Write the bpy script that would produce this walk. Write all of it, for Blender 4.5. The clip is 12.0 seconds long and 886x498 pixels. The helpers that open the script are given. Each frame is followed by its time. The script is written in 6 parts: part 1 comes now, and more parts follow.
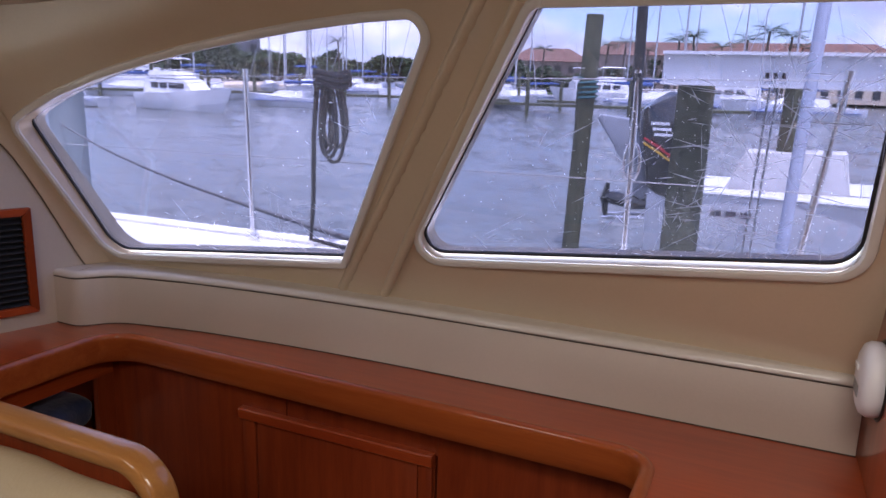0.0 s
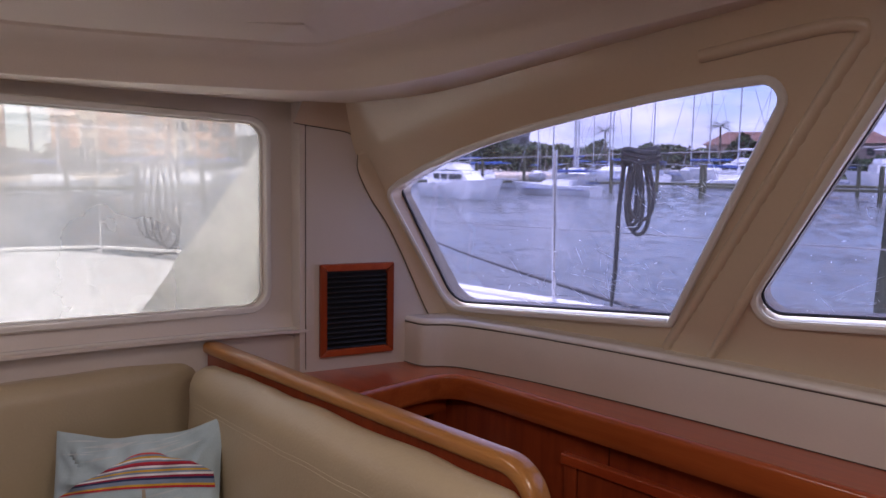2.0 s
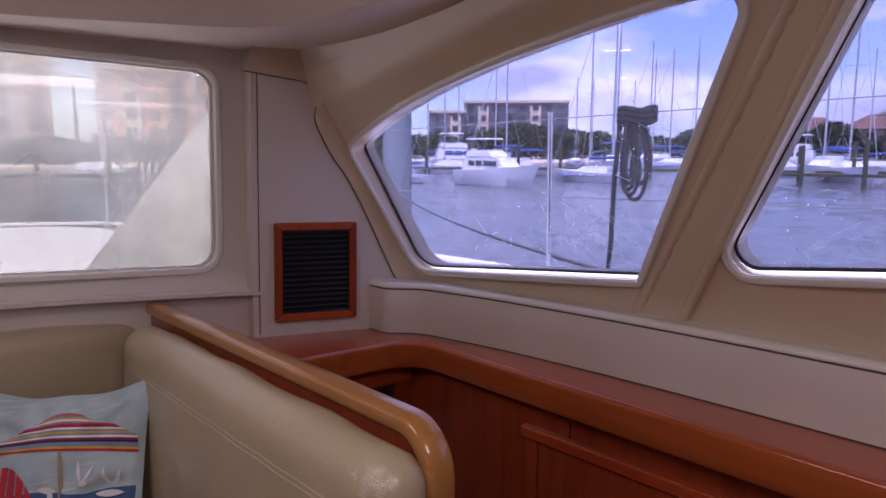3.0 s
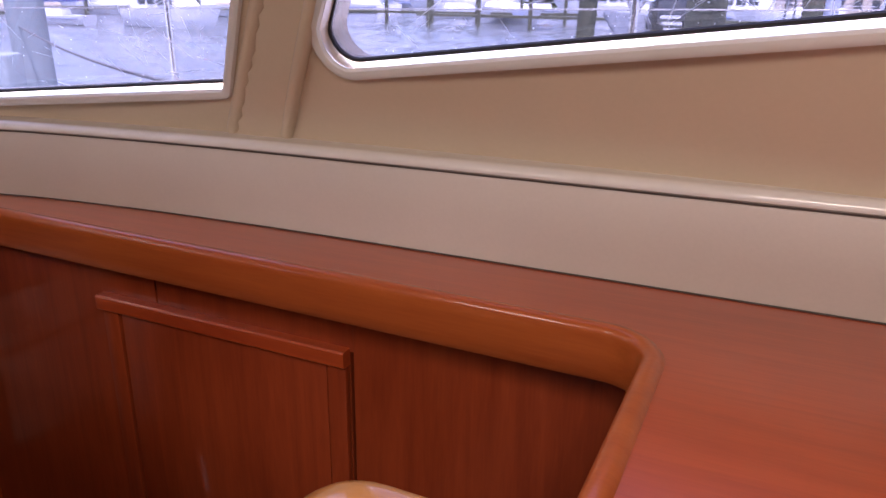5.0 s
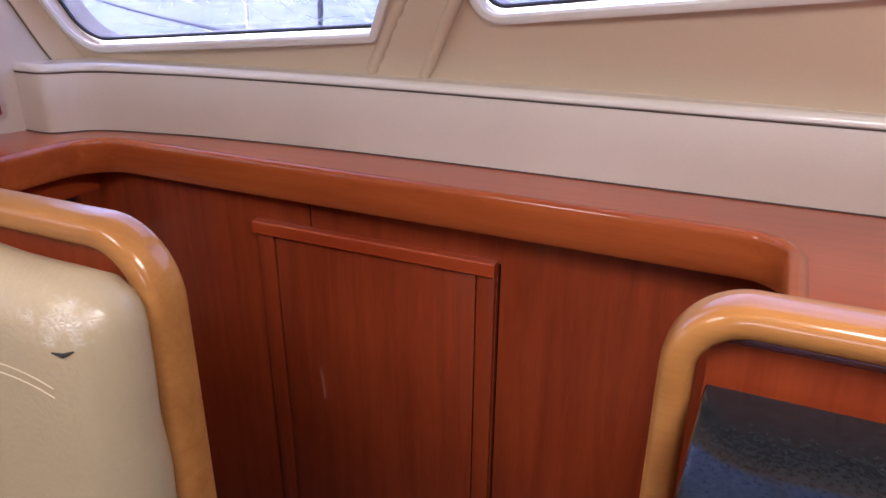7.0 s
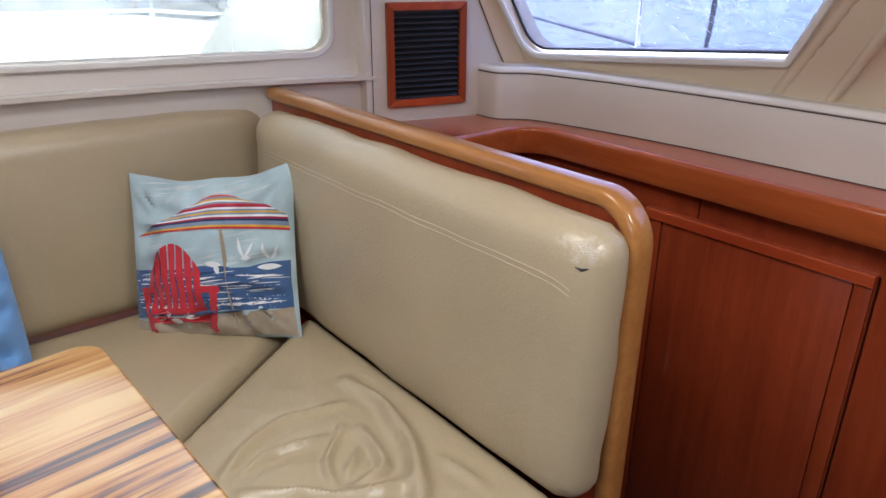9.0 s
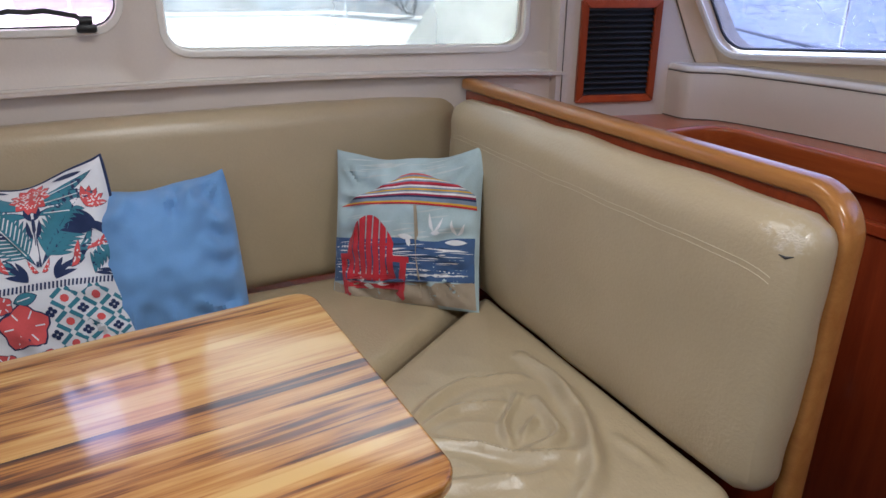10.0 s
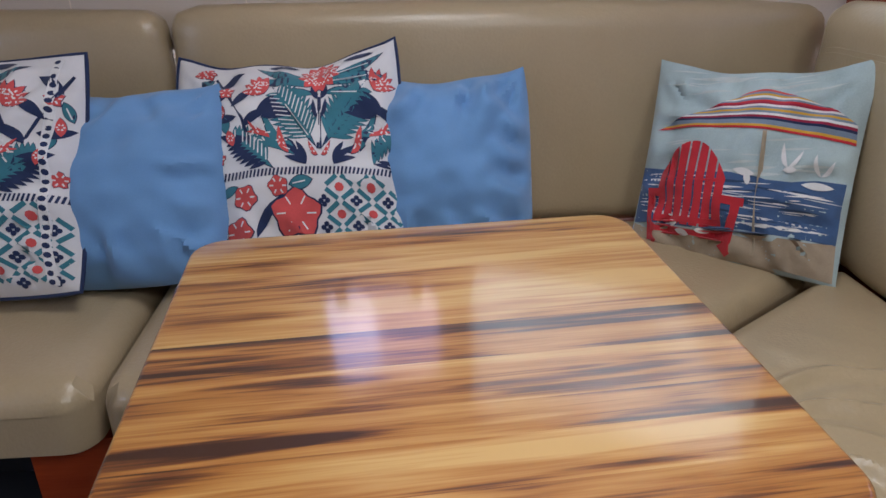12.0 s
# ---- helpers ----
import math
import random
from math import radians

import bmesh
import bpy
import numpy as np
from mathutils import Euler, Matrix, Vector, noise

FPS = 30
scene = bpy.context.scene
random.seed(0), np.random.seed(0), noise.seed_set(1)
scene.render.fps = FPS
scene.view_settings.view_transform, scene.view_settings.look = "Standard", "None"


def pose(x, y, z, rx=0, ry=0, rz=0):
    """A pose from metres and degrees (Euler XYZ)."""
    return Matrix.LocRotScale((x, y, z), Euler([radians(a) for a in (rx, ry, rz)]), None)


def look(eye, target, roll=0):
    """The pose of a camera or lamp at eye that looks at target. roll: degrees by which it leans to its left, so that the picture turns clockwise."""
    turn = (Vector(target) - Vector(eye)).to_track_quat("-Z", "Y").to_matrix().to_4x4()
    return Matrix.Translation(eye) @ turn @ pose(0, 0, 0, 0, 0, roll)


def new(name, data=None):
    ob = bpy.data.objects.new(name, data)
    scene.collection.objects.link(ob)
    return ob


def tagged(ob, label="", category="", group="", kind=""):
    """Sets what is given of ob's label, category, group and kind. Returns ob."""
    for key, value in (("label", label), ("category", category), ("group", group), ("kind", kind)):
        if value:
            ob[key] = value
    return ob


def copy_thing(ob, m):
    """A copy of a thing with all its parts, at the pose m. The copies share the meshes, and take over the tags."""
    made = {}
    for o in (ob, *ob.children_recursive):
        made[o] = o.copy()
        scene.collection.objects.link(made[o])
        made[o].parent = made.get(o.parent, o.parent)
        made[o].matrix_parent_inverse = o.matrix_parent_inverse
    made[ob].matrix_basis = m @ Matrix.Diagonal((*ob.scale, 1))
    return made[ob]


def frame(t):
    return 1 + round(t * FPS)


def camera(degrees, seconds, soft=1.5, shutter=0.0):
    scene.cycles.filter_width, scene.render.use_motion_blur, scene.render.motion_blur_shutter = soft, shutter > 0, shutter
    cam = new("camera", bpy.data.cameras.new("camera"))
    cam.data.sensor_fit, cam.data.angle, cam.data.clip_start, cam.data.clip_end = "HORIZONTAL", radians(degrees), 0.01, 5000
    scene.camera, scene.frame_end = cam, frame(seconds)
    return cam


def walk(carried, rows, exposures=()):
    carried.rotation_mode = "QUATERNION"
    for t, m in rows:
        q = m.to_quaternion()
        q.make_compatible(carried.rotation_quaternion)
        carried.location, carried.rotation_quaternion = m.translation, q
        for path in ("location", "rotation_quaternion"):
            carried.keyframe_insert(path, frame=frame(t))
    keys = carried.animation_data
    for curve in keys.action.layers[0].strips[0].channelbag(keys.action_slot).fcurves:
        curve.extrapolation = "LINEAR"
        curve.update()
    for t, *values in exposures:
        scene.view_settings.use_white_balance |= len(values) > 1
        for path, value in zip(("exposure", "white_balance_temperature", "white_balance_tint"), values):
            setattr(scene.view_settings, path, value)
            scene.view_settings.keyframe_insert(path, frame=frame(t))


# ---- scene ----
from mathutils import geometry

# -- camera and walk --
cam = camera(65.2, 12.0)
PATH = [
    (0, (-0.032, 0.158, 1.544), (-0.843, 1.94, 1.14), 1.5),
    (0.5, (-0.084, 0.043, 1.506), (-0.994, 1.801, 1.22), 1.3),
    (1, (-0.104, -0.032, 1.505), (-1.201, 1.625, 1.277), 1.0),
    (1.5, (-0.109, -0.071, 1.485), (-1.409, 1.438, 1.302), 1.0),
    (2, (-0.1, -0.08, 1.481), (-1.533, 1.304, 1.309), 0.9),
    (2.5, (-0.08, 0.013, 1.433), (-1.575, 1.33, 1.26), 0.8),
    (3, (-0.049, 0.202, 1.374), (-1.553, 1.504, 1.168), 0.8),
    (3.5, (-0.066, 0.46, 1.332), (-1.506, 1.812, 1.02), 0.6),
    (3.7, (-0.072, 0.534, 1.322), (-1.433, 1.95, 0.944), 0.5),
    (5.3, (-0.101, 0.66, 1.238), (-0.802, 2.411, 0.575), 0.9),
    (5.5, (-0.118, 0.629, 1.248), (-0.774, 2.385, 0.55), 1.0),
    (6, (-0.168, 0.543, 1.251), (-0.788, 2.291, 0.502), 0.8),
    (6.5, (-0.244, 0.456, 1.261), (-0.88, 2.182, 0.475), 0.5),
    (6.7, (-0.256, 0.425, 1.253), (-0.939, 2.148, 0.482), 0.4),
    (8.3, (-0.261, 0.093, 1.304), (-1.442, 1.505, 0.522), 0.6),
    (8.5, (-0.249, 0.056, 1.316), (-1.506, 1.401, 0.534), 0.4),
    (9, (-0.223, -0.04, 1.342), (-1.65, 1.131, 0.572), 0.3),
    (9.5, (-0.203, -0.111, 1.339), (-1.768, 0.882, 0.587), 0.3),
    (10, (-0.192, -0.168, 1.311), (-1.854, 0.654, 0.561), 0.2),
    (10.5, (-0.195, -0.204, 1.255), (-1.957, 0.401, 0.527), -0.1),
    (11, (-0.28, -0.232, 1.202), (-2.097, 0.181, 0.475), -0.1),
    (11.5, (-0.42, -0.23, 1.133), (-2.262, 0.017, 0.396), -0.2),
    (12, (-0.495, -0.205, 1.056), (-2.326, -0.063, 0.263), -0.2),
]
# the clip's camera opens up as it turns from the windows to the dark wood
EXPOSURES = [(0, 3.3, 6900, 16), (1.0, 3.3, 7100, 18), (2.5, 3.05, 6500, 29), (3.7, 3.25, 6400, 37), (5.5, 4.1, 7200, 24), (6.0, 4.1, 6600, 24), (6.7, 4.5, 6300, 23), (8.3, 4.55, 5900, 8), (9.5, 4.15, 5900, 8), (10.5, 3.95, 5800, 8), (12, 3.9, 5900, 11)]
walk(cam, [(t, look(eye, target, roll)) for t, eye, target, roll in PATH], EXPOSURES)

# -- world, sun --
SUN_EL, SUN_AZ = 72.0, 150.0


def make_world():
    w = bpy.data.worlds.new("sky")
    scene.world = w
    w.use_nodes = True
    nt = w.node_tree
    nt.nodes.clear()
    out = nt.nodes.new("ShaderNodeOutputWorld")
    bg = nt.nodes.new("ShaderNodeBackground")
    sky = nt.nodes.new("ShaderNodeTexSky")
    sky.sky_type = "NISHITA"
    sky.sun_disc = False
    sky.sun_elevation, sky.sun_rotation = radians(SUN_EL), radians(SUN_AZ)
    co = nt.nodes.new("ShaderNodeTexCoord")
    mp = nt.nodes.new("ShaderNodeMapping")
    mp.inputs["Scale"].default_value = (1.0, 1.0, 2.6)
    nz = nt.nodes.new("ShaderNodeTexNoise")
    nz.inputs["Scale"].default_value, nz.inputs["Detail"].default_value, nz.inputs["Roughness"].default_value = 3.2, 8.0, 0.58
    rp = nt.nodes.new("ShaderNodeValToRGB")
    rp.color_ramp.elements[0].position, rp.color_ramp.elements[1].position = 0.44, 0.56
    mx = nt.nodes.new("ShaderNodeMix")
    mx.data_type = "RGBA"
    belly = nt.nodes.new("ShaderNodeTexNoise")
    belly.inputs["Scale"].default_value, belly.inputs["Detail"].default_value = 7.0, 5.0
    shade = nt.nodes.new("ShaderNodeMix")
    shade.data_type = "RGBA"
    shade.inputs["A"].default_value, shade.inputs["B"].default_value = (3.6, 3.8, 4.4, 1), (7.2, 7.2, 7.4, 1)
    tone = nt.nodes.new("ShaderNodeMapRange")
    tone.inputs["From Min"].default_value, tone.inputs["From Max"].default_value = 0.36, 0.62
    nt.links.new(mp.outputs["Vector"], belly.inputs["Vector"])
    nt.links.new(belly.outputs["Fac"], tone.inputs["Value"])
    nt.links.new(tone.outputs["Result"], shade.inputs["Factor"])
    nt.links.new(shade.outputs["Result"], mx.inputs["B"])
    nt.links.new(co.outputs["Generated"], mp.inputs["Vector"])
    nt.links.new(mp.outputs["Vector"], nz.inputs["Vector"])
    nt.links.new(nz.outputs["Fac"], rp.inputs["Fac"])
    nt.links.new(rp.outputs["Color"], mx.inputs["Factor"])
    nt.links.new(sky.outputs["Color"], mx.inputs["A"])
    nt.links.new(mx.outputs["Result"], bg.inputs["Color"])
    bg.inputs["Strength"].default_value = 0.15
    nt.links.new(bg.outputs["Background"], out.inputs["Surface"])


make_world()
sun = new("sun", bpy.data.lights.new("sun", "SUN"))
sun.data.energy, sun.data.angle, sun.data.color = 4.0, radians(0.5), (1.0, 0.95, 0.88)
sun.rotation_euler = Euler((radians(90 - SUN_EL), 0, radians(180 - SUN_AZ)))


def fill_lamp(name, at, rot, w, h, watts):
    """Added area lamp, out of view, that fills the cabin with daylight colour."""
    ob = new(name, bpy.data.lights.new(name, "AREA"))
    ob.data.shape, ob.data.size, ob.data.size_y, ob.data.energy = "RECTANGLE", w, h, watts
    ob.data.color = (1.0, 0.955, 0.90)
    ob.matrix_basis = pose(*at, *rot)


# fill lamp added behind the camera, in an invented aft opening
fill_lamp("daylight_aft", (0.1, -2.60, 1.30), (90, 0, 0), 1.3, 0.55, 0.55)
# unseen overhead fill lamps, added to brighten table and counter
FILLS_OVERHEAD = [(-1.12, -0.05, 0.70), (0.12, 0.42, 1.08)]
for hx, hy, watts in FILLS_OVERHEAD:
    fill_lamp("daylight_hatch", (hx, hy, 1.885), (0, 0, 0), 0.46, 0.46, watts)

# -- materials --
def mat(name, color, rough=0.5, metal=0.0, spec=0.5, coat=0.0, var=0.12, scale=6.0, fine=60.0, bump=0.05, stretch=(1, 1, 1), tint=None, coords="Object", bump_dist=0.01, sheen=0.0, rand=0.0):
    """A surface with colour that varies at two scales and a fine relief."""
    m = bpy.data.materials.new(name)
    m.use_nodes = True
    nt = m.node_tree
    n, l = nt.nodes, nt.links
    b = n["Principled BSDF"]
    b.inputs["Roughness"].default_value, b.inputs["Metallic"].default_value = rough, metal
    b.inputs["Specular IOR Level"].default_value, b.inputs["Coat Weight"].default_value = spec, coat
    b.inputs["Coat Roughness"].default_value = 0.08
    b.inputs["Sheen Weight"].default_value = sheen
    co = n.new("ShaderNodeTexCoord")
    mp = n.new("ShaderNodeMapping")
    mp.inputs["Scale"].default_value = stretch
    l.new(co.outputs[coords], mp.inputs["Vector"])
    big, small = n.new("ShaderNodeTexNoise"), n.new("ShaderNodeTexNoise")
    big.inputs["Scale"].default_value, big.inputs["Detail"].default_value = scale, 4
    small.inputs["Scale"].default_value, small.inputs["Detail"].default_value = fine, 3
    for t in (big, small):
        l.new(mp.outputs["Vector"], t.inputs["Vector"])
    mix = n.new("ShaderNodeMix")
    mix.data_type = "RGBA"
    dark = tint or tuple(c * (1 - 2.2 * var) for c in color)
    lite = tuple(min(1, c * (1 + var)) for c in color)
    mix.inputs["A"].default_value, mix.inputs["B"].default_value = (*dark, 1), (*lite, 1)
    add = n.new("ShaderNodeMath")
    add.operation = "MULTIPLY_ADD"
    add.inputs[1].default_value, add.inputs[2].default_value = 0.4, 0.0
    l.new(small.outputs["Fac"], add.inputs[0])
    add2 = n.new("ShaderNodeMath")
    add2.operation = "MULTIPLY_ADD"
    add2.inputs[1].default_value = 1.1
    l.new(big.outputs["Fac"], add2.inputs[0])
    l.new(add.outputs[0], add2.inputs[2])
    sub = n.new("ShaderNodeMath")
    sub.operation = "SUBTRACT"
    sub.use_clamp = True
    sub.inputs[1].default_value = 0.22
    l.new(add2.outputs[0], sub.inputs[0])
    l.new(sub.outputs[0], mix.inputs["Factor"])
    last = mix.outputs["Result"]
    if rand:
        oi = n.new("ShaderNodeObjectInfo")
        hs = n.new("ShaderNodeHueSaturation")
        mr = n.new("ShaderNodeMapRange")
        mr.inputs["To Min"].default_value, mr.inputs["To Max"].default_value = 1 - rand, 1 + rand
        l.new(oi.outputs["Random"], mr.inputs["Value"])
        l.new(mr.outputs["Result"], hs.inputs["Value"])
        l.new(last, hs.inputs["Color"])
        last = hs.outputs["Color"]
    l.new(last, b.inputs["Base Color"])
    if bump:
        bp = n.new("ShaderNodeBump")
        bp.inputs["Strength"].default_value, bp.inputs["Distance"].default_value = bump, bump_dist
        l.new(small.outputs["Fac"], bp.inputs["Height"])
        l.new(bp.outputs["Normal"], b.inputs["Normal"])
    return m


def wood(name, light, dark, axis=0, grain=28.0, rough=0.28, coat=0.6, contrast=0.5, wave=2.2, rand=0.0, coords="Object", mid=None, along=0.07, gloss=0.06):
    """Varnished timber: long grain along one axis, with pores and slow colour drift."""
    m = bpy.data.materials.new(name)
    m.use_nodes = True
    nt = m.node_tree
    n, l = nt.nodes, nt.links
    b = n["Principled BSDF"]
    b.inputs["Specular IOR Level"].default_value = 0.2
    b.inputs["Roughness"].default_value, b.inputs["Coat Weight"].default_value, b.inputs["Coat Roughness"].default_value = rough, coat, gloss
    co = n.new("ShaderNodeTexCoord")
    vec = co.outputs[coords]
    oi = n.new("ShaderNodeObjectInfo")
    if rand:
        ad = n.new("ShaderNodeVectorMath")
        ad.operation = "MULTIPLY_ADD"
        ad.inputs[1].default_value = (1, 1, 1)
        sc = n.new("ShaderNodeVectorMath")
        sc.operation = "SCALE"
        sc.inputs[0].default_value = (17.3, 9.1, 5.7)
        l.new(oi.outputs["Random"], sc.inputs["Scale"])
        l.new(vec, ad.inputs[0])
        l.new(sc.outputs[0], ad.inputs[2])
        vec = ad.outputs[0]
    mp = n.new("ShaderNodeMapping")
    s = [1.0, 1.0, 1.0]
    s[axis] = along
    mp.inputs["Scale"].default_value = s
    l.new(vec, mp.inputs["Vector"])
    g = n.new("ShaderNodeTexNoise")
    g.inputs["Scale"].default_value, g.inputs["Detail"].default_value, g.inputs["Distortion"].default_value = grain, 5, 0.6
    p = n.new("ShaderNodeTexNoise")
    p.inputs["Scale"].default_value, p.inputs["Detail"].default_value = grain * 9, 2
    w = n.new("ShaderNodeTexNoise")
    w.inputs["Scale"].default_value, w.inputs["Detail"].default_value = wave, 2
    for t in (g, p):
        l.new(mp.outputs["Vector"], t.inputs["Vector"])
    l.new(vec, w.inputs["Vector"])
    rp = n.new("ShaderNodeValToRGB")
    rp.color_ramp.elements[0].position, rp.color_ramp.elements[1].position = 0.5 - contrast * 0.4, 0.5 + contrast * 0.4
    rp.color_ramp.elements[0].color, rp.color_ramp.elements[1].color = (*dark, 1), (*light, 1)
    if mid:
        rp.color_ramp.elements[0].position, rp.color_ramp.elements[1].position = 0.40, 0.55
        e = rp.color_ramp.elements.new(0.455)
        e.color = (*mid, 1)
    sm = n.new("ShaderNodeMath")
    sm.operation = "MULTIPLY_ADD"
    sm.inputs[1].default_value = 0.55
    l.new(g.outputs["Fac"], sm.inputs[0])
    s2 = n.new("ShaderNodeMath")
    s2.operation = "MULTIPLY_ADD"
    s2.inputs[1].default_value, s2.inputs[2].default_value = 0.25, 0.0
    l.new(w.outputs["Fac"], s2.inputs[0])
    s3 = n.new("ShaderNodeMath")
    s3.operation = "MULTIPLY_ADD"
    s3.inputs[1].default_value = 0.2
    l.new(p.outputs["Fac"], s3.inputs[0])
    l.new(s2.outputs[0], s3.inputs[2])
    l.new(s3.outputs[0], sm.inputs[2])
    l.new(sm.outputs[0], rp.inputs["Fac"])
    last = rp.outputs["Color"]
    if rand:
        hs = n.new("ShaderNodeHueSaturation")
        mr = n.new("ShaderNodeMapRange")
        mr.inputs["To Min"].default_value, mr.inputs["To Max"].default_value = 1 - rand, 1 + rand
        l.new(oi.outputs["Random"], mr.inputs["Value"])
        l.new(mr.outputs["Result"], hs.inputs["Value"])
        l.new(last, hs.inputs["Color"])
        last = hs.outputs["Color"]
    l.new(last, b.inputs["Base Color"])
    bp = n.new("ShaderNodeBump")
    bp.inputs["Strength"].default_value, bp.inputs["Distance"].default_value = 0.06, 0.002
    l.new(p.outputs["Fac"], bp.inputs["Height"])
    l.new(bp.outputs["Normal"], b.inputs["Normal"])
    return m


def pane_mat(name, tint, haze=0.0, haze_color=(0.8, 0.82, 0.85), specks=0.0, gloss=0.05):
    """A thin pane: tinted, with a clean reflection and, where it is scratched or clouded, a milky share."""
    m = bpy.data.materials.new(name)
    m.use_nodes = True
    nt = m.node_tree
    n, l = nt.nodes, nt.links
    n.clear()
    out = n.new("ShaderNodeOutputMaterial")
    tr = n.new("ShaderNodeBsdfTransparent")
    tr.inputs["Color"].default_value = (*tint, 1)
    gl = n.new("ShaderNodeBsdfGlossy")
    gl.inputs["Roughness"].default_value = 0.03
    df = n.new("ShaderNodeBsdfTranslucent")
    df.inputs["Color"].default_value = (*haze_color, 1)
    co = n.new("ShaderNodeTexCoord")
    nz = n.new("ShaderNodeTexNoise")
    nz.inputs["Scale"].default_value, nz.inputs["Detail"].default_value = 2.3, 5
    l.new(co.outputs["Object"], nz.inputs["Vector"])
    mr = n.new("ShaderNodeMapRange")
    mr.inputs["From Min"].default_value, mr.inputs["From Max"].default_value = 0.3, 0.7
    mr.inputs["To Min"].default_value, mr.inputs["To Max"].default_value = haze * 0.45, haze * 1.5
    l.new(nz.outputs["Fac"], mr.inputs["Value"])
    fac = mr.outputs["Result"]
    if specks:
        sp = n.new("ShaderNodeTexNoise")
        sp.inputs["Scale"].default_value, sp.inputs["Detail"].default_value = 330.0, 2
        l.new(co.outputs["Object"], sp.inputs["Vector"])
        area = n.new("ShaderNodeTexNoise")
        area.inputs["Scale"].default_value, area.inputs["Detail"].default_value = 4.0, 3
        l.new(co.outputs["Object"], area.inputs["Vector"])
        a1 = n.new("ShaderNodeMapRange")
        a1.inputs["From Min"].default_value, a1.inputs["From Max"].default_value = 0.48, 0.68
        l.new(area.outputs["Fac"], a1.inputs["Value"])
        a2 = n.new("ShaderNodeMapRange")
        a2.inputs["From Min"].default_value, a2.inputs["From Max"].default_value = 0.55, 0.68
        l.new(sp.outputs["Fac"], a2.inputs["Value"])
        mu = n.new("ShaderNodeMath")
        mu.operation = "MULTIPLY"
        l.new(a1.outputs["Result"], mu.inputs[0])
        l.new(a2.outputs["Result"], mu.inputs[1])
        ma = n.new("ShaderNodeMath")
        ma.operation = "MULTIPLY_ADD"
        ma.inputs[1].default_value = specks
        l.new(mu.outputs[0], ma.inputs[0])
        l.new(fac, ma.inputs[2])
        fac = ma.outputs[0]
    m1, m2 = n.new("ShaderNodeMixShader"), n.new("ShaderNodeMixShader")
    l.new(fac, m1.inputs["Fac"])
    l.new(tr.outputs[0], m1.inputs[1])
    l.new(df.outputs[0], m1.inputs[2])
    m2.inputs["Fac"].default_value = gloss
    l.new(m1.outputs[0], m2.inputs[1])
    l.new(gl.outputs[0], m2.inputs[2])
    l.new(m2.outputs[0], out.inputs["Surface"])
    return m


M = {}
M["gelcoat"] = mat("beige_gelcoat", (0.58, 0.45, 0.315), rough=0.34, coat=0.5, var=0.05, scale=2.5, fine=120, bump=0.02)
M["panel"] = mat("cream_panel", (0.57, 0.495, 0.425), rough=0.5, var=0.05, scale=3, fine=150, bump=0.04)
M["liner"] = mat("headliner", (0.76, 0.66, 0.55), rough=0.7, var=0.05, scale=3, fine=200, bump=0.05)
M["rim"] = mat("pale_rim", (0.68, 0.64, 0.58), rough=0.25, coat=0.4, var=0.04)
M["white"] = mat("white_plastic", (0.78, 0.78, 0.79), rough=0.35, var=0.04)
M["leather"] = mat("tan_leather", (0.42, 0.335, 0.212), rough=0.30, var=0.07, scale=4, fine=150, bump=0.2, bump_dist=0.004)
M["cherry_x"] = wood("cherry_along_x", (0.46, 0.080, 0.018), (0.27, 0.034, 0.009), axis=0, coat=1.0, gloss=0.28)
M["cherry_y"] = wood("cherry_along_y", (0.48, 0.085, 0.018), (0.29, 0.036, 0.009), axis=1)
M["cherry_z"] = wood("cherry_along_z", (0.32, 0.056, 0.016), (0.16, 0.022, 0.007), axis=2, contrast=0.6)
M["cherry_gold"] = wood("golden_cherry", (0.44, 0.105, 0.024), (0.27, 0.048, 0.012), axis=0)
M["teak_x"] = wood("golden_teak_along_x", (0.43, 0.195, 0.055), (0.28, 0.105, 0.026), axis=0, gloss=0.10)


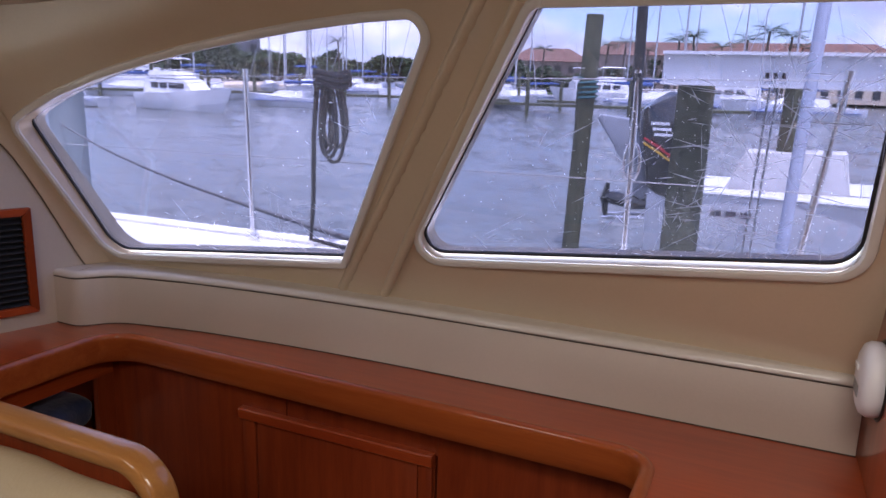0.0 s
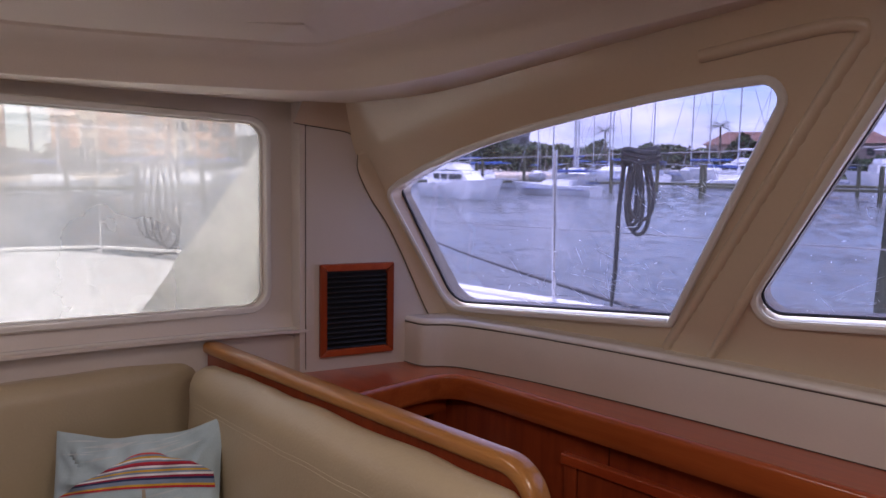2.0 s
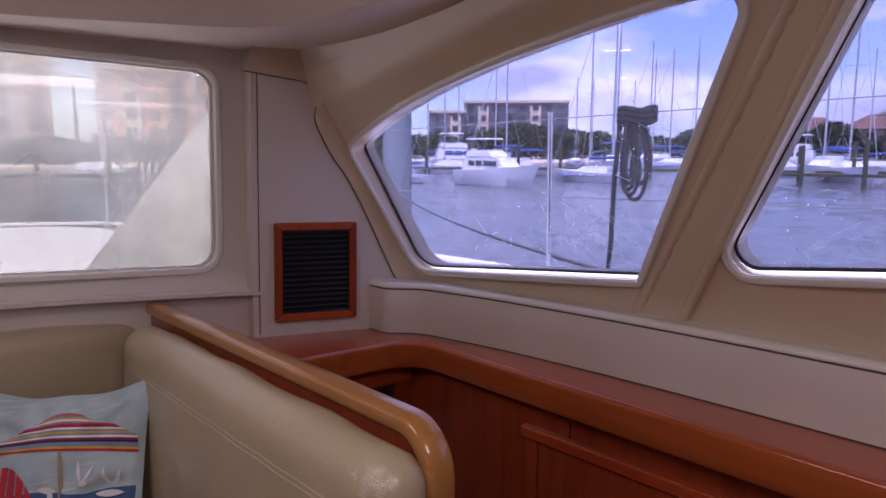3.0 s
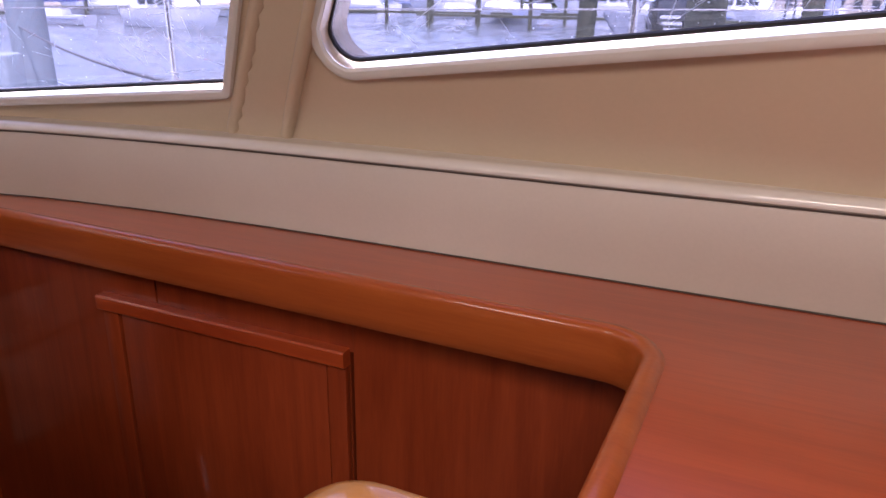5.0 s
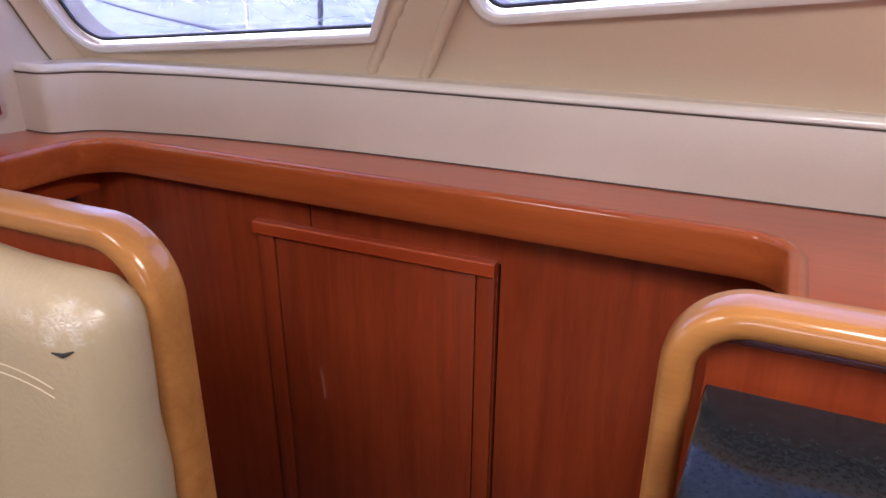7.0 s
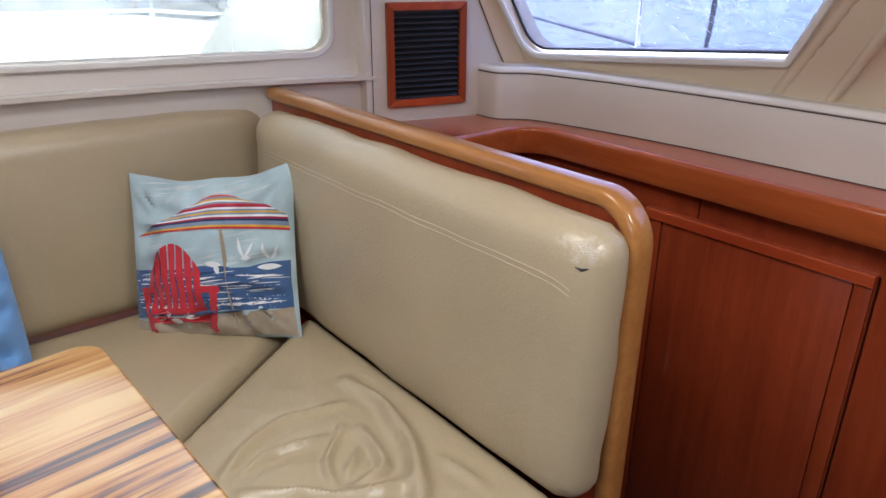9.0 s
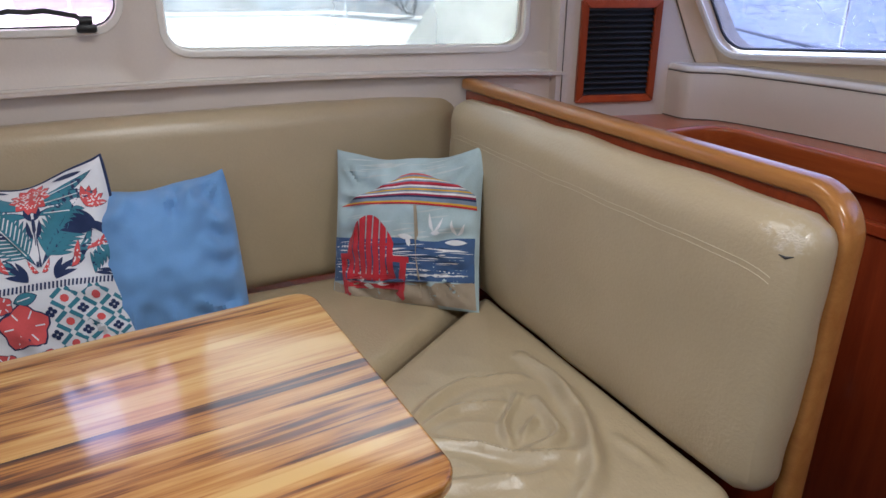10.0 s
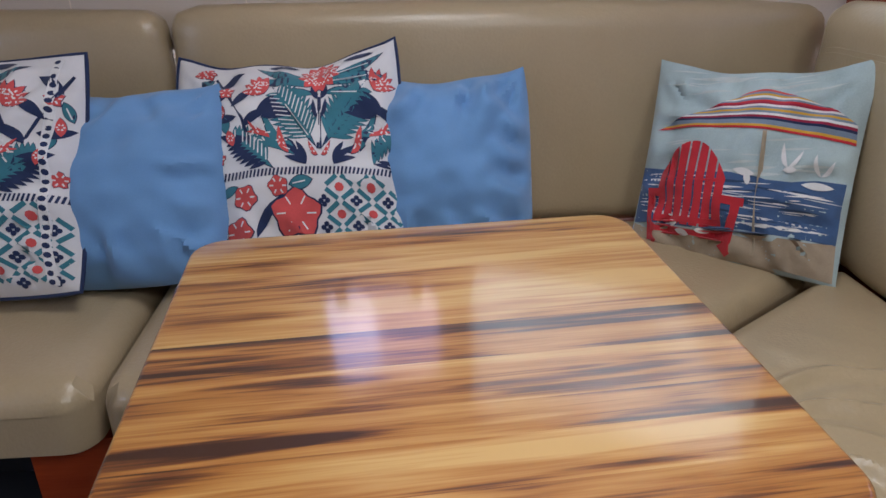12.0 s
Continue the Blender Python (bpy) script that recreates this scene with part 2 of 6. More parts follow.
def teak_plank(name):
    """Glossy plantation teak: honey sapwood with broad, drifting dark heartwood bands and fine grain, each plank its own."""
    m = bpy.data.materials.new(name)
    m.use_nodes = True
    n, l = m.node_tree.nodes, m.node_tree.links
    b = n["Principled BSDF"]
    b.inputs["Roughness"].default_value, b.inputs["Specular IOR Level"].default_value = 0.42, 0.5
    b.inputs["Coat Weight"].default_value, b.inputs["Coat Roughness"].default_value, b.inputs["Coat IOR"].default_value = 1.0, 0.11, 1.9
    co, oi = n.new("ShaderNodeTexCoord"), n.new("ShaderNodeObjectInfo")
    far = n.new("ShaderNodeVectorMath")
    far.operation, far.inputs[0].default_value = "SCALE", (31.0, 23.0, 11.0)
    l.new(oi.outputs["Random"], far.inputs["Scale"])
    add = n.new("ShaderNodeVectorMath")
    l.new(co.outputs["Object"], add.inputs[0])
    l.new(far.outputs[0], add.inputs[1])

    def streaks(scale, stretch, detail, distort):
        mp, t = n.new("ShaderNodeMapping"), n.new("ShaderNodeTexNoise")
        mp.inputs["Scale"].default_value = (1.0, stretch, 1.0)
        t.inputs["Scale"].default_value, t.inputs["Detail"].default_value, t.inputs["Distortion"].default_value = scale, detail, distort
        l.new(add.outputs[0], mp.inputs["Vector"])
        l.new(mp.outputs["Vector"], t.inputs["Vector"])
        return t.outputs["Fac"]

    broad, narrow, pores = streaks(21.0, 0.075, 2, 0.9), streaks(95.0, 0.035, 5, 0.9), streaks(420.0, 0.03, 2, 0.0)

    def madd(value, k, plus):
        q = n.new("ShaderNodeMath")
        q.operation, q.inputs[1].default_value = "MULTIPLY_ADD", k
        l.new(value, q.inputs[0])
        if isinstance(plus, float):
            q.inputs[2].default_value = plus
        else:
            l.new(plus, q.inputs[2])
        return q.outputs[0]

    tone = madd(broad, 1.15, madd(narrow, 0.62, madd(pores, 0.16, madd(oi.outputs["Random"], 0.30, -0.62))))
    rp = n.new("ShaderNodeValToRGB")
    e = rp.color_ramp.elements
    e[0].position, e[0].color = 0.26, (0.045, 0.013, 0.005, 1)
    e[1].position, e[1].color = 0.72, (0.66, 0.41, 0.14, 1)
    for at, c in ((0.35, (0.19, 0.062, 0.014)), (0.43, (0.41, 0.165, 0.030)), (0.55, (0.53, 0.265, 0.065))):
        k = e.new(at)
        k.color = (*c, 1)
    l.new(tone, rp.inputs["Fac"])
    l.new(rp.outputs["Color"], b.inputs["Base Color"])
    bp = n.new("ShaderNodeBump")
    bp.inputs["Strength"].default_value, bp.inputs["Distance"].default_value = 0.08, 0.001
    l.new(narrow, bp.inputs["Height"])
    l.new(bp.outputs["Normal"], b.inputs["Normal"])
    l.new(bp.outputs["Normal"], b.inputs["Coat Normal"])
    return m


M["plank"] = teak_plank("varnished_teak_plank")
M["seam"] = mat("dark_seam", (0.07, 0.052, 0.042), rough=0.8, var=0.1)
M["black"] = mat("black_plastic", (0.006, 0.006, 0.007), rough=0.45, var=0.1)
M["rubber"] = mat("black_gasket", (0.015, 0.015, 0.018), rough=0.6, var=0.1)
M["steel"] = mat("polished_steel", (0.72, 0.73, 0.75), rough=0.22, metal=1.0, var=0.05)
M["navy"] = mat("navy_cloth", (0.02, 0.035, 0.10), rough=0.9, sheen=0.3, bump=0.2)
M["grey_cloth"] = mat("grey_cloth", (0.34, 0.33, 0.32), rough=0.95, bump=0.3, scale=20)
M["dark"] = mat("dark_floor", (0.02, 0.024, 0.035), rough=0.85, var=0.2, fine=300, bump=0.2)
M["clear"] = pane_mat("tinted_pane", (0.315, 0.33, 0.425), haze=0.009, specks=0.10)
M["rosy"] = pane_mat("rosy_clouded_pane", (0.42, 0.35, 0.38), haze=0.10, haze_color=(0.86, 0.74, 0.78), gloss=0.03)
M["vinyl"] = pane_mat("clouded_pane", (0.265, 0.275, 0.27), haze=0.13, haze_color=(0.86, 0.86, 0.83), gloss=0.03)
M["deck"] = mat("white_deck", (0.80, 0.79, 0.76), rough=0.4, var=0.05, scale=1.5)


# -- helpers for meshes --
def part(name, bm, material, parent=None, label="", smooth=True):
    """Links a bmesh as one mesh object, under a thing or on its own."""
    me = bpy.data.meshes.new(name)
    bm.normal_update()
    for f in bm.faces:
        f.smooth = smooth
    bm.to_mesh(me)
    bm.free()
    me.materials.append(material)
    ob = new(name, me)
    if smooth:
        me.set_sharp_from_angle(angle=radians(38))
    if parent is not None:
        ob.parent = parent
        ob.matrix_parent_inverse = parent.matrix_basis.inverted()
    if label:
        ob["label"] = label
    return ob


def thing(name, at, label, category, group="", kind="", rz=0.0):
    e = new(name)
    e.matrix_basis = pose(*at, 0, 0, rz)
    return tagged(e, label, category, group, kind)


def block(x0, x1, y0, y1, z0, z1, r=0.0, seg=2):
    bm = bmesh.new()
    bmesh.ops.create_cube(bm, size=1.0)
    for v in bm.verts:
        v.co = Vector(((x0 + x1) / 2 + v.co.x * (x1 - x0), (y0 + y1) / 2 + v.co.y * (y1 - y0), (z0 + z1) / 2 + v.co.z * (z1 - z0)))
    if r:
        bmesh.ops.bevel(bm, geom=bm.edges[:], offset=r, segments=seg, affect="EDGES", profile=0.5)
    return bm


def tube(points, radius, sides=8, closed=False, taper=None):
    """A round bar along a line of points."""
    return sweep(points, [(radius * math.cos(2 * math.pi * i / sides), radius * math.sin(2 * math.pi * i / sides)) for i in range(sides)], closed, taper=taper)


def sweep(points, profile, closed=False, up=None, taper=None):
    """A closed profile carried along a line; profile's first axis is sideways, its second is up."""
    pts = [Vector(p) for p in points]
    bm = bmesh.new()
    rings, n = [], len(pts)
    side_prev = None
    for i, p in enumerate(pts):
        if closed:
            t = pts[(i + 1) % n] - pts[i - 1]
        else:
            t = pts[min(i + 1, n - 1)] - pts[max(i - 1, 0)]
        t.normalize()
        if up is not None:
            side = t.cross(Vector(up))
        elif side_prev is None:
            side = t.cross(Vector((0, 0, 1)) if abs(t.z) < 0.9 else Vector((0, 1, 0)))
        else:
            side = side_prev - t * side_prev.dot(t)
        side.normalize()
        side_prev = side
        u = side.cross(t)
        k = 1.0 if taper is None else taper[i]
        rings.append([bm.verts.new(p + side * a * k + u * b * k) for a, b in profile])
    m = len(profile)
    for i in range(n if closed else n - 1):
        a, b = rings[i], rings[(i + 1) % n]
        for j in range(m):
            bm.faces.new((a[j], a[(j + 1) % m], b[(j + 1) % m], b[j]))
    if not closed:
        bm.faces.new(rings[0][::-1])
        bm.faces.new(rings[-1])
    bmesh.ops.recalc_face_normals(bm, faces=bm.faces[:])
    return bm


def rounded(points, radii, seg=7):
    """A closed 2D outline with its corners rounded."""
    out, n = [], len(points)
    for i in range(n):
        p, a, b = Vector(points[i]), Vector(points[i - 1]), Vector(points[(i + 1) % n])
        r = radii[i] if hasattr(radii, "__len__") else radii
        if r <= 0:
            out.append(tuple(p))
            continue
        d1, d2 = (a - p).normalized(), (b - p).normalized()
        half = d1.angle(d2) / 2
        cut = min(r / math.tan(half), (a - p).length * 0.49, (b - p).length * 0.49)
        rr = cut * math.tan(half)
        c = p + (d1 + d2).normalized() * (rr / math.sin(half))
        s, e = p + d1 * cut - c, p + d2 * cut - c
        turn = s.angle_signed(e)
        for k in range(seg + 1):
            v = s.copy()
            v.rotate(Matrix.Rotation(-turn * k / seg, 2))
            out.append(tuple(c + v))
    return out


def extrude_outline(pts, z0, z1, bevel=0.0, seg=2):
    bm = bmesh.new()
    vs = [bm.verts.new((x, y, z0)) for x, y in pts]
    f = bm.faces.new(vs)
    g = bmesh.ops.extrude_face_region(bm, geom=[f])
    bmesh.ops.translate(bm, verts=[v for v in g["geom"] if isinstance(v, bmesh.types.BMVert)], vec=(0, 0, z1 - z0))
    bmesh.ops.recalc_face_normals(bm, faces=bm.faces[:])
    if bevel:
        es = [e for e in bm.edges if abs(e.verts[0].co.z - e.verts[1].co.z) < 1e-6]
        bmesh.ops.bevel(bm, geom=es, offset=bevel, segments=seg, affect="EDGES", profile=0.5)
    return bm


def skin(outline, holes, surface, step, back):
    """A curved wall with openings that go through it: outline and holes in (u, v), surface(u, v) gives the inner
    face, back the step to its outer face."""
    verts, edges = [], []

    def dense(loop):
        out = []
        for k in range(len(loop)):
            a, b = Vector(loop[k]), Vector(loop[(k + 1) % len(loop)])
            m = max(1, math.ceil((b - a).length / (step * 1.5)))
            out += [tuple(a + (b - a) * i / m) for i in range(m)]
        return out

    outline, holes = dense(outline), [dense(h) for h in holes]
    for loop in [outline] + holes:
        i0, n = len(verts), len(loop)
        verts += [Vector(p) for p in loop]
        edges += [(i0 + k, i0 + (k + 1) % n) for k in range(n)]
    us, vs = [p[0] for p in outline], [p[1] for p in outline]
    u = min(us) + step / 2
    while u < max(us):
        v = min(vs) + step / 2
        while v < max(vs):
            verts.append(Vector((u, v)))
            v += step
        u += step
    co, _, faces, _, _, _ = geometry.delaunay_2d_cdt(verts, edges, [], 0, 1e-5)

    def inside(p, loop):
        c = False
        for k in range(len(loop)):
            (x1, y1), (x2, y2) = loop[k - 1], loop[k]
            if (y1 > p[1]) != (y2 > p[1]) and p[0] < (x2 - x1) * (p[1] - y1) / (y2 - y1) + x1:
                c = not c
        return c

    bm = bmesh.new()
    inner = [bm.verts.new(surface(*p)) for p in co]
    outer = [bm.verts.new(v.co + Vector(back)) for v in inner]
    for f in faces:
        mid = sum((co[k] for k in f), Vector((0, 0))) / len(f)
        if inside(mid, outline) and not any(inside(mid, h) for h in holes):
            bm.faces.new([inner[k] for k in f])
            bm.faces.new([outer[k] for k in reversed(f)])
    pair = {v: o for v, o in zip(inner, outer)}
    for e in [e for e in bm.edges if len(e.link_faces) == 1 and e.verts[0] in pair]:
        a, b = e.verts
        bm.faces.new((a, b, pair[b], pair[a]))
    loose = [v for v in bm.verts if not v.link_faces]
    bmesh.ops.delete(bm, geom=loose, context="VERTS")
    bmesh.ops.recalc_face_normals(bm, faces=bm.faces[:])
    return bm


def sheet(outline, surface, step):
    """The inner face alone, for panes."""
    bm = skin(outline, [], surface, step, (0, 0.004, 0))
    return bm


def cushion(lx, ly, lz, r, crown=0.01, n=14, wrinkle=0.0, seed=0):
    """An upholstered block with soft edges and a crowned face, centred at its base."""
    bm = bmesh.new()
    bmesh.ops.create_cube(bm, size=1.0)
    bmesh.ops.subdivide_edges(bm, edges=bm.edges[:], cuts=n, use_grid_fill=True)
    for v in bm.verts:
        p = Vector((v.co.x * lx, v.co.y * ly, v.co.z * lz))
        core = Vector((max(-lx / 2 + r, min(lx / 2 - r, p.x)), max(-ly / 2 + r, min(ly / 2 - r, p.y)), max(-lz / 2 + r, min(lz / 2 - r, p.z))))
        d = p - core
        if d.length > 1e-9:
            p = core + d.normalized() * min(r, max(abs(d.x), abs(d.y), abs(d.z)))
        a, b, c = 1 - (2 * p.x / lx) ** 2, 1 - (2 * p.y / ly) ** 2, 1 - (2 * p.z / lz) ** 2
        s = Vector((max(0, b * c) ** 0.5 * crown * (1 if p.x > 0 else -1) * abs(2 * p.x / lx), max(0, a * c) ** 0.5 * crown * (1 if p.y > 0 else -1) * abs(2 * p.y / ly), max(0, a * b) ** 0.5 * crown * (1 if p.z > 0 else -1) * abs(2 * p.z / lz)))
        p += s
        if wrinkle:
            p += Vector((1, 1, 1)).normalized() * wrinkle * noise.noise(p * 9 + Vector((seed, 0, 0)))
        v.co = p + Vector((0, 0, lz / 2))
    return bm


def smooth_line(pts, n):
    """A flowing line through the points."""
    out, p = [], [Vector(q) for q in pts]
    for i in range(len(p) - 1):
        a, b, c, d = p[max(i - 1, 0)], p[i], p[i + 1], p[min(i + 2, len(p) - 1)]
        for k in range(n):
            t = k / n
            out.append(0.5 * (2 * b + (c - a) * t + (2 * a - 5 * b + 4 * c - d) * t * t + (3 * b - a - 3 * c + d) * t ** 3))
    return out + [p[-1]]


def smooth_line_2d(pts, n):
    return smooth_line([(x, y, 0) for x, y in pts], n)


# -- the cabin's shell --
FLOOR = -0.06
WELL = -0.32


def front_y(x, z):
    """The leaning, slightly bowed window wall, with the raised pillar between its two windows."""
    y = 1.775 - 0.52 * (z - 1.02) - 0.09 * max(0.0, -0.9 - x) ** 2 - 0.05 * max(0.0, x + 0.75) ** 2
    if x < -0.78 and z > 1.45:
        head = 1.69 - 0.17 * max(0.0, -0.95 - x) ** 1.45
        y -= 0.016 * math.exp(-((z - head - 0.085) / 0.05) ** 2) * min(1.0, (-0.78 - x) / 0.3)
    c = -0.985 + 0.76 * (z - 1.05)
    d = abs(x - c)
    return y - 0.012 * (1 - min(1.0, max(0.0, (d - 0.045) / 0.016)) ** 2 * 1.0) if d < 0.061 else y


def left_x(y):
    return -2.25 + 0.071 * max(0.0, y + 0.3) ** 2


def panel_x(y):
    return -2.055 + (y - 1.19) * 0.29


W1 = rounded([(-1.950, 1.462), (-1.872, 1.058), (-1.045, 1.118), (-0.640, 1.714), (-0.80, 1.708), (-0.95, 1.696), (-1.12, 1.676), (-1.30, 1.650), (-1.50, 1.611), (-1.60, 1.587), (-1.75, 1.544), (-1.88, 1.495)], [0.04, 0.07, 0.012, 0.03] + [0] * 7 + [0.1])
W2 = rounded([(-0.835, 1.158), (0.155, 1.258), (0.152, 1.712), (-0.432, 1.722)], [0.045, 0.06, 0.05, 0.035])
front_outline = [(-2.12, 0.76), (0.30, 0.76), (0.30, 1.92), (-2.12, 1.92)]
tagged(part("wall_front", skin(front_outline, [W1, W2], lambda u, v: Vector((u, front_y(u, v), v)), 0.025, (0, 0.085, 0.02)), M["gelcoat"]), "beige moulded cabin wall leaning in between large windows", "wall", kind="structure")


def shifted(loop, k):
    """The outline moved outwards by k."""
    n, out = len(loop), []
    area = sum(loop[i - 1][0] * loop[i][1] - loop[i][0] * loop[i - 1][1] for i in range(n))
    s = 1 if area > 0 else -1
    for i in range(n):
        a, b = Vector(loop[i - 1]), Vector(loop[(i + 1) % n])
        t = (b - a).normalized()
        out.append((loop[i][0] + s * t.y * k, loop[i][1] - s * t.x * k))
    return out


def fixed_window(name, loop, surface, out, pane_material, label, rim=0.011, glass_back=0.03, seal="rubber", rake=0.0):
    """A pane bedded in a moulded opening; rake sets its head further back than its foot."""
    w = tagged(new(name), label, "window", kind="structure")
    o = Vector(out)
    foot = min(p[1] for p in loop)
    deep = lambda v: glass_back + rake * (v - foot)
    ring = [surface(*p) - o * 0.002 for p in shifted(loop, rim * 0.6)]
    part("window_frame", sweep(ring, [(rim * math.cos(a), rim * 0.75 * math.sin(a)) for a in [k * math.pi / 4 for k in range(8)]], True, up=o), M["rim"], w, "glossy pale moulded rim")
    gas = [surface(*p) + o * (deep(p[1]) - 0.004) for p in shifted(loop, -0.004)]
    part("gasket", sweep(gas, [(-0.003, -0.003), (0.003, -0.003), (0.003, 0.003), (-0.003, 0.003)], True, up=o), M[seal], w, "thin rubber seal")
    pane = part("pane", sheet(loop, lambda u, v: surface(u, v) + o * deep(v), 0.12), pane_material, w)
    pane.visible_shadow = False
    return w


front_s = lambda u, v: Vector((u, front_y(u, v), v))
fixed_window("window_1", W1, front_s, (0, 0.89, 0.46), M["clear"], "tapering tinted side window with scratched pane", glass_back=0.028, rake=0.06)
fixed_window("window_2", W2, front_s, (0, 0.89, 0.46), M["clear"], "large tinted window spattered with dried salt", rake=0.03)

def salt(window, surface, out, marks, seed):
    """Dried salt and scratches on a pane: fine streaks fanning out of a few spots."""
    r5 = random.Random(seed)
    bm = bmesh.new()
    for cu, cv, n, spread in marks:
        for _ in range(n):
            a, ln, w = r5.uniform(0, math.pi), (r5.expovariate(1 / 0.03) + 0.006 if r5.random() < 0.35 else r5.uniform(0.0012, 0.004)), r5.uniform(0.0005, 0.0012)
            u, v = cu + r5.gauss(0, spread), cv + r5.gauss(0, spread * 0.5)
            d = Vector((math.cos(a), 0.6 * math.sin(a))).normalized()
            q = Vector((-d.y, d.x)) * w
            c = [Vector((u, v)) - d * ln / 2, Vector((u, v)) - q, Vector((u, v)) + d * ln / 2, Vector((u, v)) + q]
            if all(marks_inside(p, window) for p in c):
                bm.faces.new([bm.verts.new(surface(p.x, p.y) + Vector(out) * 0.024) for p in c])
    return bm


def marks_inside(p, loop):
    c = False
    for k in range(len(loop)):
        (x1, y1), (x2, y2) = loop[k - 1], loop[k]
        if (y1 > p[1]) != (y2 > p[1]) and p[0] < (x2 - x1) * (p[1] - y1) / (y2 - y1) + x1:
            c = not c
    return c


M["salt"] = mat("dried_salt", (0.75, 0.76, 0.80), rough=0.9, var=0.1)
_sn, _sl = M["salt"].node_tree.nodes, M["salt"].node_tree.links
_st, _sm = _sn.new("ShaderNodeBsdfTranslucent"), _sn.new("ShaderNodeMixShader")
_str, _sm2 = _sn.new("ShaderNodeBsdfTransparent"), _sn.new("ShaderNodeMixShader")
_st.inputs["Color"].default_value = (0.8, 0.8, 0.85, 1)
_sm.inputs["Fac"].default_value, _sm2.inputs["Fac"].default_value = 0.8, 0.42
_sl.new(_sn["Principled BSDF"].outputs[0], _sm.inputs[1])
_sl.new(_st.outputs[0], _sm.inputs[2])
_sl.new(_sm.outputs[0], _sm2.inputs[1])
_sl.new(_str.outputs[0], _sm2.inputs[2])
_sl.new(_sm2.outputs[0], _sn["Material Output"].inputs["Surface"])
OUT = (0, 0.89, 0.46)
for nm, lp, mk, sd in (("window_1", W1, ((-1.15, 1.20, 150, 0.10), (-1.4, 1.16, 70, 0.14), (-0.9, 1.45, 60, 0.12)), 4), ("window_2", W2, ((-0.08, 1.31, 330, 0.10), (-0.02, 1.50, 330, 0.10), (-0.25, 1.40, 160, 0.14), (-0.5, 1.25, 60, 0.12), (0.05, 1.6, 110, 0.10)), 5)):
    tagged(part("salt_streaks", salt(lp, front_s, OUT, mk, sd), M["salt"], bpy.data.objects[nm], "dried white salt streaks", False), kind="stuff")

# side wall with its clouded window and the hinged portlight
W3 = rounded([(0.022, 1.10), (1.078, 1.082), (1.078, 1.688), (0.025, 1.70)], 0.06)
W4 = rounded([(-0.50, 1.165), (-0.085, 1.165), (-0.085, 1.52), (-0.50, 1.52)], 0.07)


def sill_z(y):
    return 1.02 - 0.018 * ((y - 0.1) / 1.1) ** 2


def left_s(u, v):
    """Side wall: proud below the sill, let in around each window above it."""
    x = left_x(u)
    for a, b in ((-0.555, -0.06), (-0.005, 1.20)):
        if a < u < b and v > sill_z(u) + 0.005:
            x -= 0.022 * min(1.0, (u - a) / 0.04, (b - u) / 0.04, (v - sill_z(u)) / 0.05)
    return Vector((x, u, v))


left_outline = [(-2.6, 0.84), (1.19, 0.84), (1.19, 1.80), (-2.6, 1.80)]
tagged(part("wall_left", skin(left_outline, [W3, W4], left_s, 0.02, (-0.05, 0, 0)), M["panel"]), "cream painted cabin side with a moulded sill line", "wall", kind="structure")
sill_line = [(left_x(y), y, sill_z(y)) for y in [-2.6 + 3.79 * i / 60 for i in range(61)]]
tagged(part("trim_sill", sweep(sill_line, [(0.016 * math.cos(a), 0.009 * math.sin(a)) for a in [k * math.pi / 8 for k in range(16)]], up=(0, 0, 1)), M["rim"]), "rounded pale sill moulding under the side windows", "trim", kind="structure")
tagged(part("trim_seam", tube([(x + 0.001, y, z - 0.0105) for x, y, z in sill_line], 0.0022, 6), M["liner"]), "fine shadow seam under the sill", "trim", kind="structure")
fixed_window("window_3", W3, left_s, (-1, 0, 0), M["vinyl"], "wide clouded side window glaring with daylight", seal="rim")
w4 = fixed_window("window_4", W4, left_s, (-1, 0, 0), M["rosy"], "small hinged portlight with black hinges")
sill = [(left_s(y, sill_z(y) + 0.02) + Vector((0.03, 0, -0.02))) for y in [-2.6 + 3.79 * i / 40 for i in range(41)]]
tagged(part("trim", sweep(sill, [(-0.012, -0.005), (0.02, -0.005), (0.02, 0.005), (-0.012, 0.005)]), M["panel"]), "thin cream sill moulding under the windows", "trim", kind="structure")

# corner panel that carries the air vent
bm = bmesh.new()
zs = [0.76 + (1.80 - 0.76) * i / 10 for i in range(11)]
lo, hi = [], []
for z in zs:
    y1 = 1.55
    for _ in range(6):
        y1 = front_y(panel_x(y1), z)
    lo.append((bm.verts.new((panel_x(1.16), 1.16, z)), bm.verts.new((panel_x(y1), y1 + 0.012, z))))
    hi.append((bm.verts.new((panel_x(1.16) - 0.05, 1.16, z)), bm.verts.new((panel_x(y1) - 0.05, y1 + 0.012, z))))
for i in range(10):
    bm.faces.new((lo[i][0], lo[i][1], lo[i + 1][1], lo[i + 1][0]))
    bm.faces.new((hi[i][1], hi[i][0], hi[i + 1][0], hi[i + 1][1]))
    bm.faces.new((lo[i][1], hi[i][1], hi[i + 1][1], lo[i + 1][1]))
    bm.faces.new((hi[i][0], lo[i][0], lo[i + 1][0], hi[i + 1][0]))
tagged(part("wall_corner", bm, M["panel"]), "cream corner panel that carries the air vent", "wall", kind="structure")

tagged(part("trim_seam", tube([(panel_x(1.178) + 0.002, 1.178, z) for z in (0.87, 1.2, 1.5, 1.682)], 0.0013, 6), M["seam"]), "fine dark joint beside the corner panel", "trim", kind="structure")
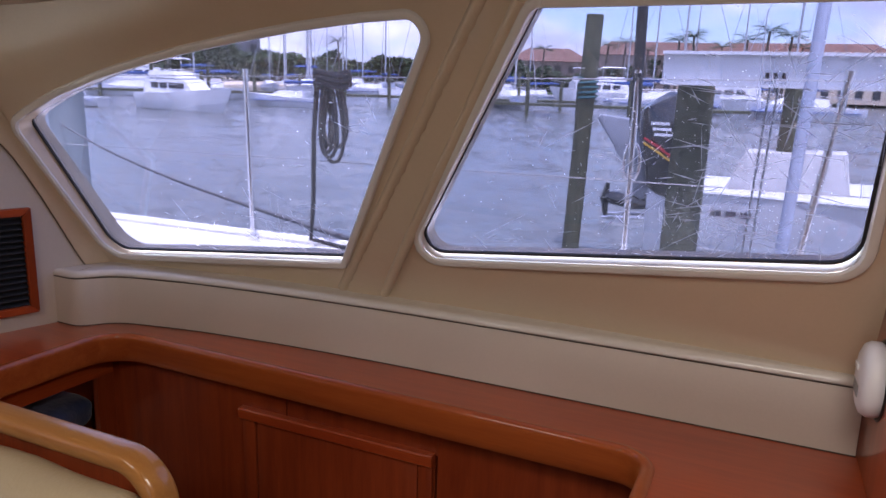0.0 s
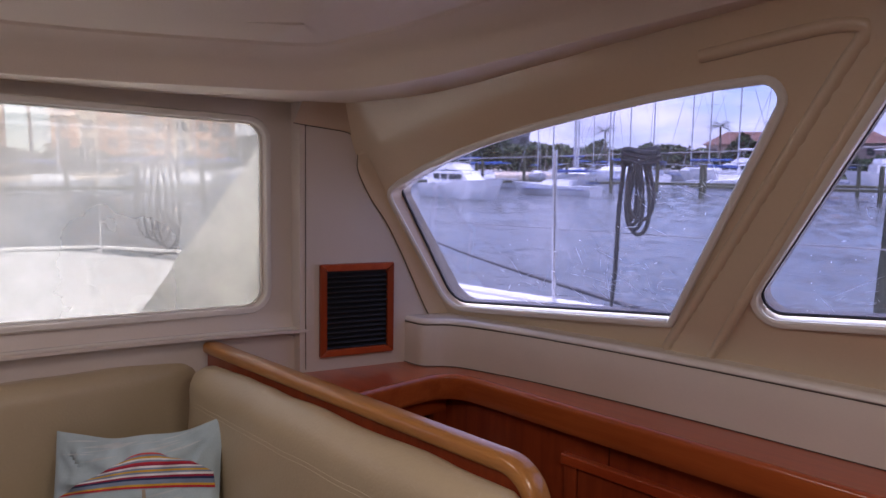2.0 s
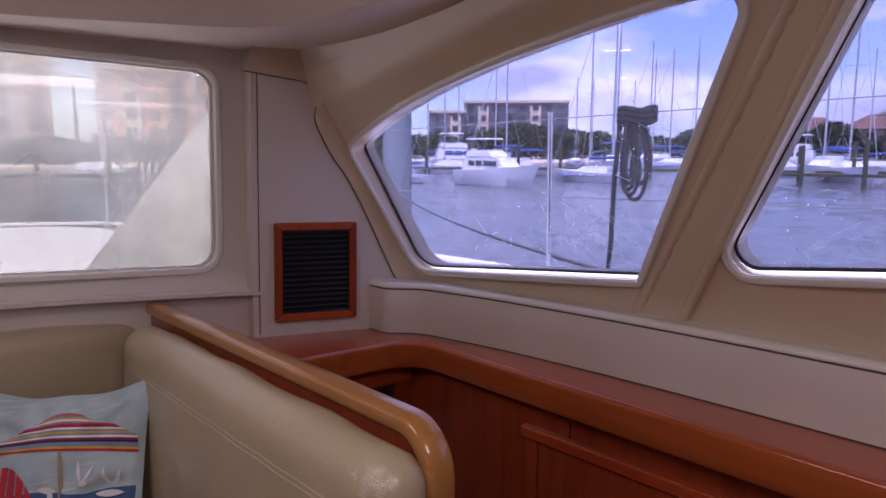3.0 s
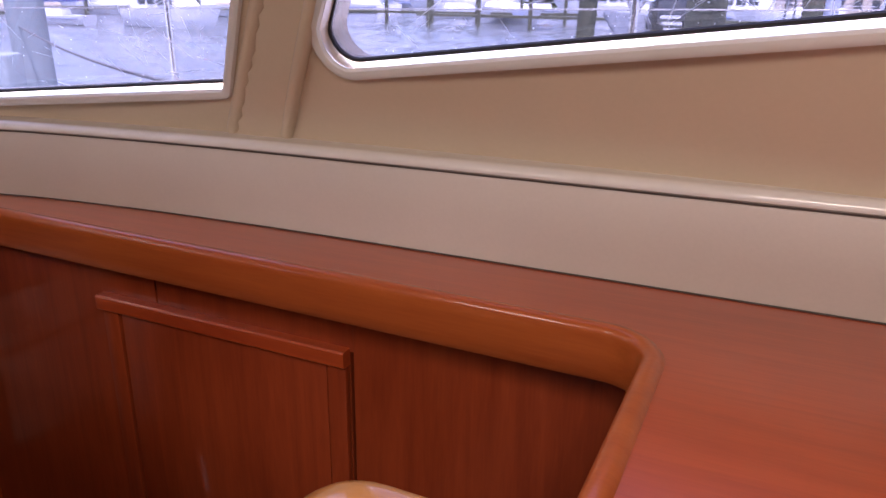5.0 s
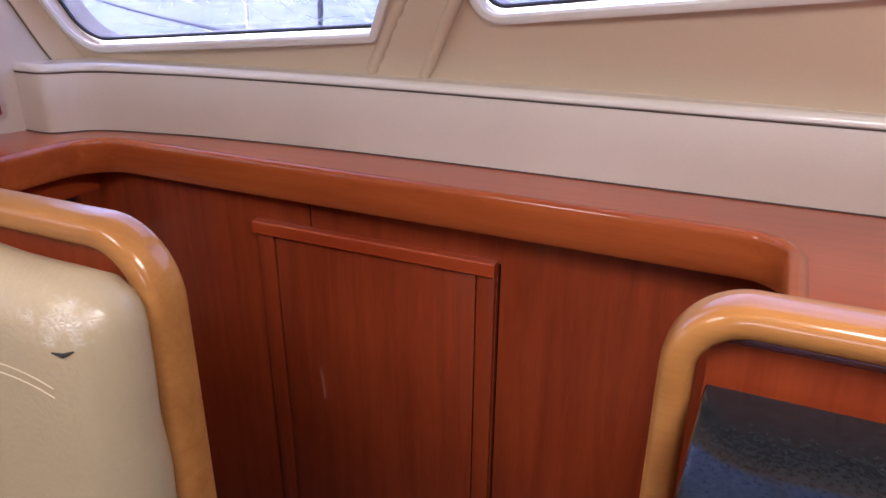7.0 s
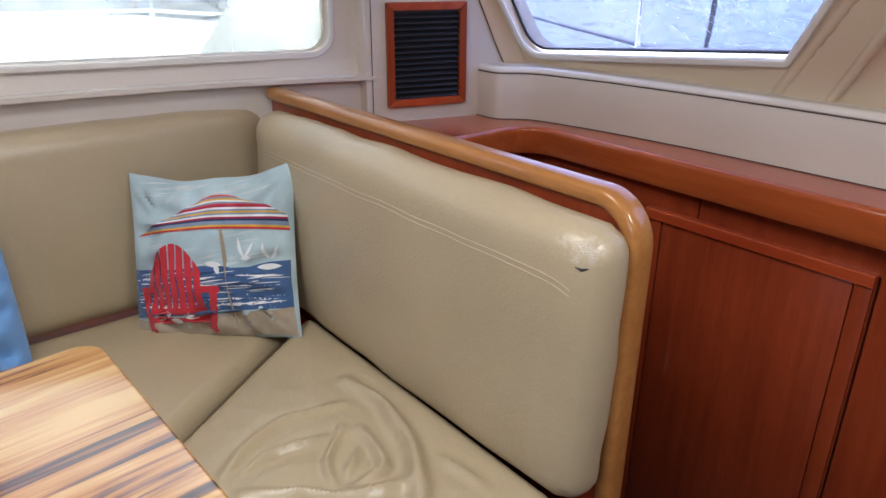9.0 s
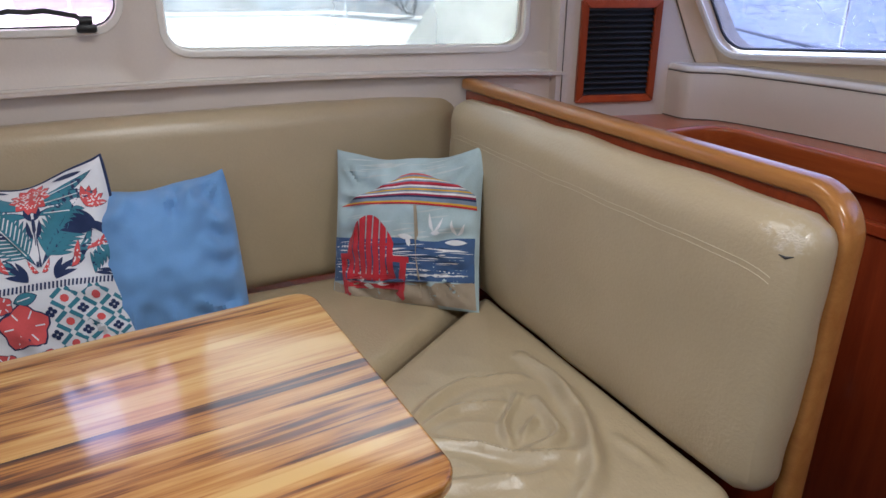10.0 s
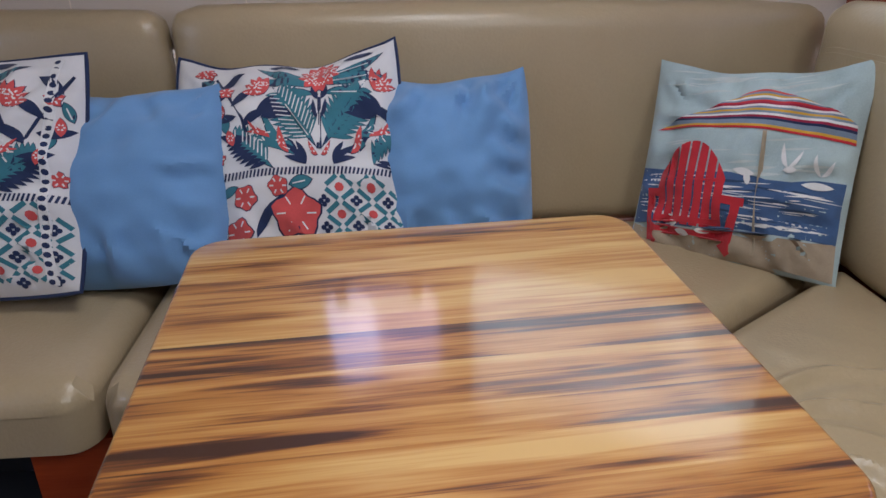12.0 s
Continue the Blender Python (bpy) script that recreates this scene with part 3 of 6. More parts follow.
# the window wall's moulding laps over the head of the corner panel
lap_edge = [(1.14, 1.687), (1.178, 1.682), (1.252, 1.674), (1.308, 1.667), (1.336, 1.655), (1.350, 1.630), (1.353, 1.590), (1.354, 1.537), (1.400, 1.442), (1.455, 1.362), (1.52, 1.235), (1.60, 1.06), (1.622, 1.022)]


def panel_at(y, z, out=0.0):
    return Vector((panel_x(y) + 0.96 * out, y - 0.279 * out, z))


def wall_meets(z):
    y = 1.55
    for _ in range(6):
        y = front_y(panel_x(y), z)
    return y


bm = bmesh.new()
lap_rows = []
for y, z in [(p.x, p.y) for p in smooth_line_2d(lap_edge, 4)]:
    ye = wall_meets(z)
    a, b = panel_at(y, z, -0.004), panel_at(y + 0.002, z + 0.002, 0.005)
    if z > 1.60:
        c = Vector((panel_x(y) + 0.035, y + 0.01, z + 0.07))
        d = Vector((panel_x(y) + 0.07, y + 0.02, 1.80))
    else:
        ux = panel_x(ye) + 0.022 + 0.25 * max(0.0, z - 1.50)
        c = panel_at(ye - 0.004, z, 0.012)
        d = Vector((ux, front_y(ux, z + 0.01) - 0.002, z + 0.01))
    row = [a, b]
    for k in range(1, 8):
        t = k / 7
        row.append(b * (1 - t) ** 2 + c * 2 * t * (1 - t) + d * t * t)
    lap_rows.append([bm.verts.new(p) for p in row])
for p, q in zip(lap_rows, lap_rows[1:]):
    for k in range(len(p) - 1):
        bm.faces.new((p[k], p[k + 1], q[k + 1], q[k]))
bmesh.ops.recalc_face_normals(bm, faces=bm.faces[:])
tagged(part("trim_corner_lap", bm, M["gelcoat"]), "beige moulding lapping over the corner panel", "trim", kind="structure")
tagged(part("trim_seam", tube([panel_at(p.x, p.y, 0.002) for p in smooth_line_2d(lap_edge, 4)], 0.0014, 6), M["seam"]), "fine dark joint under the corner moulding", "trim", kind="structure")

# ceiling: a soffit over the windows, a hollow band, then the flat headliner
BORDER = [(-2.13, -2.62, 1.745), (-2.13, -1.2, 1.745), (-2.13, -0.3, 1.745), (-2.06, 0.33, 1.745), (-1.88, 0.75, 1.745), (-1.70, 1.03, 1.747), (-1.48, 1.13, 1.764), (-1.2, 1.195, 1.798), (-0.9, 1.245, 1.832), (-0.5, 1.27, 1.862), (0.1, 1.27, 1.872), (1.0, 1.2, 1.872), (2.2, 1.2, 1.872)]


edge_line = smooth_line(BORDER, 8)
prof_c = [(-0.42, 0.012), (-0.03, 0.002), (-0.006, -0.002), (0.0, 0.002), (0.02, 0.035), (0.05, 0.065), (0.09, 0.085), (0.135, 0.095), (0.141, 0.088), (0.148, 0.095), (0.22, 0.100), (0.30, 0.103)]
bm = bmesh.new()
cols = []
for i, p in enumerate(edge_line):
    t = edge_line[min(i + 1, len(edge_line) - 1)] - edge_line[max(i - 1, 0)]
    inn = Vector((t.y, -t.x, 0)).normalized()
    cols.append([bm.verts.new(p + inn * a + Vector((0, 0, b))) for a, b in prof_c])
for a, b in zip(cols, cols[1:]):
    for k in range(len(prof_c) - 1):
        bm.faces.new((a[k], a[k + 1], b[k + 1], b[k]))
corner = [bm.verts.new((2.3, 0.6, 1.985)), bm.verts.new((2.3, -2.7, 1.94)), bm.verts.new((-1.5, -2.7, 1.86))]
bm.faces.new([c[-1] for c in cols] + corner)
bmesh.ops.triangulate(bm, faces=[f for f in bm.faces if len(f.verts) > 4])
bmesh.ops.recalc_face_normals(bm, faces=bm.faces[:])
up = bmesh.ops.extrude_face_region(bm, geom=bm.faces[:])
for v in up["geom"]:
    if isinstance(v, bmesh.types.BMVert):
        v.co.z = 2.03
bmesh.ops.recalc_face_normals(bm, faces=bm.faces[:])
tagged(part("ceiling", bm, M["liner"]), "cream cabin headliner with a hollow dropped border", "ceiling", kind="structure")

# added frames round the unseen fill lamps; no hatch is cut here
for hx, hy, _w in FILLS_OVERHEAD:
    lamp_frame = thing("window_hatch", (hx, hy, 1.88), "added pale square frame round an unseen ceiling fill lamp", "window", kind="structure")
    part("window_frame", sweep([(hx + a, hy + b, 1.895) for a, b in rounded([(-0.26, -0.26), (0.26, -0.26), (0.26, 0.26), (-0.26, 0.26)], 0.05)], [(-0.02, -0.012), (0.02, -0.012), (0.02, 0.012), (-0.02, 0.012)], True, up=(0, 0, 1)), M["rim"], lamp_frame)
for x0, x1, y0, y1 in ((-2.4, 2.3, -2.7, 0.90), (-2.4, -1.81, 0.90, 1.9), (-0.105, 2.3, 0.90, 1.9), (-1.81, -0.105, 1.60, 1.9)):
    tagged(part("floor", block(x0, x1, y0, y1, FLOOR - 0.06, FLOOR), M["dark"], smooth=False), "dark carpeted cabin sole", "floor", kind="structure")
tagged(part("floor", block(-1.81, -0.105, 0.90, 1.60, WELL - 0.04, WELL), M["dark"], smooth=False), "dark carpeted sole of the sunken seat well", "floor", kind="structure")
tagged(part("wall_riser", block(-1.81, -0.105, 0.88, 0.90, WELL, FLOOR - 0.062), M["cherry_x"], smooth=False), "plain cherry riser of the seat well", "wall", kind="structure")
# closing bulkhead; its window is unseen and added for the aft fill lamp
for x0, x1, z0, z1 in ((-2.4, 2.3, FLOOR, 1.0), (-2.4, 2.3, 1.6, 1.95), (-2.4, -0.6, 1.0, 1.6), (0.8, 2.3, 1.0, 1.6)):
    tagged(part("wall_back", block(x0, x1, -2.70, -2.62, z0, z1), M["panel"], smooth=False), "plain cream bulkhead round an added opening", "wall", kind="structure")
added_opening = tagged(new("window_5"), "added unseen tinted window in the end bulkhead", "window", kind="structure")
part("pane", block(-0.6, 0.8, -2.672, -2.668, 1.0, 1.6), M["clear"], added_opening, smooth=False)
tagged(part("wall_right", block(2.2, 2.3, -2.62, 1.9, FLOOR, 1.95), M["panel"], smooth=False), "plain cream bulkhead", "wall", kind="structure")
tagged(part("wall_outer", block(-2.4, 2.2, 1.92, 2.0, FLOOR, 0.82), M["panel"], smooth=False), "plain hull side behind the lockers", "wall", kind="structure")
tagged(part("wall_front_right", block(0.30, 2.2, 1.62, 1.72, 0.84, 1.95), M["panel"], smooth=False), "plain cream bulkhead", "wall", kind="structure")
tagged(part("wall_hull", block(-2.42, -2.36, -2.62, 1.92, FLOOR, 0.90), M["panel"], smooth=False), "plain hull side behind the seats", "wall", kind="structure")
tagged(part("bulkhead", block(0.206, 0.25, 1.38, 1.86, 0.862, 1.90, 0.003), M["cherry_z"]), "reddish cherry veneer bulkhead beside the window", "wall", kind="structure")

# padded fairing along the foot of the window wall
FAIR = [(-1.978, 1.531), (-1.93, 1.5285), (-1.885, 1.528), (-1.860, 1.537), (-1.836, 1.562), (-1.806, 1.594), (-1.754, 1.620), (-1.636, 1.645), (-1.53, 1.663), (-1.40, 1.677), (-1.20, 1.692), (-0.95, 1.702), (-0.70, 1.705), (-0.2, 1.705), (0.205, 1.705)]
fair_line = [Vector((p.x, p.y)) for p in smooth_line_2d(FAIR, 6)]


def along_fairing(profile, close):
    """Carry a (set back, height) profile along the fairing's plan."""
    bm, rows_ = bmesh.new(), []
    for i, p in enumerate(fair_line):
        t = fair_line[min(i + 1, len(fair_line) - 1)] - fair_line[max(i - 1, 0)]
        nrm = Vector((-t.y, t.x)).normalized()
        wall = front_y(p.x, 1.03) + 0.03
        rows_.append([bm.verts.new((p.x + nrm.x * min(b, 0.05), max(p.y + nrm.y * b, wall) if b > 0.05 else p.y + nrm.y * b, z)) for b, z in profile])
    m = len(profile)
    for a, b in zip(rows_, rows_[1:]):
        for k in range(m if close else m - 1):
            bm.faces.new((a[k], a[(k + 1) % m], b[(k + 1) % m], b[k]))
    if close:
        bm.faces.new(rows_[0])
        bm.faces.new(rows_[-1])
    bmesh.ops.recalc_face_normals(bm, faces=bm.faces[:])
    return bm


tagged(part("trim_fairing", along_fairing([(0, 0.852), (0, 0.92), (0, 1.000), (0.003, 1.0065), (0.06, 1.0065), (0.06, 0.852)], True), M["panel"]), "cream upholstered fairing along the window wall", "trim", kind="structure")
tagged(part("trim_ledge", along_fairing([(0.004, 1.008), (0.0, 1.011), (-0.001, 1.016), (0.002, 1.022), (0.008, 1.0265), (0.016, 1.028), (0.03, 1.027), (0.06, 1.030), (0.06, 1.008)], True), M["rim"]), "rounded pale ledge along the fairing top", "trim", kind="structure")
tagged(part("trim_seam", tube([(p.x, p.y + 0.001, 1.0073) for p in fair_line], 0.0013, 6), M["seam"]), "fine dark seam along the fairing top", "trim", kind="structure")
tagged(part("trim_seam", tube([(p.x, p.y - 0.0005, 0.8612) for p in fair_line], 0.0017, 6), M["seam"]), "dark joint between fairing and counter", "trim", kind="structure")
# raised beads either side of the pillar
for off, r, sl in ((-0.075, 0.016, 0.76), (0.058, 0.014, 0.69)):
    q = [(-0.985 + sl * (z - 1.05) + off, z) for z in [1.035 + 0.07 * i for i in range(11)]]
    if off < 0:
        q += [(-0.50, 1.785), (-0.535, 1.80), (-0.62, 1.797), (-0.82, 1.778)]
    q = [(a.x, a.y) for a in smooth_line([(u, v, 0) for u, v in q], 3)]
    tagged(part("trim_bead", tube([(u, front_y(u, v) + r * 0.35, v) for u, v in q], r, 20), M["gelcoat"]), "raised moulded bead beside the window pillar", "trim", kind="structure")

# -- nav counter round the seat well --
COUNTER = 0.86
well = rounded([(-1.735, 0.92), (-1.735, 1.545), (-0.170, 1.515), (-0.180, 0.92)], [0, 0.11, 0.075, 0], 10)
outer = [(-2.11, 0.92), (-2.11, 1.20), (-2.0, 1.60), (-1.80, 1.72), (-1.0, 1.77), (0.215, 1.77), (0.5, 1.60), (0.5, 0.92)]
bm = bmesh.new()
loop = outer + well[::-1]
f = bm.faces.new([bm.verts.new((x, y, COUNTER - 0.02)) for x, y in loop])
g = bmesh.ops.extrude_face_region(bm, geom=[f])
bmesh.ops.translate(bm, verts=[v for v in g["geom"] if isinstance(v, bmesh.types.BMVert)], vec=(0, 0, 0.02))
bmesh.ops.triangulate(bm, faces=[f for f in bm.faces if len(f.verts) > 4])
bmesh.ops.recalc_face_normals(bm, faces=bm.faces[:])
counter = thing("nav_counter", (-0.9, 1.6, COUNTER - 0.02), "glossy reddish cherry counter wrapped round a seat well", "counter")
part("countertop", bm, M["cherry_x"], counter, smooth=False)
fid = [(x, y, COUNTER) for x, y in well]
prof = [(-0.012, -0.075), (0.003, -0.075), (0.007, -0.070), (0.010, -0.050), (0.014, -0.012), (0.0145, -0.002), (0.012, 0.005), (0.007, 0.009), (0.000, 0.010), (-0.008, 0.008), (-0.014, 0.001), (-0.014, -0.01)]
part("fiddle_rail", sweep(fid, prof, up=(0, 0, 1)), M["cherry_gold"], counter, "rounded golden cherry edge moulding")

well_front, well_right, well_left = 1.575, -0.130, -1.785

# locker fronts inside the seat well
well_box = thing("locker_front", (-0.95, 1.6, WELL), "dark red cherry locker front with a framed door panel", "cabinet")
for x0, x1 in ((-2.09, -1.131), (-1.127, -0.683), (-0.677, -0.10)):
    part("panel_board", block(x0, x1, well_front, well_front + 0.02, WELL, 0.845, 0.001), M["cherry_z"], well_box, smooth=False)
part("panel_board", block(-0.683, -0.677, well_front, well_front + 0.02, 0.705, 0.845), M["cherry_z"], well_box, smooth=False)
# backing of the real gap, coloured dark to carry the shade inside it
part("gap_backing", block(-0.70, -0.66, well_front + 0.022, well_front + 0.030, WELL, 0.70), M["seam"], well_box, smooth=False)
door = part("door", block(-1.224, -0.727, well_front - 0.010, well_front - 0.002, WELL + 0.03, 0.678, 0.002), M["cherry_z"], well_box)
part("door_rail", sweep([(-1.277, well_front - 0.010, 0.6965), (-0.683, well_front - 0.010, 0.6965)], [(0.010, -0.0155), (0.013, -0.013), (0.013, 0.012), (0.010, 0.0155), (-0.010, 0.0155), (-0.010, -0.0155)], up=(0, 0, 1)), M["cherry_x"], door, "thin golden cherry batten over the door")
for x0, x1 in ((-1.270, -1.228), (-0.723, -0.685)):
    part("door_stile", block(x0, x1, well_front - 0.014, well_front - 0.001, WELL + 0.02, 0.6805, 0.002), M["cherry_z"], door)
side = thing("end_locker", (-0.12, 1.25, WELL), "plain cherry end panel closing the seat well", "cabinet")
part("panel_board", block(well_right, well_right + 0.02, 0.93, well_front, WELL, 0.845), M["cherry_z"], side, smooth=False)

cubby = thing("cubby_locker", (-1.85, 1.25, WELL), "open cherry cubby stuffed with folded cloth", "cabinet")
part("lower_board", block(well_left - 0.02, well_left, 0.93, well_front, WELL, 0.12), M["cherry_y"], cubby, smooth=False)
part("upper_board", block(well_left - 0.02, well_left, 0.93, well_front, 0.715, 0.845), M["cherry_y"], cubby, smooth=False)
part("stile", block(well_left - 0.02, well_left, 1.515, well_front, 0.12, 0.715), M["cherry_z"], cubby, smooth=False)
part("stile", block(well_left - 0.02, well_left, 0.93, 1.02, 0.12, 0.715), M["cherry_z"], cubby, smooth=False)
part("back_board", block(-2.11, -2.09, 0.93, 1.60, FLOOR, 0.838), M["cherry_y"], cubby, smooth=False)
part("shelf", block(-2.08, well_left - 0.02, 0.95, 1.56, 0.10, 0.12), M["cherry_y"], cubby, smooth=False)


def partition(name, x0, x1, yc, top, label, bend, thick, deep):
    """A panel with a bent, bull-nosed timber rail over its top and down its free end (x1)."""
    p = thing(name, ((x0 + x1) / 2, yc, FLOOR), label, "partition")
    s = 1 if x1 > x0 else -1
    a, b = min(x0, x1 - s * 0.03), max(x0, x1 - s * 0.03)
    part("panel_board", block(a, b, yc - 0.012, yc + 0.012, FLOOR, top - 0.03), M["cherry_z"], p, "reddish cherry board")
    r, th, dp = bend, thick, deep
    xe = x1 - s * th / 2
    path = [(x0, yc, top - th / 2)]
    for k in range(13):
        ang = math.pi / 2 * k / 12
        path.append((xe - s * r + s * r * math.sin(ang), yc, top - th / 2 - r + r * math.cos(ang)))
    path += [(xe, yc, 0.5), (xe, yc, FLOOR)]
    prof = []
    for k in range(16):
        ang = 2 * math.pi * k / 16
        c, q = math.cos(ang), math.sin(ang)
        prof.append((th * 0.85 * math.copysign(abs(c) ** 0.6, c), dp * math.copysign(abs(q) ** 0.6, q)))
    part("rail", sweep(path, prof, up=(0, 1, 0)), M["teak_x"], p, "honey-coloured varnished timber rail")
    return p


partition("partition", -2.13, -0.8265, 0.881, 0.989, "cherry partition capped with a bent honey-coloured rail", 0.078, 0.021, 0.027)
partition("partition", 0.9, -0.2935, 0.892, 1.022, "cherry seat back capped with a bent honey-coloured rail", 0.052, 0.0165, 0.026)


def edge_distance(p, loop):
    best = 9.0
    for i in range(len(loop)):
        a, b = Vector(loop[i - 1]), Vector(loop[i])
        t = max(0.0, min(1.0, (p - a).dot(b - a) / max(1e-9, (b - a).length_squared)))
        best = min(best, (a + (b - a) * t - p).length)
    return best


def pad(loop, z0, z1, r, relief=None, step=0.022, crown=0.012):
    """A soft seat cushion over an outline."""
    def s(u, v):
        d = edge_distance(Vector((u, v)), loop)
        k = min(1.0, d / r)
        z = z1 - r * (1 - math.sqrt(1 - (1 - k) ** 2)) + crown * min(1.0, d / 0.2)
        if relief:
            z += relief(u, v) * min(1.0, d / 0.10)
        return Vector((u, v, z))
    bm = skin(loop, [], s, step, (0, 0, -0.001))
    # skirt
    n = len(loop)
    top = [bm.verts.new((x, y, z1 - r)) for x, y in loop]
    bot = [bm.verts.new((x, y, z0 + 0.015)) for x, y in loop]
    bot2 = [bm.verts.new((x, y, z0)) for x, y in shifted(loop, -0.02)]
    for i in range(n):
        j = (i + 1) % n
        bm.faces.new((top[i], top[j], bot[j], bot[i]))
        bm.faces.new((bot[i], bot[j], bot2[j], bot2[i]))
    bm.faces.new(bot2)
    bmesh.ops.remove_doubles(bm, verts=bm.verts[:], dist=0.0005)
    bmesh.ops.recalc_face_normals(bm, faces=bm.faces[:])
    return bm


# slack folds of the worn seat: course of each crest, half width, height
FOLDS = [
    ([(-1.43, 0.66), (-1.31, 0.675), (-1.20, 0.65), (-1.10, 0.61), (-1.00, 0.55), (-0.94, 0.47)], 0.026, 0.017),
    ([(-1.35, 0.60), (-1.37, 0.48), (-1.345, 0.375), (-1.28, 0.30)], 0.020, 0.011),
    ([(-1.27, 0.51), (-1.292, 0.412), (-1.27, 0.33)], 0.016, 0.010),
    ([(-1.25, 0.585), (-1.15, 0.568), (-1.112, 0.535), (-1.115, 0.47)], 0.016, 0.011),
    ([(-1.275, 0.55), (-1.205, 0.476), (-1.14, 0.455)], 0.014, 0.009),
    ([(-1.20, 0.55), (-1.147, 0.49)], 0.013, 0.008),
    ([(-1.06, 0.56), (-1.11, 0.44), (-1.22, 0.31)], 0.020, 0.012),
    ([(-1.07, 0.666), (-0.97, 0.672)], 0.020, 0.006),
    ([(-1.04, 0.48), (-1.06, 0.36), (-1.12, 0.24)], 0.022, 0.009),
    ([(-0.97, 0.42), (-0.98, 0.30), (-1.02, 0.20)], 0.020, 0.007),
]
FOLD_LINES = [([Vector((p.x, p.y)) for p in smooth_line([(x, y, 0) for x, y in q], 4)] if len(q) > 2 else [Vector(p) for p in q], w, h) for q, w, h in FOLDS]


def folds(u, v):
    """Loose, slack leather pulled into curved ridges."""
    p = Vector((u + 0.008 * noise.noise(Vector((u * 9, v * 9, 2))), v + 0.008 * noise.noise(Vector((u * 9, v * 9, 11)))))
    z = 0.004 * noise.noise(Vector((u * 7, v * 7, 7)))
    near = math.exp(-((u + 1.15) / 0.26) ** 2 - ((v - 0.42) / 0.20) ** 2)
    for sc, k, turn in ((8.0, 0.009, 0.6), (15.0, 0.004, 1.0)):
        a, b = u * math.cos(turn) + v * math.sin(turn), -u * math.sin(turn) + v * math.cos(turn)
        z += k * near * max(0.0, 1 - 2.2 * abs(noise.noise(Vector((a * sc * 0.45, b * sc, 3.0))))) ** 2
    for line, w, h in FOLD_LINES:
        best, along = 9.0, 0.0
        n = len(line) - 1
        for i in range(n):
            d = line[i + 1] - line[i]
            t = max(0.0, min(1.0, (p - line[i]).dot(d) / max(1e-9, d.length_squared)))
            q = (line[i] + d * t - p).length
            if q < best:
                best, along = q, (i + t) / n
        fade = math.sin(math.pi * (0.08 + 0.84 * along)) ** 0.7
        z += 2.3 * h * fade * (math.exp(-(best / (0.8 * w)) ** 2) - 0.45 * math.exp(-(best / (1.6 * w)) ** 2))
    return z


SEAT = 0.425
seat_a = rounded([(-2.12, 0.76), (-1.84, 0.755), (-1.44, 0.19), (-1.44, -0.685), (-2.12, -0.685)], [0.02, 0.03, 0.05, 0.05, 0.02])
seat_b = rounded([(-1.815, 0.775), (-0.845, 0.775), (-0.845, 0.12), (-1.37, 0.12), (-1.425, 0.20)], [0.03, 0.05, 0.06, 0.05, 0.03])
seat_c = rounded([(-2.12, -0.70), (-1.44, -0.70), (-1.44, -1.75), (-2.12, -1.75)], [0.02, 0.05, 0.05, 0.02])
slack = lambda u, v: 0.004 * noise.noise(Vector((u * 7, v * 7, 1)))
for loop, fold, lab in ((seat_a, slack, "tan leather seat cushion along the cabin side"), (seat_b, folds, "tan leather seat cushion with slack wrinkled cover"), (seat_c, slack, "tan leather seat cushion with a worn seam")):
    c = [sum(p[0] for p in loop) / len(loop), sum(p[1] for p in loop) / len(loop)]
    t = thing("seat_cushion", (c[0], c[1], 0.29), lab, "cushion", "settee seat cushions")
    part("cover", pad(loop, 0.29, SEAT, 0.045, fold, 0.006 if fold is folds else 0.022), M["leather"], t)

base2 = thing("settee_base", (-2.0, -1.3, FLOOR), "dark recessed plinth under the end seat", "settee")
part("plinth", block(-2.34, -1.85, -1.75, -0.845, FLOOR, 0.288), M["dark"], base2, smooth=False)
base = thing("settee_base", (-1.7, 0, FLOOR), "reddish cherry plinth under the seat cushions", "settee")
part("plinth", block(-2.34, -1.50, -0.84, 0.86, FLOOR, 0.288), M["cherry_y"], base, smooth=False)
part("plinth", block(-1.50, -0.86, 0.20, 0.86, FLOOR, 0.288), M["cherry_x"], base, smooth=False)


def back_cushion(at, rz, tilt, size, label, wr=0.004):
    lx, ly, lz, r = size
    t = new("back_cushion")
    t.matrix_basis = pose(*at, tilt, 0, rz)
    tagged(t, label, "cushion", "settee back cushions")
    ob = part("cover", cushion(lx, ly, lz, r, 0.008, 26, wr, at[1] * 7), M["leather"])
    ob.parent = t
    return t


back_cushion((-2.175, 0.085, SEAT - 0.01), 90, -3, (1.54, 0.11, 0.525, 0.045), "long tan leather backrest cushion with rounded top")
back_cushion((-2.175, -1.24, SEAT - 0.01), 90, -3, (1.06, 0.11, 0.515, 0.045), "tan leather backrest cushion with a seamed edge")
back_cushion((-1.441, 0.80, SEAT - 0.01), 0, -2, (1.23, 0.115, 0.535, 0.055), "tan leather backrest cushion with a cracked worn corner", 0.007)

# stitched seams and the cracked corner of the worn backrest
worn = [o for o in bpy.data.objects if o.get("label", "").endswith("cracked worn corner")][0]
M["thread"] = mat("pale_thread", (0.50, 0.42, 0.29), rough=0.8)
from mathutils.bvhtree import BVHTree

worn_mesh = worn.children[0].data
worn_skin = BVHTree.FromPolygons([v.co for v in worn_mesh.vertices], [tuple(p.vertices) for p in worn_mesh.polygons])


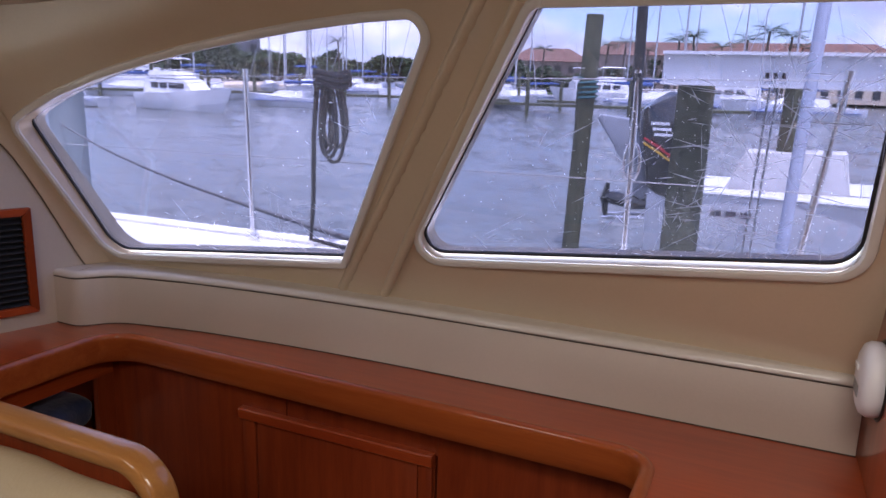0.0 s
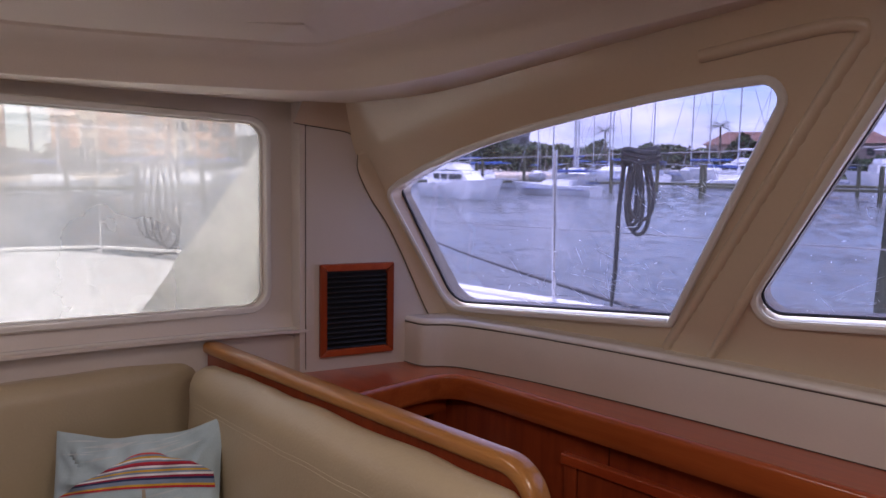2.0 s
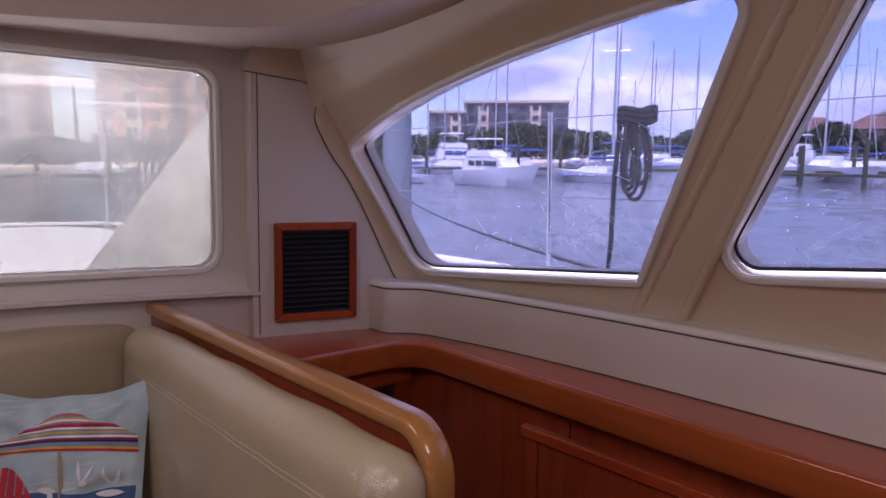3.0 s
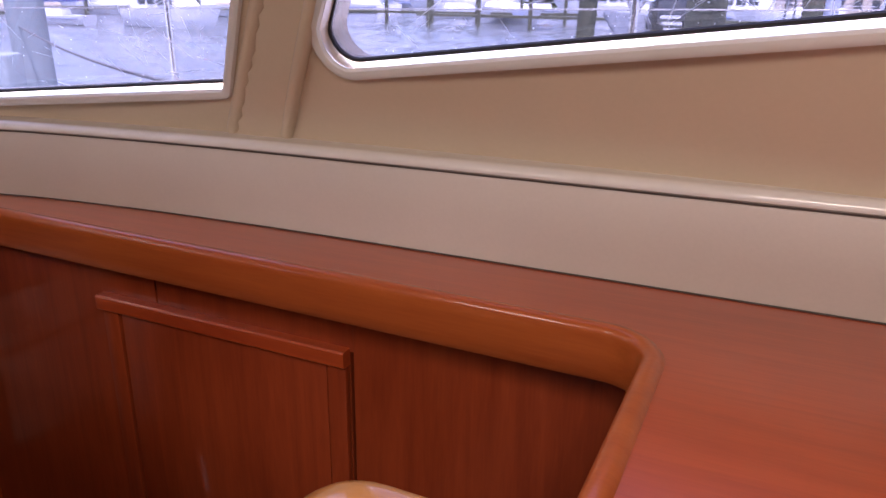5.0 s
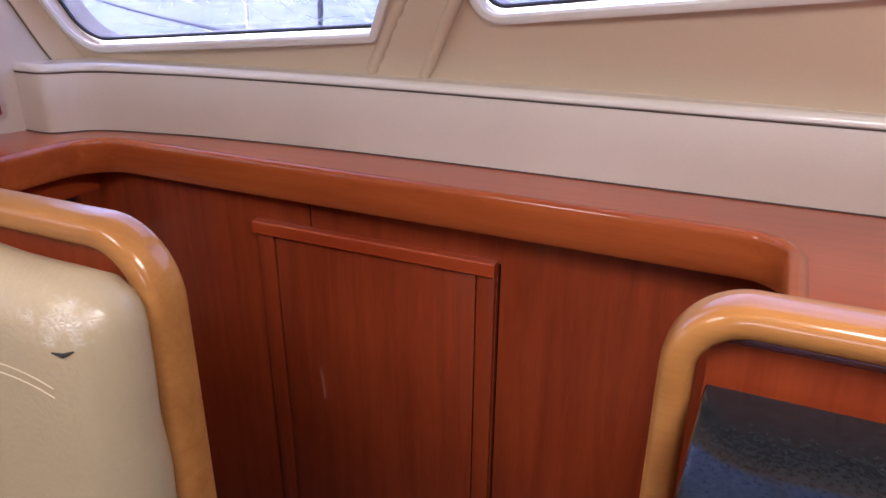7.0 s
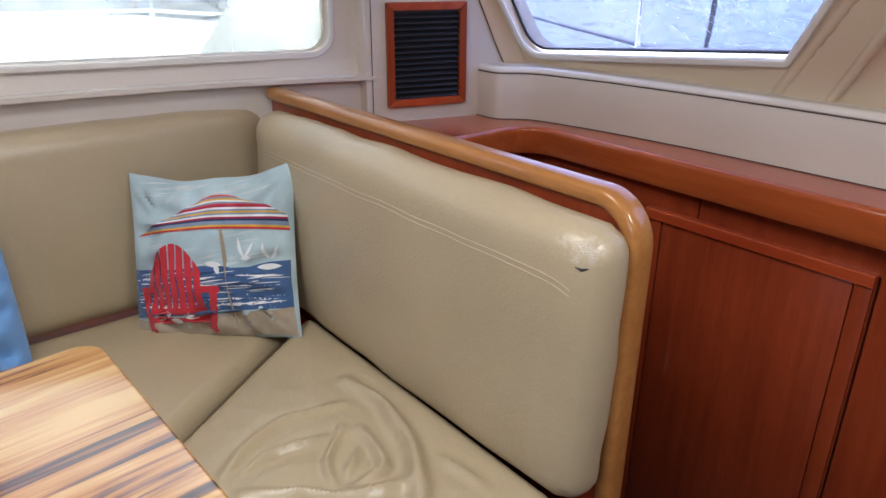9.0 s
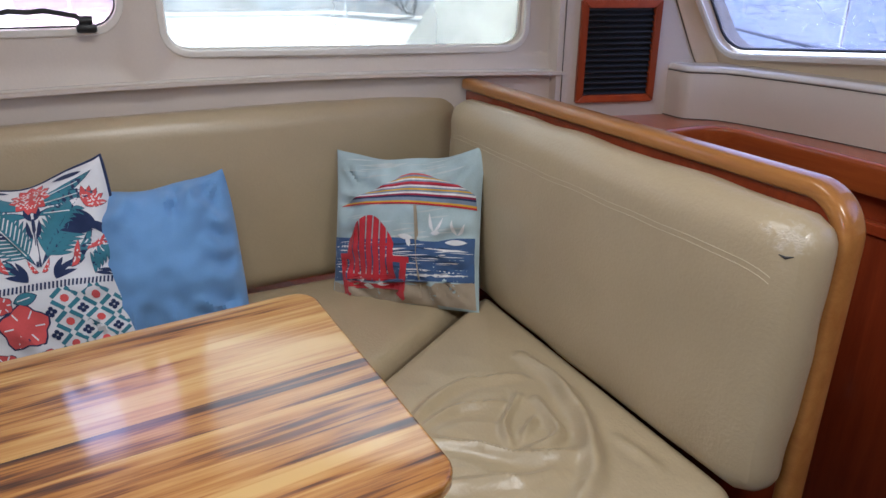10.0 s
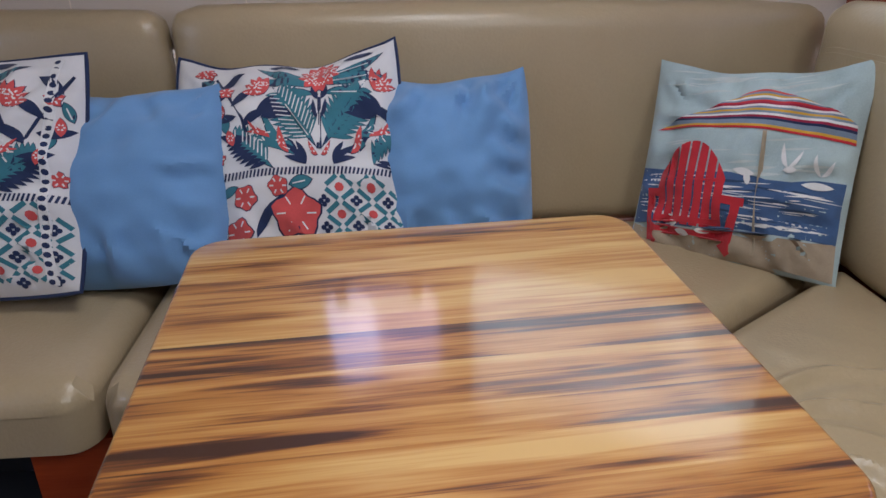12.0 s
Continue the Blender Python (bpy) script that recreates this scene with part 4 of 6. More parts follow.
def on_cover(x, z, proud):
    """The point of the worn cushion's front face at x, z."""
    hit = worn_skin.ray_cast(Vector((x, -0.5, z)), Vector((0, 1, 0)))[0]
    return (x, (hit.y if hit else -0.055) - proud, z)


for dz in (0.0, 0.011):
    q = []
    for i in range(60):
        x = -0.57 + 1.14 * i / 59
        q.append(on_cover(x, 0.446 - dz - 0.012 * max(0.0, (abs(x) - 0.5) / 0.07) ** 2 + 0.003 * noise.noise(Vector((x * 9, 0, 0))), 0.0002))
    o = part("seam", tube(q, 0.0009, 5), M["thread"])
    o.parent = worn
M["worn"] = mat("worn_tan_leather", (0.42, 0.335, 0.212), rough=0.30, var=0.07, scale=4, fine=150, bump=0.2, bump_dist=0.004)


def wear(m, at, radius):
    """Leather rubbed through to pale flakes in one ragged patch."""
    n, l = m.node_tree.nodes, m.node_tree.links
    b = n["Principled BSDF"]
    co = n.new("ShaderNodeTexCoord")
    sub, sq = n.new("ShaderNodeVectorMath"), n.new("ShaderNodeVectorMath")
    sub.operation, sub.inputs[1].default_value = "SUBTRACT", at
    sq.operation, sq.inputs[1].default_value = "MULTIPLY", (0.55 / radius, 1.0 / radius, 1.0 / radius)
    ln = n.new("ShaderNodeVectorMath")
    ln.operation = "LENGTH"
    nz, vo = n.new("ShaderNodeTexNoise"), n.new("ShaderNodeTexVoronoi")
    nz.inputs["Scale"].default_value, nz.inputs["Detail"].default_value = 55.0, 5
    vo.inputs["Scale"].default_value = 150.0
    vo.feature = "DISTANCE_TO_EDGE"
    l.new(co.outputs["Object"], sub.inputs[0])
    l.new(sub.outputs[0], sq.inputs[0])
    l.new(sq.outputs[0], ln.inputs[0])
    for t in (nz, vo):
        l.new(co.outputs["Object"], t.inputs["Vector"])
    ma = n.new("ShaderNodeMath")
    ma.operation, ma.inputs[1].default_value = "MULTIPLY_ADD", -2.4
    l.new(nz.outputs["Fac"], ma.inputs[0])
    l.new(ln.outputs["Value"], ma.inputs[2])
    mr = n.new("ShaderNodeMapRange")
    mr.inputs["From Min"].default_value, mr.inputs["From Max"].default_value = -0.35, -0.75
    l.new(ma.outputs[0], mr.inputs["Value"])
    old = b.inputs["Base Color"].links[0].from_socket
    mx = n.new("ShaderNodeMix")
    mx.data_type = "RGBA"
    mx.inputs["B"].default_value = (0.48, 0.41, 0.31, 1)
    l.new(mr.outputs["Result"], mx.inputs["Factor"])
    l.new(old, mx.inputs["A"])
    l.new(mx.outputs["Result"], b.inputs["Base Color"])
    bp = n.new("ShaderNodeBump")
    bp.inputs["Distance"].default_value = 0.002
    l.new(mr.outputs["Result"], bp.inputs["Strength"])
    l.new(vo.outputs["Distance"], bp.inputs["Height"])
    l.new(b.inputs["Normal"].links[0].from_socket, bp.inputs["Normal"])
    l.new(bp.outputs["Normal"], b.inputs["Normal"])


wear(M["worn"], (0.570, -0.038, 0.502), 0.030)
worn.children[0].data.materials.clear()
worn.children[0].data.materials.append(M["worn"])
o = part("tear", tube([on_cover(0.574, 0.476, 0.0), on_cover(0.584, 0.473, 0.0), on_cover(0.594, 0.477, 0.0)], 0.003, 6, taper=[0.3, 1.0, 0.3]), M["black"])
o.parent = worn

# -- table --
TABLE = 0.615
table = thing("saloon_table", (-1.260, -0.138, FLOOR), "varnished striped teak saloon table with rounded corners", "table", rz=3.5)
half_x, half_y = 0.345, 0.362
outline = rounded([(-half_x, -half_y), (half_x, -half_y), (half_x, half_y), (-half_x, half_y)], 0.055, 8)
leg = part("pedestal", tube([(0, 0, 0), (0, 0, 0.60)], 0.05, 20), M["steel"])
leg.parent = table
foot = part("base_plate", extrude_outline(rounded([(-0.16, -0.16), (0.16, -0.16), (0.16, 0.16), (-0.16, 0.16)], 0.05), 0.0, 0.02, 0.006), M["steel"])
foot.parent = table
top_ob = part("tabletop", extrude_outline(shifted(outline, -0.012), TABLE - FLOOR - 0.032, TABLE - FLOOR - 0.006, 0.004), M["teak_x"])
top_ob.parent = table
edges_x = [-half_x]
rng = random.Random(5)
while edges_x[-1] < half_x - 0.05:
    edges_x.append(min(half_x, edges_x[-1] + rng.uniform(0.052, 0.088)))
edges_x[-1] = half_x
for a, b in zip(edges_x, edges_x[1:]):
    bm = extrude_outline(outline, TABLE - FLOOR - 0.030, TABLE - FLOOR, 0.007, 3)
    for cut, sign in ((a, -1), (b, 1)):
        g = bmesh.ops.bisect_plane(bm, geom=bm.verts[:] + bm.edges[:] + bm.faces[:], plane_co=(cut, 0, 0), plane_no=(sign, 0, 0), clear_outer=True)
        rim_e = [e for e in g["geom_cut"] if isinstance(e, bmesh.types.BMEdge)]
        if rim_e:
            bmesh.ops.edgeloop_fill(bm, edges=rim_e)
    pl = part("plank", bm, M["plank"])
    pl.parent = table
# the table leans a little towards the room
table.matrix_basis = Matrix.Translation((-0.017, 0, -0.003)) @ table.matrix_basis @ Matrix.Rotation(radians(2.4), 4, "Y") @ Matrix.Rotation(radians(0.9), 4, "X")

# -- air vent on the corner panel --
def on_panel(y, z, out=0.0):
    n = Vector((0.96, -0.279, 0))
    return Vector((panel_x(y), y, z)) + n * out


vent = thing("air_vent", tuple(on_panel(1.35, 0.91)), "cherry-framed air vent with black louvres", "vent")
va, vb, v0, v1, fw = 1.222, 1.480, 0.908, 1.224, 0.024


def slab(corners, out0, out1, bev=0.003):
    """A flat bar lying on the corner panel; corners in (y, z)."""
    bm = bmesh.new()
    lo = [bm.verts.new(on_panel(y, z, out0)) for y, z in corners]
    hi = [bm.verts.new(on_panel(y, z, out1)) for y, z in corners]
    n = len(corners)
    bm.faces.new(lo)
    f = bm.faces.new(hi[::-1])
    for i in range(n):
        bm.faces.new((lo[i], hi[i], hi[(i + 1) % n], lo[(i + 1) % n]))
    bmesh.ops.recalc_face_normals(bm, faces=bm.faces[:])
    if bev:
        bmesh.ops.bevel(bm, geom=bm.edges[:], offset=bev, segments=2, affect="EDGES")
    return bm


O = [(va, v0), (vb, v0), (vb, v1), (va, v1)]
I = [(va + fw, v0 + fw), (vb - fw, v0 + fw), (vb - fw, v1 - fw), (va + fw, v1 - fw)]
for k in range(4):
    j = (k + 1) % 4
    part("frame_bar", slab([O[k], O[j], I[j], I[k]], 0.001, 0.018), M["cherry_x"] if k % 2 == 0 else M["cherry_z"], vent)
part("backing", slab(I, 0.0005, 0.003, 0), M["black"], vent, "black recess")
for k in range(15):
    z = v0 + fw + 0.012 + k * (v1 - v0 - 2 * fw - 0.014) / 14.5
    bm = bmesh.new()
    q = [on_panel(va + fw, z, 0.003), on_panel(vb - fw, z, 0.003), on_panel(vb - fw, z - 0.011, 0.014), on_panel(va + fw, z - 0.011, 0.014)]
    vs = [bm.verts.new(p) for p in q] + [bm.verts.new(p + Vector((0, 0, 0.0025))) for p in q]
    for f in ((0, 1, 2, 3), (7, 6, 5, 4), (0, 4, 5, 1), (1, 5, 6, 2), (2, 6, 7, 3), (3, 7, 4, 0)):
        bm.faces.new([vs[i] for i in f])
    bmesh.ops.recalc_face_normals(bm, faces=bm.faces[:])
    part("slat", bm, M["black"], vent, smooth=False)

# round white alarm on the bulkhead
alarm = thing("alarm", (0.206, 1.575, 1.075), "round white plastic alarm on the wood bulkhead", "alarm")
bm = bmesh.new()
rings = [(0.0, 0.066), (0.006, 0.07), (0.020, 0.07), (0.030, 0.064), (0.036, 0.05), (0.038, 0.02)]
loops = [[bm.verts.new((0.206 - d, 1.575 + r * math.cos(a), 1.075 + r * math.sin(a))) for a in [2 * math.pi * i / 36 for i in range(36)]] for d, r in rings]
for a, b in zip(loops, loops[1:]):
    for i in range(36):
        bm.faces.new((a[i], a[(i + 1) % 36], b[(i + 1) % 36], b[i]))
bm.faces.new(loops[-1])
bm.faces.new(loops[0][::-1])
bmesh.ops.recalc_face_normals(bm, faces=bm.faces[:])
part("housing", bm, M["white"], alarm)
part("base_ring", tube([(0.2065, 1.575 + 0.072 * math.cos(a), 1.075 + 0.072 * math.sin(a)) for a in [2 * math.pi * i / 30 for i in range(30)]], 0.004, 6, True), M["black"], alarm, "dark mounting ring")
for k in range(9):
    part("slot", block(0.1672, 0.1686, 1.548 + k * 0.006, 1.5505 + k * 0.006, 1.045, 1.067), M["grey_cloth"], alarm, smooth=False)
part("test_button", block(0.165, 0.1685, 1.57, 1.60, 1.090, 1.100, 0.001), M["white"], alarm)

# black clamp on the counter
clamp = thing("phone_clamp", (0.10, 1.37, COUNTER), "black plastic clamp lying on the counter", "clamp")
part("jaw", block(0.068, 0.091, 1.335, 1.405, COUNTER, COUNTER + 0.03, 0.004), M["black"], clamp)
part("jaw", block(0.111, 0.134, 1.335, 1.405, COUNTER, COUNTER + 0.034, 0.004), M["black"], clamp)
part("bridge", block(0.076, 0.131, 1.365, 1.400, COUNTER + 0.004, COUNTER + 0.02, 0.003), M["black"], clamp)
part("screw", tube([(0.091, 1.350, COUNTER + 0.016), (0.111, 1.350, COUNTER + 0.016)], 0.004, 8), mat("orange_screw", (0.6, 0.12, 0.03)), clamp, "small orange screw")
paper_pad = thing("paper_pad", (0.05, 1.04, COUNTER), "white paper pad on the counter", "paper")
part("sheets", block(-0.01, 0.11, 0.99, 1.09, COUNTER, COUNTER + 0.01, 0.001), M["white"], paper_pad)

# galley top on the near side of the seat back
M["granite"] = mat("black_granite", (0.013, 0.0145, 0.017), rough=0.10, coat=0.0, spec=0.12, var=0.5, scale=300, fine=420, bump=0, tint=(0.0005, 0.0005, 0.0008))
galley = thing("galley_counter", (0.2, 0.78, FLOOR), "black speckled stone counter behind the seat back", "counter")
part("worktop", extrude_outline(rounded([(-0.262, 0.868), (-0.268, 0.70), (0.9, 0.70), (0.9, 0.868)], [0.0, 0.03, 0.0, 0.0]), 0.932, 0.962, 0.005), M["granite"], galley, "polished black speckled stone")
part("body", block(-0.252, 0.88, 0.72, 0.866, FLOOR, 0.931, 0.003), M["cherry_z"], galley)

# folded cloths inside the cubby
for k, (z, th, m_, lab) in enumerate(((0.122, 0.26, "grey_cloth", "grey rumpled towel in the cubby"), (0.40, 0.15, "grey_cloth", "grey rumpled towel in the cubby"), (0.565, 0.075, "navy", "folded navy jacket in the cubby"))):
    t = thing("folded_cloth", (-1.93, 1.33, z), lab, "cloth")
    bm = cushion(0.24, 0.40, th, min(0.035, th * 0.4), 0.01, 16, 0.035, k * 5)
    bmesh.ops.translate(bm, verts=bm.verts[:], vec=(-1.93, 1.33, z))
    part("cloth", bm, M[m_], t)

# portlight hinges
for y in (-0.42, -0.165):
    h = part("hinge", block(left_x(y) - 0.014, left_x(y) + 0.018, y - 0.024, y + 0.024, 1.157, 1.178, 0.006), M["black"], w4, "black plastic hinge")
    d = 1 if y < -0.3 else -1
    part("hinge_arm", sweep([(left_x(y) + 0.004, y, 1.178), (left_x(y) + 0.006, y + d * 0.02, 1.198), (left_x(y) + 0.002, y + d * 0.09, 1.212), (left_x(y), y + d * 0.13, 1.208)], [(-0.007, -0.006), (0.007, -0.006), (0.007, 0.006), (-0.007, 0.006)]), M["black"], h)
    part("knuckle", tube([(left_x(y) + 0.004, y - 0.016, 1.187), (left_x(y) + 0.004, y + 0.016, 1.187)], 0.011, 12), M["black"], h)
# seams of the side wall below the sill
for y in (-0.53, -0.93):
    tagged(part("trim_seam", block(left_x(y) - 0.002, left_x(y) + 0.0015, y - 0.0012, y + 0.0012, 0.86, 0.99), M["liner"], smooth=False), "fine vertical panel seam below the sill", "trim", kind="structure")

# -- pillows --
class Pillow:
    def __init__(self, name, tl, tr, br, size, thick, cloth, label, pinch=0.05, wrinkle=0.006, seed=0, ears=0.0, corner=0.03, sag=0.0):
        tl, tr, br = Vector(tl), Vector(tr), Vector(br)
        u, v = (tr - tl).normalized(), (tr - br)
        v = (v - u * v.dot(u)).normalized()
        n = u.cross(v)
        c = tr - u * size / 2 - v * size / 2
        self.s, self.t, self.pinch, self.wr, self.seed, self.ears, self.round, self.sag = size / 2, thick / 2, pinch, wrinkle, seed, ears, corner, sag
        self.root = new(name)
        self.root.matrix_basis = Matrix.Translation(c) @ Matrix((u, v, n)).transposed().to_4x4()
        tagged(self.root, label, "pillow", "throw pillows")
        bm = bmesh.new()
        k = 52
        g = {}
        for sgn in (1, -1):
            for i in range(k + 1):
                for j in range(k + 1):
                    edge = i in (0, k) or j in (0, k)
                    if edge and sgn < 0:
                        g[sgn, i, j] = g[1, i, j]
                        continue
                    g[sgn, i, j] = bm.verts.new(self.at(2 * i / k - 1, 2 * j / k - 1, sgn))
            for i in range(k):
                for j in range(k):
                    q = [g[sgn, i, j], g[sgn, i + 1, j], g[sgn, i + 1, j + 1], g[sgn, i, j + 1]]
                    bm.faces.new(q if sgn > 0 else q[::-1])
        self.add("cover", bm, cloth)

    def at(self, a, b, sgn=1, off=0.0):
        p = self.pinch
        x, y = a * self.s * (1 - p * (1 - b * b)), b * self.s * (1 - p * (1 - a * a))
        cut = 1 - self.round * abs(a * b) ** 3
        x, y = x * cut, y * cut
        f = max(0.0, (1 - a * a) * (1 - b * b))
        z = self.t * f ** 0.62
        w = noise.noise(Vector((a * 2.2, b * 2.2, self.seed))) + 0.5 * noise.noise(Vector((a * 5, b * 5, self.seed + 9)))
        edge = max(abs(a), abs(b))
        w2 = math.sin(16 * (a if abs(b) > abs(a) else b) + 3 * noise.noise(Vector((a * 3, b * 3, self.seed)))) * max(0.0, edge - 0.45) * (1.02 - edge) * 9
        z += self.wr * (w + w2) * min(1.0, f * 4)
        for ca in (-1, 1):
            for cb in (-1, 1):
                d = math.hypot(a - ca, b - cb)
                fan = math.atan2(abs(b - cb) + 1e-6, abs(a - ca) + 1e-6)
                z += self.wr * (1.1 if cb > 0 else 0.6) * math.sin(13 * fan + 2.2 * ca + self.seed + 2 * noise.noise(Vector((a * 3, b * 3, self.seed + 4)))) * math.exp(-2.0 * d) * min(1.0, 4 * d) * min(1.0, 3 * f)
        drop = self.sag * (1 - abs(a) ** 2.4) * max(0.0, b) ** 2 * (1 + 0.25 * math.sin(7 * a + self.seed))
        bend = self.ears * a * a * b * b * (1.4 if a > 0 else 0.5) * (1 if b > 0 else 0)
        return Vector((x, y + bend - drop, sgn * z + off))

    def add(self, name, bm, material, label=""):
        ob = part(name, bm, material)
        ob.parent = self.root
        if label:
            ob["label"] = label
        return ob

    def prints(self, name, polys, material, label, off=0.0012):
        """Printed shapes that follow the cover; all shapes of one ink are one print."""
        bm = bmesh.new()
        for poly in polys:
            verts = [Vector(p) for p in poly]
            n = len(poly)
            us, vs = [p[0] for p in poly], [p[1] for p in poly]
            st = 0.05
            u = min(us) + st / 2
            while u < max(us):
                v = min(vs) + st / 2
                while v < max(vs):
                    verts.append(Vector((u, v)))
                    v += st
                u += st
            co, _, faces, _, _, _ = geometry.delaunay_2d_cdt(verts, [(i, (i + 1) % n) for i in range(n)], [], 1, 1e-6)
            bv = [bm.verts.new(self.at(max(-1, min(1, p[0])), max(-1, min(1, p[1])), 1, off)) for p in co]
            for f in faces:
                try:
                    bm.faces.new([bv[i] for i in f])
                except ValueError:
                    pass
        bm.normal_update()
        for f in bm.faces:
            if f.normal.z < 0:
                f.normal_flip()
        return tagged(self.add(name, bm, material, label), kind="stuff")

    def piping(self, material):
        pts = []
        for e in range(4):
            for i in range(20):
                t = -1 + i / 10
                pts.append(self.at(*((t, -1), (1, t), (-t, 1), (-1, -t))[e]))
        self.add("piping", tube(pts, 0.0045, 6, True), material, "dark navy piping")


def blob(cx, cy, r, n=14, wob=0.0, seed=0, sx=1.0, sy=1.0):
    return [(cx + sx * r * (1 + wob * math.sin(5 * a + seed)) * math.cos(a), cy + sy * r * (1 + wob * math.sin(5 * a + seed)) * math.sin(a)) for a in [2 * math.pi * i / n for i in range(n)]]


def leaf(x0, y0, ang, ln, w, bend=0.0, n=7):
    a, out, back = radians(ang), [], []
    for i in range(n + 1):
        t = i / n
        px, py = t * ln, bend * t * t * ln
        h = w * math.sin(math.pi * t) ** 0.8
        for lst, s in ((out, h), (back, -h)):
            qx, qy = px, py + s
            lst.append((x0 + qx * math.cos(a) - qy * math.sin(a), y0 + qx * math.sin(a) + qy * math.cos(a)))
    return out[:-1] + back[::-1][:-1]


def bar(x0, y0, x1, y1, w):
    d = Vector((x1 - x0, y1 - y0)).normalized() * w / 2
    return [(x0 + d.y, y0 - d.x), (x1 + d.y, y1 - d.x), (x1 - d.y, y1 + d.x), (x0 - d.y, y0 + d.x)]


def ink(name, c, **k):
    return mat(name, c, rough=0.9, var=k.pop("var", 0.15), scale=k.pop("scale", 25), fine=400, bump=0.12, sheen=0.2, spec=0.2, bump_dist=0.002, **k)


INK = {n: ink(n + "_print", c) for n, c in dict(red=(0.50, 0.03, 0.045), navy=(0.022, 0.035, 0.095), teal=(0.05, 0.19, 0.25), white=(0.74, 0.74, 0.75), yellow=(0.62, 0.36, 0.05), maroon=(0.30, 0.02, 0.06), coral=(0.60, 0.09, 0.09), sand=(0.40, 0.33, 0.25), slate=(0.20, 0.26, 0.36), pole=(0.42, 0.35, 0.26), sea=(0.06, 0.115, 0.25)).items()}
M["sky_cloth"] = ink("pale_sky_cloth", (0.42, 0.53, 0.56), var=0.22, scale=8)
M["blue_cloth"] = ink("sky_blue_cotton", (0.15, 0.30, 0.55), var=0.10, scale=6)
M["white_cloth"] = ink("off_white_cotton", (0.66, 0.66, 0.68), var=0.05)

beach = Pillow("throw_pillow", (-2.107, 0.443, 0.813), (-1.814, 0.763, 0.843), (-1.675, 0.697, 0.437), 0.445, 0.17, M["sky_cloth"], "beach print throw pillow with a red chair", 0.03, 0.013, 4, 0.014, 0.0, 0.014)
beach.prints("sea_print", [[(-0.97, -0.70), (0.96, -0.63), (0.96, -0.07), (-0.04, -0.09), (-0.97, -0.12)]], INK["sea"], "dark blue printed sea", 0.0010)
beach.prints("sand_print", [[(-0.97, -0.97), (0.97, -0.97), (0.96, -0.62), (0.05, -0.67), (-0.97, -0.71)]], INK["sand"], "sandy beige printed beach", 0.0011)
rg = random.Random(11)
beach.prints("foam_print", [leaf(rg.uniform(-0.95, 0.7), rg.uniform(-0.56, -0.18), rg.uniform(-6, 6), rg.uniform(0.1, 0.35), rg.uniform(0.003, 0.008)) for _ in range(60)] + [leaf(-0.95, -0.25, 4, 0.3, 0.014), leaf(0.5, -0.22, -3, 0.4, 0.012), leaf(-0.9, -0.57, 0, 0.7, 0.02), leaf(0.0, -0.57, 2, 0.9, 0.02)], INK["white"], "white printed foam", 0.0016)
beach.prints("cloud_print", [leaf(rg.uniform(-0.95, 0.5), rg.uniform(-0.12, 0.95), rg.uniform(4, 12), rg.uniform(0.25, 0.5), rg.uniform(0.006, 0.018)) for _ in range(40)], ink("pale_streak", (0.52, 0.58, 0.58)), "pale printed streaks of cloud", 0.0008)
beach.prints("wave_print", [leaf(rg.uniform(-0.95, 0.6), rg.uniform(-0.54, -0.16), rg.uniform(-4, 4), rg.uniform(0.15, 0.35), rg.uniform(0.004, 0.012)) for _ in range(50)], ink("dark_streak", (0.03, 0.06, 0.13)), "dark printed waves", 0.0013)
stripes = {}
names = ["red", "yellow", "slate", "slate", "navy", "maroon", "white", "slate", "yellow", "slate", "white", "maroon", "red", "slate", "white", "yellow", "slate", "coral"]


def between(t, keys):
    for (a, p), (b, q) in zip(keys, keys[1:]):
        if t <= b:
            return p + (q - p) * (t - a) / (b - a)
    return keys[-1][1]


def canopy_line(t):
    """One level of the printed parasol, from its scalloped hem (0) to its crown (1)."""
    x0, x1 = between(t, [(0, -0.87), (0.3, -0.62), (0.7, -0.27), (1.0, -0.04)]), between(t, [(0, 0.97), (0.4, 0.95), (0.7, 0.75), (1.0, 0.42)])
    return [(x0 + (x1 - x0) * i / 40, 0.27 + 0.44 * t + (0.075 - 0.02 * t) * (1 - (2 * i / 40 - 1) ** 2)) for i in range(41)]


for k, nm in enumerate(names):
    stripes.setdefault(nm, []).append(canopy_line(k / len(names)) + canopy_line((k + 1) / len(names))[::-1])
for nm, polys in stripes.items():
    beach.prints("parasol_print", polys, INK[nm], nm + " stripes of the printed parasol", 0.0030)
beach.prints("pole_print", [bar(0.25, 0.33, 0.28, -0.86, 0.035)], INK["pole"], "tan printed parasol pole", 0.0030)
chair = []
for k in range(7):
    x = -0.375 + 0.100 * (k - 3)
    rim_at = lambda u: 0.185 - 2.9 * (u + 0.375) ** 2
    sides = [-0.66 + 0.06 * i for i in range(1, 9)]
    chair.append([(x - 0.041, -0.66), (x + 0.041, -0.66)] + [(x + 0.041, z) for z in sides if z < rim_at(x + 0.041)] + [(x + 0.041, rim_at(x + 0.041)), (x, rim_at(x)), (x - 0.041, rim_at(x - 0.041))] + [(x - 0.041, z) for z in reversed(sides) if z < rim_at(x - 0.041)])
chair += [bar(-0.72, -0.20, -0.03, -0.18, 0.05), bar(-0.70, -0.62, -0.03, -0.60, 0.07)]
